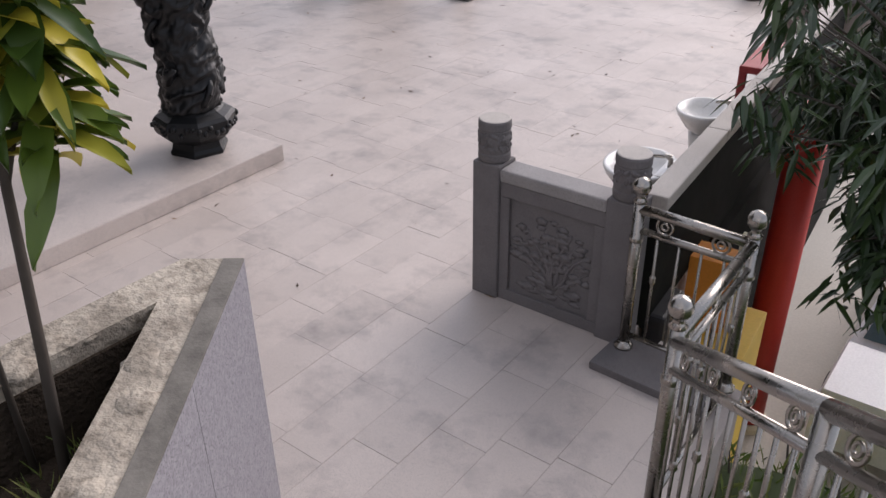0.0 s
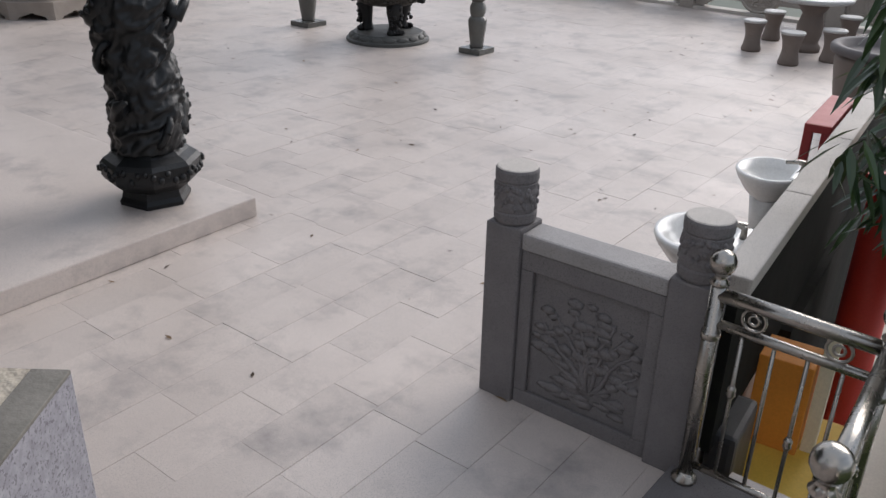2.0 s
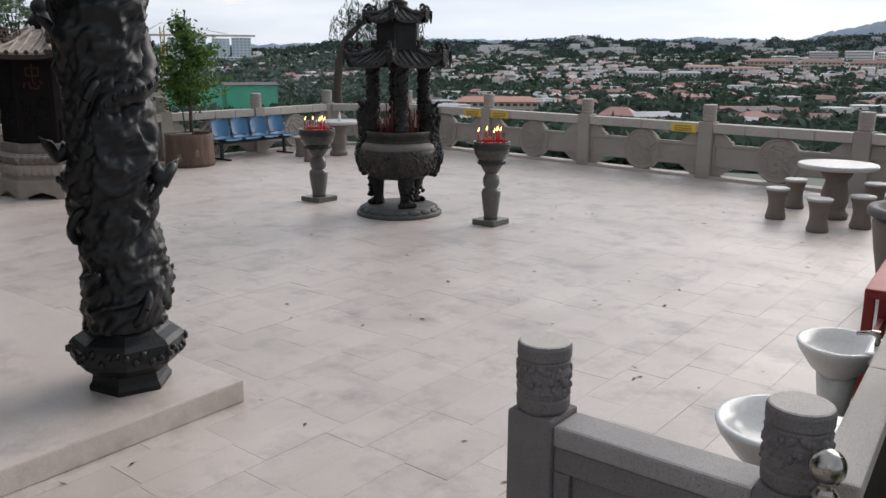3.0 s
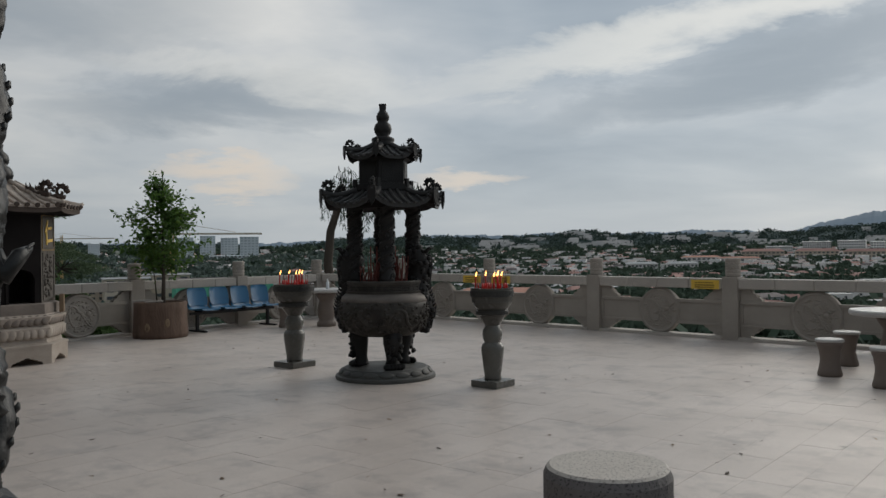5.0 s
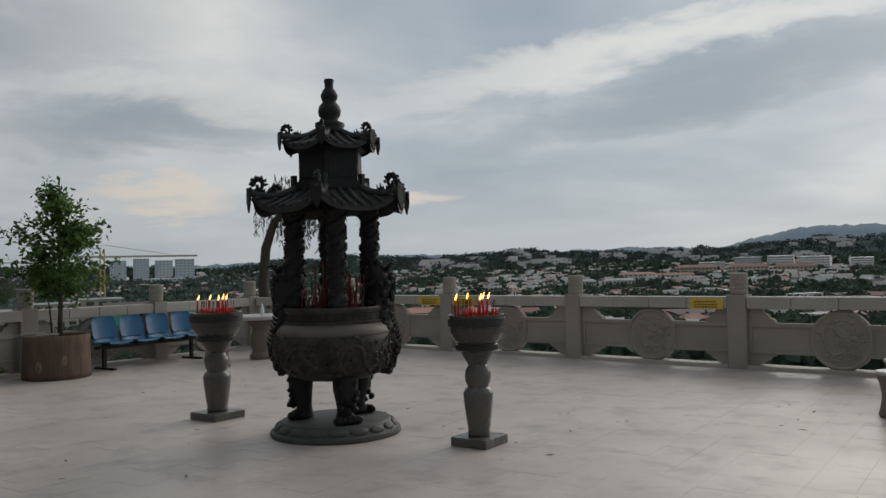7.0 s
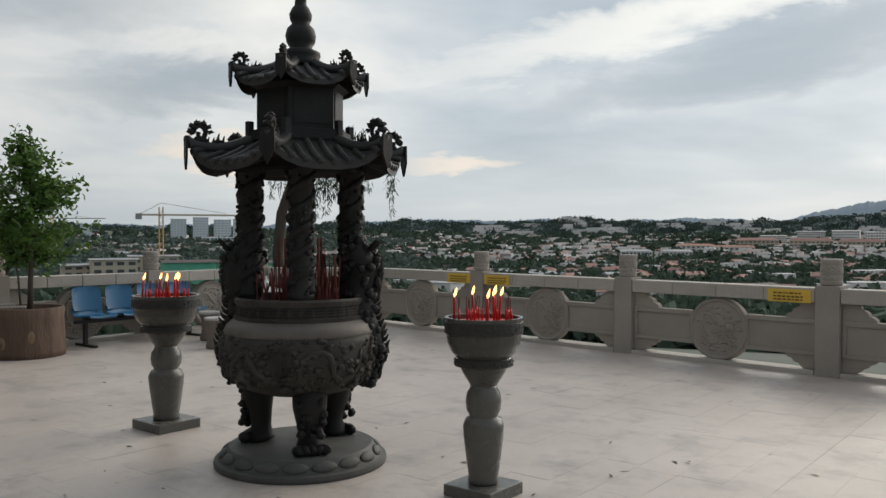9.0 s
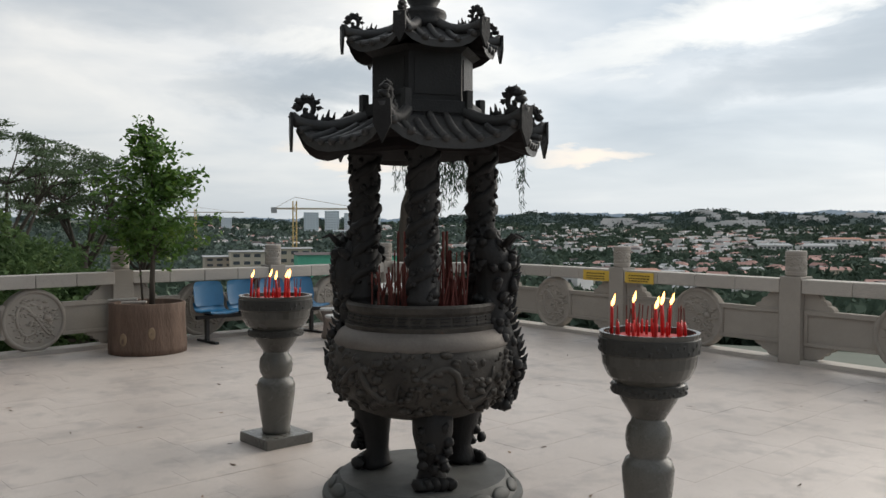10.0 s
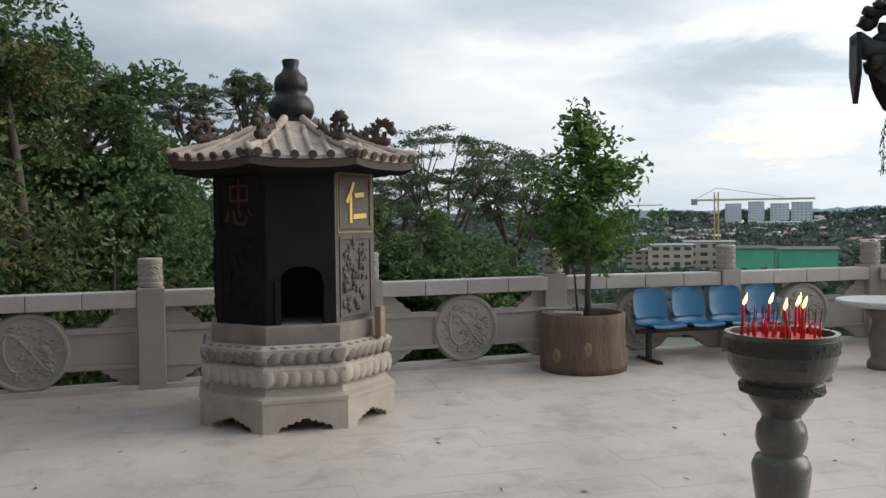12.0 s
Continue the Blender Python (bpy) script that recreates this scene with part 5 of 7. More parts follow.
def build_furnace():
    c, face = Vector((-14.7, 7.085, 0)), radians(6.6)
    turn = face - math.pi / 8
    m = Matrix.Translation(c)
    t = thing("paper_furnace", m, "octagonal stone furnace with a pale tiled roof and gourd finial", "furnace")
    # plinth on scalloped feet
    R = 0.89
    plinth = part("plinth_base", lathe(bmesh.new(), [(0.74, 0.12), (0.74, 0.24)], 8, None, True, turn), FURNACE_STONE, t, "scalloped pale stone plinth")
    for i in range(8):
        a, b = turn + math.pi / 4 * i, turn + math.pi / 4 * (i + 1)
        p, q = Vector((R * math.cos(a), R * math.sin(a))), Vector((R * math.cos(b), R * math.sin(b)))
        mm, d = along(p, q)
        l = d / 2
        half = [(-l, 0.27), (-l, 0.0), (-l + 0.13, 0.0), (-l + 0.125, 0.025), (-l + 0.15, 0.05), (-l + 0.185, 0.045), (-l + 0.2, 0.07), (-l + 0.24, 0.065), (-l + 0.26, 0.09), (-0.05, 0.08), (-0.03, 0.105)]
        poly = half + [(-x, z) for x, z in reversed(half)]
        bm = prism(bmesh.new(), poly, -0.12, 0.0, mm @ UPRIGHT)
        bmesh.ops.recalc_face_normals(bm, faces=bm.faces)
        part("plinth_stone", bm, FURNACE_STONE, plinth)
    part("plinth_top", lathe(bmesh.new(), [(0.86, 0.235), (0.9, 0.24), (0.9, 0.27), (0.82, 0.29), (0.8, 0.35)], 8, None, True, turn), FURNACE_STONE, plinth)
    part("lotus_core", lathe(bmesh.new(), [(0.8, 0.35), (0.86, 0.4), (0.87, 0.5), (0.82, 0.54), (0.86, 0.6), (0.88, 0.66), (0.8, 0.69)], 8, None, True, turn), FURNACE_STONE, t)
    for row, (z, r, n, h) in enumerate(((0.44, 0.84, 48, 0.1), (0.61, 0.84, 48, 0.085))):
        for i in range(n):
            a = 2 * math.pi * (i + 0.5 * row) / n
            k = r * math.cos(math.pi / 8) / math.cos(((a - turn) % (math.pi / 4)) - math.pi / 8)
            bm = blob(bmesh.new(), (0, 0, 0), 0.06, 0.06, 2, (0.55, 1.16, h / 0.066))
            bmesh.ops.transform(bm, matrix=Matrix.Rotation(a, 4, "Z") @ Matrix.Translation((k, 0, z)), verts=bm.verts)
            part("lotus_petal", bm, LOTUS_DARK if row else FURNACE_STONE, t, smooth=True)
    part("waist", lathe(bmesh.new(), [(0.78, 0.69), (0.78, 0.83), (0.755, 0.845)], 8, None, True, turn), LOTUS_DARK, t, "smoked stone waist")
    # eight walls, the front one with the stoking mouth
    Rb = 0.727
    for i in range(8):
        a, b = turn + math.pi / 4 * i, turn + math.pi / 4 * (i + 1)
        p, q = Vector((Rb * math.cos(a), Rb * math.sin(a))), Vector((Rb * math.cos(b), Rb * math.sin(b)))
        mm, d = along(p, q)
        l = d / 2
        front = i == 0
        if front:
            arch = [(-0.17, 0.85)] + [(-0.17, 1.22)] + [(-0.17 * math.cos(w), 1.22 + 0.1 * math.sin(w)) for w in [math.pi * k / 8 for k in range(1, 8)]] + [(0.17, 1.22), (0.17, 0.85)]
            poly = [(-l, 0.845)] + arch + [(l, 0.845), (l, 2.12), (-l, 2.12)]
            bm = prism(bmesh.new(), poly, -0.1, 0.0, mm @ UPRIGHT)
            bmesh.ops.recalc_face_normals(bm, faces=bm.faces)
            w = part("wall_panel", bm, SOOT_AND_SOFFIT, t, "soot-black front wall with an arched mouth")
            for x0, x1 in ((-0.22, -0.175), (0.175, 0.22)):
                part("mouth_jamb", box(bmesh.new(), x0, x1, -0.02, 0.002, 0.85, 1.2, 0.004, mm), SOOT_AND_SOFFIT, w)
            part("mouth_back", box(bmesh.new(), -0.25, 0.25, 0.5, 0.52, 0.85, 1.4, 0, mm), SOOT_AND_SOFFIT, w)
        else:
            mat = SOOTGREY if i in (1, 2, 3) else SOOT_AND_SOFFIT
            w = part("wall_panel", box(bmesh.new(), -l, l, 0.0, 0.1, 0.845, 2.12, 0.0, mm), mat, t, "stone wall panel with carved scene and gilt character" if i == 1 else "smoke-darkened wall panel")
            bm = bmesh.new()
            for z0, z1 in ((0.88, 1.55), (1.62, 2.06)):
                for x0, x1, a0, a1 in ((-l + 0.05, l - 0.05, z0, z0 + 0.02), (-l + 0.05, l - 0.05, z1 - 0.02, z1), (-l + 0.05, -l + 0.07, z0 + 0.021, z1 - 0.021), (l - 0.07, l - 0.05, z0 + 0.021, z1 - 0.021)):
                    box(bm, x0, x1, -0.012, 0.002, a0, a1, 0.003, mm)
            part("panel_frame", bm, mat, w)
            bm = bmesh.new()
            rng = random.Random(20 + i)
            for k in range(85):
                blob(bm, mm @ Vector((rng.uniform(-l + 0.1, l - 0.1), 0.0, rng.uniform(0.94, 1.51))), rng.uniform(0.01, 0.032), 0.8, 1, (1, 0.8, rng.uniform(0.6, 2.2)), 4)
            tagged(part("figure_carving", bm, mat, w, smooth=True), kind="stuff")
            if i == 1:
                bm = bmesh.new()
                for x0, x1, z0, z1 in ((-l + 0.03, l - 0.03, 1.585, 1.597), (-l + 0.03, l - 0.03, 2.08, 2.09), (-l + 0.03, -l + 0.04, 1.598, 2.079), (l - 0.04, l - 0.03, 1.598, 2.079)):
                    box(bm, x0, x1, -0.008, 0.002, z0, z1, 0.0, mm)
                part("gilt_line", bm, DULLGOLD, w)
                bm = bmesh.new()
                stroke(bm, [(-0.03, 2.0), (-0.07, 1.92), (-0.12, 1.85)], 0.035)
                stroke(bm, [(-0.07, 1.9), (-0.068, 1.68)], 0.036)
                stroke(bm, [(0.0, 1.9), (0.11, 1.91)], 0.038)
                stroke(bm, [(-0.02, 1.72), (0.14, 1.73)], 0.042)
                bmesh.ops.transform(bm, matrix=mm, verts=bm.verts)
                part("gilt_character", bm, GOLD, w, "gilt character")
            if i == 7:
                bm = bmesh.new()
                stroke(bm, [(-0.09, 1.98), (-0.09, 1.86), (0.09, 1.86), (0.09, 1.98), (-0.09, 1.98)], 0.022)
                stroke(bm, [(0.0, 2.03), (0.0, 1.8)], 0.024)
                stroke(bm, [(-0.12, 1.76), (-0.14, 1.69)], 0.024)
                stroke(bm, [(-0.06, 1.77), (-0.04, 1.68), (0.06, 1.67), (0.09, 1.72)], 0.026)
                stroke(bm, [(0.0, 1.78), (0.02, 1.74)], 0.022)
                stroke(bm, [(0.1, 1.79), (0.13, 1.74)], 0.022)
                bmesh.ops.transform(bm, matrix=mm, verts=bm.verts)
                part("red_character", bm, DIMRED, w, "faded red character")
    part("cornice", lathe(bmesh.new(), [(0.72, 2.08), (0.8, 2.12), (0.9, 2.15)], 8, None, True, turn), SOOT_AND_SOFFIT, t)
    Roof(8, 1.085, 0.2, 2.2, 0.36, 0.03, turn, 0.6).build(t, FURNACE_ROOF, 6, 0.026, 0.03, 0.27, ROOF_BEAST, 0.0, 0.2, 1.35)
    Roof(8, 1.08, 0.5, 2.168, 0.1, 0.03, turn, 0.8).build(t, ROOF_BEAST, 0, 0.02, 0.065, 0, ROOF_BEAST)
    part("gourd_finial", lathe(bmesh.new(), [(0.2, 2.53), (0.2, 2.56), (0.15, 2.57), (0.18, 2.6), (0.203, 2.66), (0.197, 2.72), (0.165, 2.78), (0.12, 2.81), (0.145, 2.85), (0.15, 2.9), (0.135, 2.96), (0.08, 3.01), (0.064, 3.05), (0.077, 3.1), (0.074, 3.115), (0.055, 3.116)], 28), DARKSTONE, t, "dark gourd finial", True)
    # a split log stands against the wall
    a = turn + math.pi / 4 * 1.75
    tagged(part("wooden_offcut", box(bmesh.new(), -0.05, 0.05, -0.03, 0.03, 0.69, 0.95, 0.004, Matrix.Translation((c.x + 0.82 * math.cos(a), c.y + 0.82 * math.sin(a), 0)) @ Matrix.Rotation(a + 1.57, 4, "Z")), CUTWOOD), "short weathered wooden offcut leaning on the furnace", "wood offcut")


build_furnace()

# ---- stump planter with its tree ----


def build_stump():
    c = Vector((-16.12, 10.22, 0))
    t = thing("stump_planter", Matrix.Translation(c), "brown hollow tree-stump planter with cut branch scars", "planter")
    bm = bmesh.new()
    n = 56
    rows = []
    for k, (r, z) in enumerate(((0.47, 0.0), (0.475, 0.08), (0.465, 0.3), (0.46, 0.5), (0.465, 0.63), (0.45, 0.645), (0.42, 0.64), (0.41, 0.5))):
        row = []
        for i in range(n):
            a = 2 * math.pi * i / n
            rr = r * (1 + 0.035 * noise.noise(Vector((3 * math.cos(a), 3 * math.sin(a), z * 0.8))) + 0.022 * math.sin(a * 15 + 2 * math.sin(z * 3)) * math.sin(a * 4 + 1) + 0.012 * math.sin(a * 29 + 4 * z))
            row.append(bm.verts.new((rr * math.cos(a), rr * math.sin(a), z)))
        rows.append(row)
    for a, b in zip(rows, rows[1:]):
        for i in range(n):
            bm.faces.new((a[i], a[(i + 1) % n], b[(i + 1) % n], b[i]))
    bm.faces.new(list(reversed(rows[0])))
    part("trunk_shell", bm, BARK, t, smooth=True)
    part("soil", lathe(bmesh.new(), [(0.425, 0.52), (0.001, 0.56)], 24), SOIL, t)
    for a, z, r in ((-0.2, 0.28, 0.05), (-0.95, 0.2, 0.055)):
        bm = lathe(bmesh.new(), [(r * 1.15, 0), (r * 1.05, 0.03), (r * 0.8, 0.035), (0.001, 0.025)], 12, Matrix.Rotation(a, 4, "Z") @ Matrix.Translation((0.445, 0, z)) @ Matrix.Rotation(radians(90), 4, "Y") @ Matrix.Diagonal((1.5, 0.8, 1, 1)))
        part("branch_scar", bm, CUTWOOD, t, smooth=True)
    tr = thing("potted_tree", Matrix.Translation(c + Vector((0.03, 0.05, 0.53))), "small leafy green tree growing in a stump planter", "tree")
    rng = np.random.default_rng(11)
    trunk = [(0, 0, 0), (0.01, 0.0, 0.4), (0.0, 0.02, 0.8), (0.02, 0.0, 1.3), (0.0, 0.02, 1.95), (0.03, 0, 2.45)]
    part("trunk", tube(bmesh.new(), trunk, [0.04, 0.035, 0.03, 0.024, 0.015, 0.006], 10), BRANCH, tr, smooth=True)
    part("second_stem", tube(bmesh.new(), [(-0.03, -0.1, 0), (-0.05, -0.13, 0.5), (-0.08, -0.2, 1.0)], [0.015, 0.012, 0.007], 8), BRANCH, tr, smooth=True)
    pts = []
    for i in range(70):
        f = rng.uniform(0, 1)
        z0 = 0.66 + 1.36 * f
        a = rng.uniform(0, 2 * math.pi)
        reach = 0.66 * math.sin(math.pi * (0.2 + 0.68 * f)) * rng.uniform(0.45, 1.1)
        p0 = Vector((0, 0, z0))
        p1 = p0 + Vector((math.cos(a) * reach, math.sin(a) * reach, rng.uniform(0.02, 0.4)))
        mid = p0.lerp(p1, 0.5) + Vector((0, 0, 0.05))
        part("limb", tube(bmesh.new(), [p0, mid, p1], [0.01, 0.007, 0.003], 5), BRANCH, tr)
        for k in range(50):
            q = p0.lerp(p1, min(1, rng.uniform(0.3, 1.08)))
            pts.append(q + Vector(rng.normal(0, 0.075, 3)))
    for a, h in ((1.2, 1.0), (1.35, 0.75), (4.4, 0.9)):
        for k in range(40):
            f = k / 40
            pts.append(Vector((math.cos(a) * (0.3 + 0.55 * f), math.sin(a) * (0.3 + 0.55 * f), h + 0.25 * f)) + Vector(rng.normal(0, 0.02, 3)))
    leaves("crown", pts, 0.095, LEAF_POT, tr, 0.5, 0.1, 21)
    for k, (p, q) in enumerate((((-0.25, -0.42, 0.66), (-0.1, -0.1, 0.67)), ((0.2, -0.38, 0.665), (0.36, -0.12, 0.67)))):
        tagged(part("wooden_stick", tube(bmesh.new(), [c + Vector(p), c + Vector(q)], 0.02, 6), COPING), "pale flat stick laid across the stump planter", "stick")


build_stump()

# ---- waiting bench ----


def build_bench():
    m, d = along((-16.36, 10.98), (-16.62, 13.05), 0.0)
    t = thing("seat_bench", m, "four blue plastic shell seats on a black steel beam", "bench")
    # local x runs along the row, -y faces the terrace
    part("beam", box(bmesh.new(), 0.0, 2.06, 0.03, 0.09, 0.33, 0.38, 0.006), BLACKMETAL, t)
    for x in (0.16, 1.9):
        leg = part("leg", box(bmesh.new(), x - 0.025, x + 0.025, 0.03, 0.09, 0.03, 0.33, 0.005), BLACKMETAL, t)
        part("foot", box(bmesh.new(), x - 0.03, x + 0.03, -0.22, 0.3, 0.0, 0.035, 0.01), BLACKMETAL, leg)
    for i in range(4):
        cx = 0.26 + 0.515 * i
        bm = bmesh.new()
        prof = [(-0.26, 0.425), (-0.25, 0.44), (-0.15, 0.435), (0.0, 0.415), (0.12, 0.415), (0.18, 0.45), (0.21, 0.53)]
        rows = []
        for y, z in prof:
            rows.append([(cx + 0.23 * u * (0.92 if y < -0.2 else 1), -0 + y, z + 0.02 * u * u) for u in (-1, -0.6, 0, 0.6, 1)])
        for dz in (0.0, -0.012):
            vs = [[bm.verts.new((x, y, z + dz)) for x, y, z in r] for r in rows]
            for a, b in zip(vs, vs[1:]):
                for k in range(4):
                    bm.faces.new((a[k], a[k + 1], b[k + 1], b[k]) if dz == 0 else (a[k], b[k], b[k + 1], a[k + 1]))
        sh = part("seat_shell", bm, BLUE, t, "glossy blue seat shell", True)
        bm = bmesh.new()
        for dy in (0.0, 0.014):
            vs = []
            for k, z in enumerate((0.5, 0.56, 0.66, 0.76, 0.82, 0.84)):
                w = (0.2, 0.225, 0.225, 0.22, 0.2, 0.15)[k]
                vs.append([bm.verts.new((cx + w * u, 0.19 + 0.22 * (z - 0.5) - 0.035 * u * u + dy, z)) for u in (-1, -0.6, 0, 0.6, 1)])
            for a, b in zip(vs, vs[1:]):
                for k in range(4):
                    bm.faces.new((a[k], a[k + 1], b[k + 1], b[k]) if dy == 0 else (a[k], b[k], b[k + 1], a[k + 1]))
        part("backrest", bm, BLUE, t, "", True)
        part("bracket", box(bmesh.new(), cx - 0.1, cx + 0.1, -0.1, 0.14, 0.38, 0.402, 0.004), BLACKMETAL, t)


build_bench()

# ---- stone tables and stools ----


def build_tables():
    tb = thing("stone_table", Matrix.Translation((-4.9, 13.8, 0)), "round pale stone table on a turned pedestal", "table", "round stone tables")
    part("tabletop", lathe(bmesh.new(), [(0.44, 0.69), (0.5, 0.7), (0.515, 0.72), (0.515, 0.745), (0.505, 0.76)], 48), TABLETOP, tb)
    part("pedestal", lathe(bmesh.new(), [(0.19, 0), (0.195, 0.07), (0.165, 0.1), (0.15, 0.14), (0.175, 0.24), (0.18, 0.36), (0.15, 0.47), (0.14, 0.53), (0.19, 0.6), (0.24, 0.69)], 28), TABLELEG, tb, smooth=True)
    copy_thing(tb, Matrix.Translation((-15.42, 13.45, 0)))
    st = thing("stone_stool", Matrix.Translation((-5.45, 13.2, 0)), "waisted brownish stone stool with a pale seat", "stool", "stone stools round the tables")
    part("body", lathe(bmesh.new(), [(0.13, 0), (0.14, 0.03), (0.125, 0.08), (0.11, 0.16), (0.108, 0.22), (0.125, 0.32), (0.145, 0.37), (0.15, 0.4)], 24), TABLELEG, st, smooth=True)
    part("seat", lathe(bmesh.new(), [(0.15, 0.4), (0.16, 0.41), (0.16, 0.425), (0.15, 0.435)], 24), TABLETOP, st)
    for x, y in ((-5.6, 14.2), (-4.7, 12.72), (-4.62, 14.6), (-4.38, 13.33), (-14.98, 12.35), (-15.85, 12.75), (-14.6, 13.75), (-15.0, 14.3)):
        copy_thing(st, Matrix.Translation((x, y, 0)))
    b = thing("water_bottle", Matrix.Translation((-15.3, 13.4, 0.76)), "small clear plastic water bottle standing on the stone table", "bottle")
    part("bottle_body", lathe(bmesh.new(), [(0.03, 0), (0.033, 0.02), (0.033, 0.13), (0.014, 0.165), (0.013, 0.18)], 16), PLASTIC_CLEAR, b, smooth=True)
    part("cap", lathe(bmesh.new(), [(0.016, 0.178), (0.016, 0.2), (0.012, 0.203)], 12), CARWHITE, b)


build_tables()


def build_big_pot():
    t = thing("plant_pot", Matrix.Translation((-2.95, 10.75, 0)), "large dark stone pot with a broad rolled rim", "pot")
    part("pot_body", lathe(bmesh.new(), [(0.36, 0), (0.4, 0.05), (0.46, 0.35), (0.5, 0.62), (0.49, 0.68)], 36), TABLELEG, t, smooth=True)
    part("pot_rim", lathe(bmesh.new(), [(0.49, 0.68), (0.55, 0.7), (0.56, 0.75), (0.54, 0.78), (0.46, 0.775), (0.45, 0.7), (0.02, 0.69)], 36, None, False), CARVED, t, smooth=True)


build_big_pot()

# ---- washbasins by the wall ----


def build_basins():
    yaw = math.atan2(EAST1.y - EAST0.y, EAST1.x - EAST0.x) - math.pi / 2
    m0 = Matrix.Translation((-2.0, 5.0, 0)) @ Matrix.Rotation(yaw, 4, "Z")
    t = thing("washbasin", m0, "white ceramic pedestal washbasin beside the low wall", "washbasin", "pair of washbasins")
    flat_ = Matrix.Diagonal((0.86, 1.0, 1, 1))
    part("bowl", lathe(bmesh.new(), [(0.1, 0.62), (0.17, 0.67), (0.245, 0.76), (0.265, 0.8), (0.262, 0.815), (0.235, 0.815), (0.2, 0.76), (0.12, 0.7), (0.02, 0.69)], 36, flat_, False), CERAMIC, t, smooth=True)
    part("tap_ledge", box(bmesh.new(), 0.14, 0.25, -0.16, 0.16, 0.76, 0.825, 0.02), CERAMIC, t)
    part("pedestal", lathe(bmesh.new(), [(0.13, 0), (0.12, 0.04), (0.09, 0.12), (0.085, 0.45), (0.11, 0.62)], 20), CERAMIC, t, smooth=True)
    tap = part("tap", tube(bmesh.new(), [(0.19, 0, 0.825), (0.19, 0, 0.875), (0.16, 0, 0.89), (0.08, 0, 0.875)], [0.018, 0.016, 0.014, 0.011], 10), STEEL, t, "chrome tap", True)
    part("tap_lever", box(bmesh.new(), 0.15, 0.2, -0.012, 0.012, 0.893, 0.905, 0.004), STEEL, tap)
    copy_thing(t, Matrix.Translation((-2.2, 6.25, 0)) @ Matrix.Rotation(yaw, 4, "Z") @ Matrix.Diagonal((0.9, 0.9, 0.95, 1)))
    r = thing("red_stand", Matrix.Translation((-2.5, 7.65, 0)) @ Matrix.Rotation(yaw, 4, "Z"), "red painted steel stand beside the low wall", "stand")
    part("top_board", box(bmesh.new(), 0.02, 0.2, -0.45, 0.5, 0.76, 0.82, 0.01), DARKRED, r)
    for x in (0.05, 0.19):
        for y in (-0.4, 0.45):
            part("leg", box(bmesh.new(), x - 0.03, x + 0.03, y - 0.03, y + 0.03, 0, 0.76, 0.005), DARKRED, r)
    part("cross_bar", box(bmesh.new(), 0.03, 0.07, -0.4, 0.45, 0.35, 0.4, 0.004), DARKRED, r)


build_basins()

# ---- dragon pillar of the porch ----


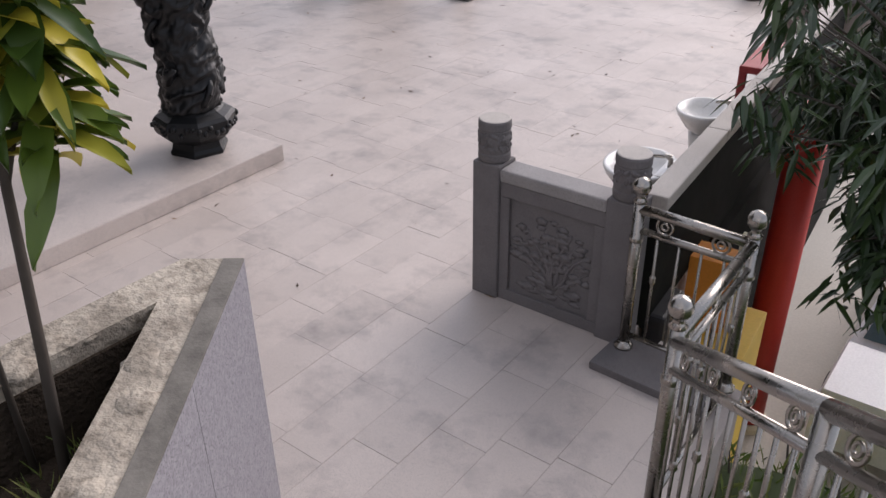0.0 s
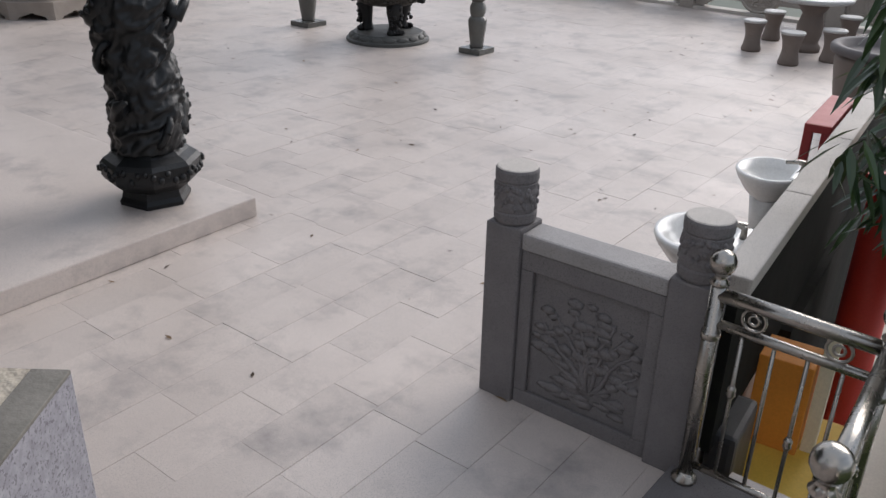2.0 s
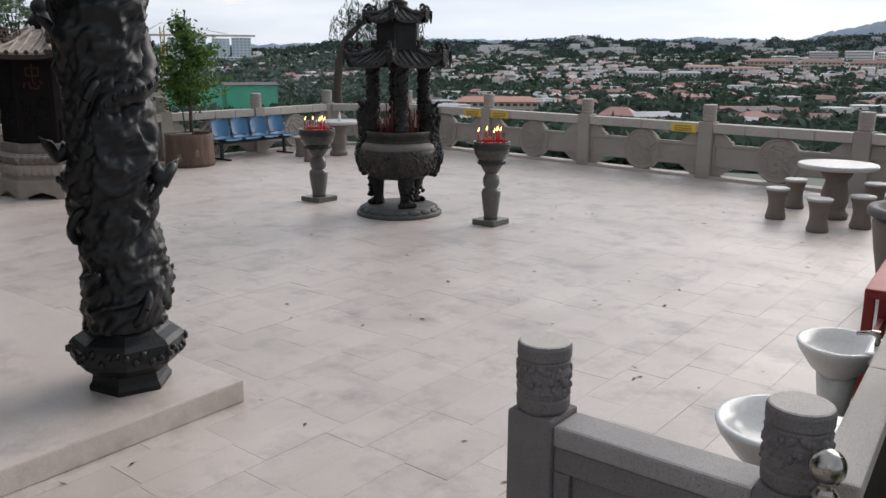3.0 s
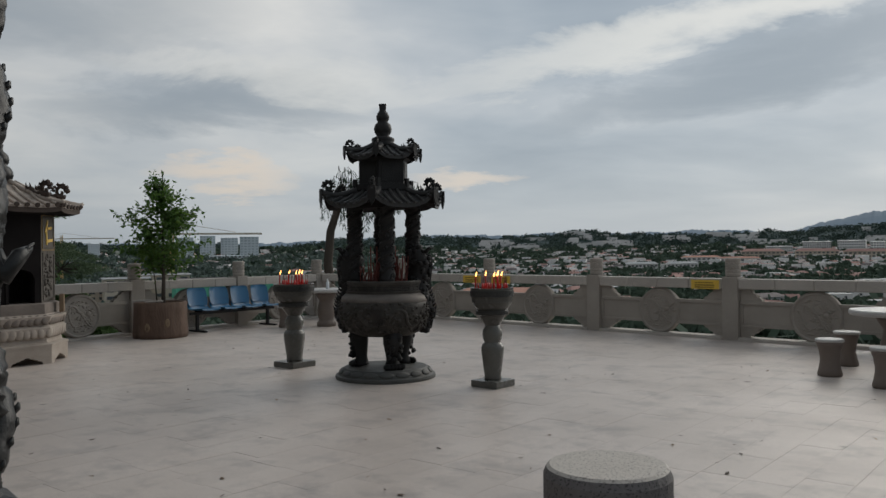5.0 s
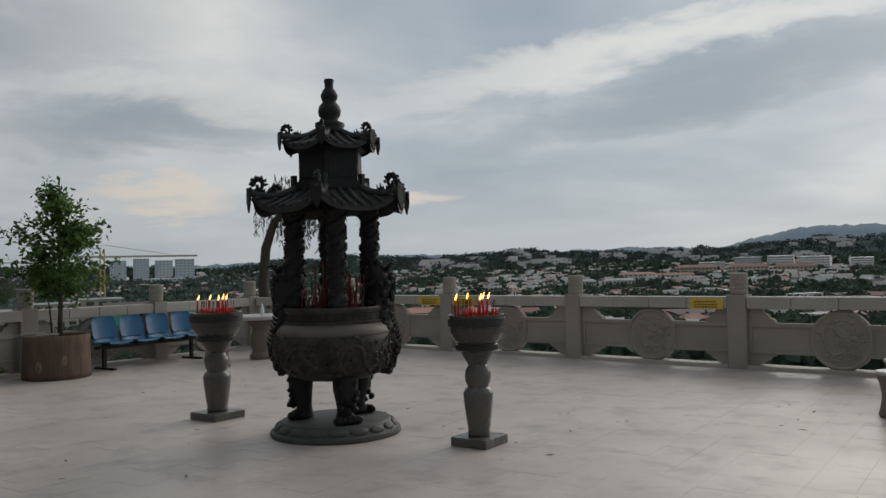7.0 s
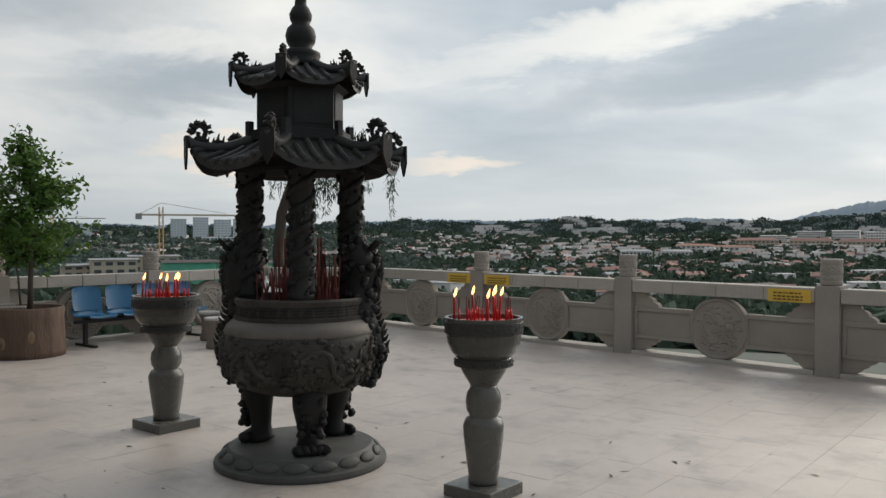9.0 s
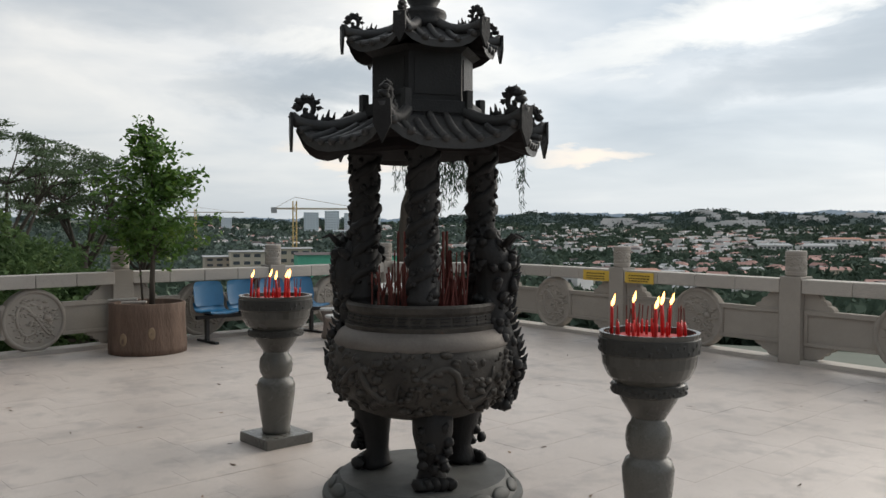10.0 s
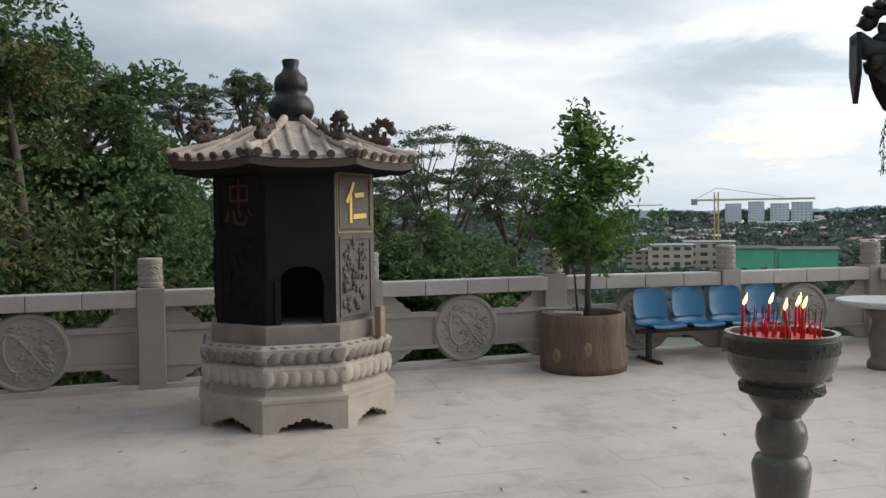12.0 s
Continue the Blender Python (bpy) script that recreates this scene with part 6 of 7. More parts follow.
def build_pillar():
    t = thing("dragon_pillar", Matrix.Translation((-5.73, 4.08, 0.15)), "black stone pillar wound with a pierced carved dragon", "pillar")
    part("foot", lathe(bmesh.new(), [(0.25, 0), (0.255, 0.03), (0.235, 0.06), (0.225, 0.11), (0.25, 0.13)], 6, None, True, 0.3), DARKSTONE, t)
    drum = part("base_drum", lathe(bmesh.new(), [(0.25, 0.125), (0.33, 0.19), (0.345, 0.22), (0.345, 0.31), (0.32, 0.34), (0.26, 0.37), (0.2, 0.42)], 8, None, True, 0.3), DARKSTONE, t, "eight-sided carved base drum")
    rng = random.Random(31)
    bm = bmesh.new()
    for i in range(40):
        a, z = i * 0.157, rng.uniform(0.23, 0.3)
        k = 0.345 * math.cos(math.pi / 8) / math.cos(((a - 0.3) % (math.pi / 4)) - math.pi / 8)
        blob(bm, (k * math.cos(a), k * math.sin(a), z), 0.03, 0.6, 1, (0.8, 0.8, 1))
    part("drum_carving", bm, DARKSTONE, drum, smooth=True)
    H = 4.1
    core = bmesh.new()
    n, m_ = 110, 300
    rows = []
    for k in range(m_):
        z = 0.4 + (H - 0.4) * k / (m_ - 1)
        row = []
        for i in range(n):
            a = 2 * math.pi * i / n
            # winding, ridged relief: coils, scales and clouds cut into one drum
            p = Vector((1.7 * math.cos(a - z * 1.1), 1.7 * math.sin(a - z * 1.1), z * 5.6))
            bend = noise.noise(p * 0.7 + Vector((3, 1, 7))) * 1.3
            ridge = 1 - abs(noise.noise(p + Vector((bend, bend, 0)))) * 2.2
            fine = 1 - abs(noise.noise(p * 2.7 + Vector((0, 5, bend)))) * 2.0
            coil = math.sin(a - z * 7.5 + 0.8 * bend)
            r = 0.205 + 0.034 * max(-0.6, ridge) + 0.016 * fine + 0.036 * max(0.0, coil)
            row.append(core.verts.new((r * math.cos(a), r * math.sin(a), z)))
        rows.append(row)
    for a, b in zip(rows, rows[1:]):
        for i in range(n):
            core.faces.new((a[i], a[(i + 1) % n], b[(i + 1) % n], b[i]))
    core.faces.new(rows[-1])
    part("shaft", core, DARKSTONE, t, "drum carved all over with dragon coils", True)
    # the dragon's body, free of the shaft in places
    bm = bmesh.new()
    N = 150
    pts, rad = [], []
    for k in range(N):
        f = k / (N - 1)
        a, z = 0.8 + f * 4.6 * math.pi, 0.5 + f * 3.4 + 0.07 * math.sin(f * 40)
        r = 0.195 + 0.03 * math.sin(f * 33)
        pts.append((r * math.cos(a), r * math.sin(a), z))
        rad.append(0.082 + 0.007 * math.sin(k * 1.7))
    tube(bm, pts, rad, 10)
    for k in range(0, N, 2):
        p = Vector(pts[k])
        o = Vector((p.x, p.y, 0)).normalized()
        tube(bm, [p + o * 0.06, p + o * 0.085 + Vector((0, 0, 0.015)), p + o * 0.09 + Vector((0, 0, 0.035))], [0.024, 0.016, 0.006], 5)
    part("dragon_body", bm, DARKSTONE, t, "scaly dragon body", True)
    # a clawed foreleg and the swirls that stand off
    for a, z in ((0.75, 1.35), (3.6, 2.2), (1.0, 2.9), (5.2, 0.75), (4.1, 1.5)):
        bm = bmesh.new()
        o, s = Vector((math.cos(a), math.sin(a), 0)), Vector((-math.sin(a), math.cos(a), 0))
        tube(bm, [o * 0.24 + Vector((0, 0, z)), o * 0.31 + Vector((0, 0, z - 0.05)), o * 0.34 + s * 0.05 + Vector((0, 0, z + 0.03)), o * 0.35 + s * 0.12 + Vector((0, 0, z + 0.06))], [0.06, 0.045, 0.035, 0.012], 8)
        for j in (-1, 0, 1):
            tube(bm, [o * 0.34 + s * 0.05 + Vector((0, 0, z + 0.03)), o * 0.37 + s * (0.08 + 0.03 * j) + Vector((0, 0, z + 0.03 * j + 0.05))], [0.018, 0.005], 5)
        part("claw", bm, DARKSTONE, t, smooth=True)
    for i in range(14):
        a, z = i * 2.35, 0.55 + i * 0.25
        ring = [Vector(((0.225 + 0.055 * math.cos(q)) * math.cos(a + 0.2 * math.sin(q)), (0.225 + 0.055 * math.cos(q)) * math.sin(a + 0.2 * math.sin(q)), z + 0.1 * math.sin(q))) for q in [2 * math.pi * k / 12 for k in range(13)]]
        part("pierced_loop", tube(bmesh.new(), ring, 0.028, 6, False), DARKSTONE, t, smooth=True)


build_pillar()

# ---- the lower road beside the terrace ----


def build_lower_road():
    tagged(raw("road", [(-2.6, 5.0, LOW + 0.02), (14, 5.0, LOW + 0.02), (10, 24, LOW + 0.02), (-4.2, 24, LOW + 0.02)], [(0, 1, 2, 3)], ASPHALT), "pale concrete road below the terrace", "road", kind="structure")
    # a grassy bank beside the stairs
    bm = bmesh.new()
    nx, ny = 22, 26
    vs = {}
    for i in range(nx):
        for j in range(ny):
            x, y = -1.2 + 6.0 * i / (nx - 1), 0.0 + 7.4 * j / (ny - 1)
            f = min(1, max(0, (y - 4.3 - (x + 0.8) * 0.3) / 2.0))
            z = -0.45 - (abs(LOW) - 0.3) * f ** 1.1 + 0.1 * noise.noise(Vector((x * 2, y * 2, 0)))
            vs[i, j] = bm.verts.new((x, y, z))
    for i in range(nx - 1):
        for j in range(ny - 1):
            bm.faces.new((vs[i, j], vs[i + 1, j], vs[i + 1, j + 1], vs[i, j + 1]))
    pts_ = [v.co.copy() for v in vs.values()]
    tagged(part("bank", bm, GRASSGROUND, smooth=True), "grassy earth bank beside the stairs", "bank", kind="structure")
    rng = np.random.default_rng(5)
    pts = []
    for p in pts_:
        for k in range(16):
            pts.append((p.x + rng.uniform(-0.15, 0.15), p.y + rng.uniform(-0.15, 0.15), p.z - 0.02))
    tagged(leaves("bank_grass", pts, 0.16, GRASS, None, 0.12, -1.0, 6), "green grass growing on the bank beside the stairs", "grass", kind="stuff")
    rng = np.random.default_rng(15)
    pts = [(rng.uniform(-1.1, 0.3), rng.uniform(3.6, 4.8), rng.uniform(-0.95, -0.5)) for _ in range(170)]
    sh = thing("dark_shrub", Matrix.Translation((-0.4, 4.2, -0.6)), "low dark green shrubs on the bank by the stairs", "shrub")
    for k in range(7):
        b = Vector((-0.55 + 0.17 * k, -0.45 + 0.13 * ((k * 3) % 7), -0.3))
        part("stem", tube(bmesh.new(), [b, b + Vector((0.02, 0.03, 0.3)), b + Vector((-0.03, 0.05, 0.6))], [0.012, 0.009, 0.004], 6), BRANCH, sh, smooth=True)
    leaves("shrub_leaves", [Vector(p) - Vector((-0.4, 4.2, -0.6)) for p in pts], 0.12, LEAF_LONG, sh, 0.4, 0.2, 16)


build_lower_road()


def build_shrine():
    # a painted ledge and a red column stand against the terrace wall's outer side
    m, _ = along(EAST0, EAST1, 0.0)
    t = thing("painted_shrine", m, "yellow and orange painted shrine ledge below the wall", "shrine")
    # local x runs along the wall, -y points away from the terrace
    part("ledge", box(bmesh.new(), 0.1, 1.4, -0.5, 0.045, LOW, -0.45, 0.01), YELLOW, t)
    part("altar_block", box(bmesh.new(), 0.95, 1.2, -0.28, 0.0, -0.45, 0.1, 0.008), ORANGE, t)
    part("cream_post", box(bmesh.new(), 1.02, 1.1, -0.36, -0.29, -0.45, 0.3, 0.005), CREAM, t)
    part("dark_statue_base", box(bmesh.new(), 0.2, 0.6, -0.1, 0.04, -0.45, 0.05, 0.03), BLACKMETAL, t)
    c = thing("red_column", Matrix.Translation((-1.74, 7.25, LOW)), "round glossy red painted column", "column")
    part("shaft", lathe(bmesh.new(), [(0.155, 0.1), (0.155, 3.2)], 28), RED, c, smooth=True)
    part("base", lathe(bmesh.new(), [(0.21, 0.0), (0.21, 0.08), (0.18, 0.1)], 28), CREAM, c)
    part("capital", lathe(bmesh.new(), [(0.17, 3.2), (0.2, 3.24), (0.2, 3.3)], 28), RED, c)


build_shrine()


def build_car():
    m = Matrix.Translation((-0.5, 9.0, LOW + 0.02)) @ Matrix.Rotation(radians(96), 4, "Z")
    t = thing("parked_car", m, "white parked hatchback car on the lower road", "car")
    body = [(-1.95, 0.35), (-1.98, 0.7), (-1.9, 0.92), (-1.2, 1.02), (-0.55, 1.42), (0.9, 1.46), (1.55, 1.1), (1.9, 0.95), (1.98, 0.6), (1.95, 0.3)]
    bm = bmesh.new()
    rows = []
    for y, k in ((-0.82, 0.0), (-0.78, 1.0), (-0.6, 1.0), (0.6, 1.0), (0.78, 1.0), (0.82, 0.0)):
        row = []
        for x, z in body:
            tuck = 0.2 * max(0, z - 0.95) / 0.5
            yy = y * (1 - tuck)
            row.append(bm.verts.new((x, yy, z if k else 0.35 + (z - 0.35) * 0.8)))
        rows.append(row)
    for a, b in zip(rows, rows[1:]):
        for i in range(len(body) - 1):
            bm.faces.new((a[i], b[i], b[i + 1], a[i + 1]))
    bm.faces.new(rows[0])
    bm.faces.new(list(reversed(rows[-1])))
    bmesh.ops.recalc_face_normals(bm, faces=bm.faces)
    part("body", bm, CARWHITE, t, smooth=False)
    for name, x0, z0, x1, z1 in (("windscreen", -1.15, 1.06, -0.6, 1.41), ("rear_window", 0.98, 1.44, 1.5, 1.14)):
        d = Vector((x1 - x0, 0, z1 - z0))
        nrm = Vector((-d.z, 0, d.x)).normalized() * 0.012
        bm = bmesh.new()
        q = [bm.verts.new(Vector(p) + nrm) for p in ((x0, -0.66, z0), (x0, 0.66, z0), (x1, 0.56, z1), (x1, -0.56, z1))]
        bm.faces.new(q)
        bmesh.ops.solidify(bm, geom=bm.faces[:], thickness=0.008)
        part(name, bm, CARGLASS, t)
    for s in (-1, 1):
        for x0, x1 in ((-0.75, 0.05), (0.12, 0.95)):
            bm = bmesh.new()
            q = [bm.verts.new((x, s * y, z)) for x, y, z in ((x0 - 0.2 if x0 < 0 else x0, 0.795, 1.02), (x1 + (0.2 if x1 > 0.5 else 0), 0.795, 1.02), (x1, 0.69, 1.36), (x0 + (0.12 if x0 < 0 else 0), 0.69, 1.36))]
            bm.faces.new(q)
            bmesh.ops.solidify(bm, geom=bm.faces[:], thickness=0.01)
            part("side_window", bm, CARGLASS, t)
        for x in (-1.25, 1.25):
            w = part("tyre", lathe(bmesh.new(), [(0.2, -0.1), (0.29, -0.1), (0.31, -0.06), (0.31, 0.06), (0.29, 0.1), (0.2, 0.1)], 24, Matrix.Translation((x, s * 0.76, 0.31)) @ Matrix.Rotation(radians(90), 4, "X")), RUBBER, t)
            part("rim", lathe(bmesh.new(), [(0.2, -0.07), (0.2, 0.07)], 16, Matrix.Translation((x, s * 0.78, 0.31)) @ Matrix.Rotation(radians(90), 4, "X")), STEEL, w)


build_car()

# ---- trees ----


def long_leaves(name, centres, parent, mat, length, seed):
    """Long drooping lance-shaped leaves with a fold."""
    rng = np.random.default_rng(seed)
    verts, faces = [], []
    for c in centres:
        a, el = rng.uniform(0, 6.28), rng.uniform(-1.2, -0.1)
        d = Vector((math.cos(a) * math.cos(el), math.sin(a) * math.cos(el), math.sin(el)))
        s = d.cross(Vector((0, 0, 1))).normalized()
        ln = length * rng.uniform(0.7, 1.15)
        w = ln * 0.11
        b = len(verts)
        for q, ww in ((0, 0.15), (0.3, 1.0), (0.65, 0.85), (1.0, 0.02)):
            p = Vector(c) + d * ln * q + Vector((0, 0, -0.25 * ln * q * q))
            verts += [tuple(p + s * w * ww), tuple(p - Vector((0, 0, w * 0.3 * ww))), tuple(p - s * w * ww)]
        for k in range(3):
            i = b + 3 * k
            faces += [(i, i + 1, i + 4, i + 3), (i + 1, i + 2, i + 5, i + 4)]
    return raw(name, verts, faces, mat, parent)


def build_mango():
    base = Vector((1.25, 5.3, LOW + 0.4))
    t = thing("mango_tree", Matrix.Translation(base), "tree with long dark drooping leaves below the stairs", "tree")
    part("trunk", tube(bmesh.new(), [(0, 0, -0.3), (-0.05, 0.02, 1.2), (-0.3, 0.1, 2.2), (-0.8, 0.3, 3.0), (-1.3, 0.5, 3.8), (-1.5, 0.6, 5.0)], [0.18, 0.15, 0.13, 0.1, 0.07, 0.03], 12), BRANCH, t, smooth=True)
    rng = np.random.default_rng(44)
    pts = []
    heart = Vector((-1.6, 0.9, 3.0))
    for i in range(560):
        w = Vector((rng.uniform(-2.1, 0.9), rng.uniform(4.9, 8.2), rng.uniform(-0.7, 2.5)))
        wall_x = -1.55 - 0.18 * (w.y - 4.4)
        if w.x < wall_x + (0.12 if w.z < 1.05 else 0.18) or (w.y < 5.3 and (w.x < -0.9 or w.z > 1.6)):
            continue
        if (w.x + 0.5) ** 2 / 2.2 + (w.y - 6.4) ** 2 / 3.4 + (w.z - 1.0) ** 2 / 2.9 > 1.0:
            continue
        if (w.z < 0.2 and w.x > -1.0) or (w.z < 0.8 and w.x < -0.95):
            continue
        p1 = w - base
        p0 = Vector((-0.9, 0.35, 3.0)).lerp(heart, rng.uniform(0, 1))
        mid = p0.lerp(p1, 0.5) + Vector((0, 0, 0.12))
        part("limb", tube(bmesh.new(), [p0, mid, p1], [0.02, 0.013, 0.005], 5), BRANCH, t)
        for k in range(2):
            tipp = p0.lerp(p1, rng.uniform(0.75, 1.06)) + Vector(rng.normal(0, 0.08, 3))
            for j in range(19):
                pts.append(tipp + Vector(rng.normal(0, 0.06, 3)))
    long_leaves("crown", pts, t, LEAF_LONG, 0.21, 45)


build_mango()


def clumped_tree(name, base, height, radius, label, mat, leaf, count, seed, group="", crown0=0.3, limbs=18, flatness=0.75, trunk_r=0.16):
    """A trunk, forked limbs, and uneven leaf clumps at their ends."""
    t = thing(name, Matrix.Translation(base), label, "tree", group)
    rng = np.random.default_rng(seed)
    lean = Vector(rng.normal(0, 0.04, 3))
    lean.z = 0
    tops = [Vector((lean.x * height * f * f, lean.y * height * f * f, height * f)) for f in (0, 0.25, 0.5, 0.75, 0.97)]
    part("trunk", tube(bmesh.new(), tops, [trunk_r, trunk_r * 0.8, trunk_r * 0.6, trunk_r * 0.35, trunk_r * 0.1], 8), BRANCH, t, smooth=True)
    pts = []
    per = max(1, count // limbs // 3)
    bm = bmesh.new()
    for i in range(limbs):
        f = rng.uniform(crown0, 1.0)
        p0 = Vector((lean.x * height * f * f, lean.y * height * f * f, height * f * 0.95))
        a = rng.uniform(0, 6.28)
        reach = radius * rng.uniform(0.35, 1.0) * (1 - 0.5 * max(0, f - 0.6) / 0.4)
        p1 = p0 + Vector((math.cos(a) * reach, math.sin(a) * reach, rng.uniform(0.05, 0.35) * reach))
        tube(bm, [p0, p0.lerp(p1, 0.5) + Vector((0, 0, 0.06 * reach)), p1], [trunk_r * 0.3, trunk_r * 0.2, trunk_r * 0.07], 5)
        for j in range(3):
            c = p0.lerp(p1, rng.uniform(0.5, 1.1)) + Vector(rng.normal(0, 0.08 * radius, 3))
            s = radius * rng.uniform(0.12, 0.26)
            o = rng.normal(0, 1, (per, 3))
            o /= np.maximum(0.6, np.linalg.norm(o, axis=1))[:, None]
            pts.append(np.array(c) + o * s * np.array((1, 1, flatness)))
    part("limbs_fork", bm, BRANCH, t)
    leaves("crown", np.concatenate(pts), leaf, mat, t, 0.55, 0.15, seed + 1)


def build_forest():
    rng = np.random.default_rng(77)
    # close wood beyond the west balustrade
    spots = [(-22.0, 0.2, 10.0, 2.6), (-20.6, -1.6, 8.5, 2.4), (-24.0, 2.6, 7.2, 2.2), (-20.2, 3.2, 4.6, 1.6), (-19.3, 1.6, 5.2, 1.6), (-26.5, -1.5, 13.0, 3.2),
             (-27.0, 4.6, 4.6, 2.4), (-20.4, 5.4, 3.0, 1.5), (-23.0, 6.6, 2.3, 1.9), (-19.0, 0.0, 6.5, 1.8), (-30.0, -2.2, 13.0, 3.4), (-23.5, 11.8, 0.6, 1.8), (-26.0, 7.6, 2.4, 2.2), (-25.0, 9.4, 1.5, 1.9), (-28.0, 10.5, 1.0, 2.4),
             (-31.0, 2.6, 7.0, 2.8), (-29.0, 1.0, 9.0, 2.8), (-34.0, -4.0, 15.0, 3.6), (-33.0, 5.4, 4.4, 2.8), (-24.5, -3.2, 11.0, 3.0), (-27.5, -4.5, 14.0, 3.4)]
    for k, (x, y, h, r) in enumerate(spots):
        z = ground_z(x, y)
        near = x > -21.5
        # the wood falls away towards the valley
        dx, dy = x + 7.2, y - 7.29
        dist = math.hypot(dx, dy)
        bearing = math.degrees(math.atan2(dy, dx)) % 360 - math.degrees(0.6 * r / dist)
        rise = float(np.interp(bearing, (177, 182, 185.5, 187.5, 190.5, 193.5, 196), (0.5, 1.6, 4, 6, 9.5, 15, 32)))
        h = min(h, 1.67 + dist * math.tan(radians(rise)))
        clumped_tree("forest_tree", (x, y, z), max(1.5, h - z), r, "tall dense dark green forest tree behind the balustrade", LEAF_OLIVE if k in (3, 4, 9) else LEAF_WOOD, 0.1 if near else 0.15, 15000, 100 + k, "forest trees", 0.08, 34, 0.7, 0.2)
    # leafy creepers close behind the coping
    for k, (x, y) in enumerate(((-18.0, 4.6), (-17.4, 3.2), (-18.4, 6.6), (-17.5, 1.8))):
        z = ground_z(x, y)
        t = thing("creeper_bush", Matrix.Translation((x, y, z)), "broad-leaved creeper bush behind the balustrade", "bush", "creeper bushes")
        part("stem", tube(bmesh.new(), [(0, 0, 0), (0.05, 0.1, 2.2), (0, 0.2, 4.0)], [0.06, 0.045, 0.015], 6), BRANCH, t)
        n = 1500
        p = np.clip(rng.normal(0, 1, (n, 3)), -1.6, 1.6) * np.array((0.4, 0.75, 1.0)) + np.array((0, 0, (3.6, 4.0, 2.9, 4.2)[k]))
        leaves("foliage", p, 0.095, LEAF_OLIVE if k % 2 else LEAF_WOOD, t, 0.6, 0.3, 200 + k)


build_forest()


def umbrella_tree(base, height, radius, seed, dome):
    """A wide rain-tree crown: forked limbs that carry flat, parted plates of fine leaves."""
    t = thing("umbrella_tree", Matrix.Translation(base), "spreading umbrella-shaped tree with flat layered foliage", "tree", "umbrella trees")
    rng = np.random.default_rng(seed)
    fork = Vector((rng.normal(0, 0.3), rng.normal(0, 0.3), height - dome * 1.25))
    part("trunk", tube(bmesh.new(), [(0, 0, 0), fork * 0.5 + Vector((0.2, 0, 0)), fork], [0.32, 0.24, 0.19], 10), BRANCH, t, smooth=True)
    pts = []
    for i in range(7):
        a = i * 2 * math.pi / 7 + rng.uniform(-0.3, 0.3)
        out = Vector((math.cos(a), math.sin(a), 0))
        knee = fork + out * radius * rng.uniform(0.3, 0.45) + Vector((0, 0, dome * rng.uniform(0.3, 0.6)))
        low = fork - Vector((0, 0, rng.uniform(0, 0.4) * dome))
        limb = part("limb", tube(bmesh.new(), [low, low.lerp(knee, 0.5) - Vector((0, 0, 0.08 * dome)), knee], [0.13, 0.1, 0.07], 6), BRANCH, t, smooth=True)
        for j in range(9):
            w = a + rng.uniform(-0.75, 0.75)
            q = rng.uniform(0.15, 1.0)
            z = height - dome * (0.5 * q * q + float(rng.choice((0.02, 0.1, 0.26, 0.42, 0.6))))
            c = Vector((fork.x + math.cos(w) * radius * q, fork.y + math.sin(w) * radius * q, z))
            part("twig", tube(bmesh.new(), [knee, knee.lerp(c, 0.6) - Vector((0, 0, 0.12)), c], [0.05, 0.032, 0.012], 5), BRANCH, limb)
            for e in range(3):
                k = int(rng.uniform(50, 110))
                r = radius * rng.uniform(0.08, 0.17)
                v = rng.uniform(0, 6.28, k)
                d = np.sqrt(rng.uniform(0, 1, k)) * r * (1 + 0.35 * np.sin(3 * v + seed))
                cx, cy = c.x + rng.normal(0, 0.1 * radius), c.y + rng.normal(0, 0.1 * radius)
                pts.append(np.stack([cx + d * np.cos(v), cy + d * np.sin(v), c.z + rng.normal(0, 0.05, k) + rng.normal(0, 0.12) - 0.1 * (d / r) ** 2], 1))
    leaves("crown", np.concatenate(pts), 0.16, LEAF_UMB, t, 0.42, 0.05, seed + 1)


def at_view(eye, az, r):
    return eye[0] + r * math.cos(radians(az)), eye[1] + r * math.sin(radians(az))


END_EYE = (-6.96, 7.19)
for az_, r_, top_, rad_, sd_, dome_ in ((170.4, 44, 6.6, 4.6, 301, 4.4), (166.2, 48, 5.6, 4.0, 302, 4.0), (174.2, 50, 4.4, 4.0, 303, 3.6), (162.6, 54, 2.4, 3.4, 304, 2.4), (184.0, 62, 12.6, 2.6, 305, 3.0),
                                        (188.2, 60, 11.4, 3.0, 306, 2.8), (178.0, 52, 3.6, 3.8, 307, 3.0)):
    x_, y_ = at_view(END_EYE, az_, r_)
    z_ = ground_z(x_, y_)
    umbrella_tree((x_, y_, z_), top_ - z_, rad_, sd_, dome_)


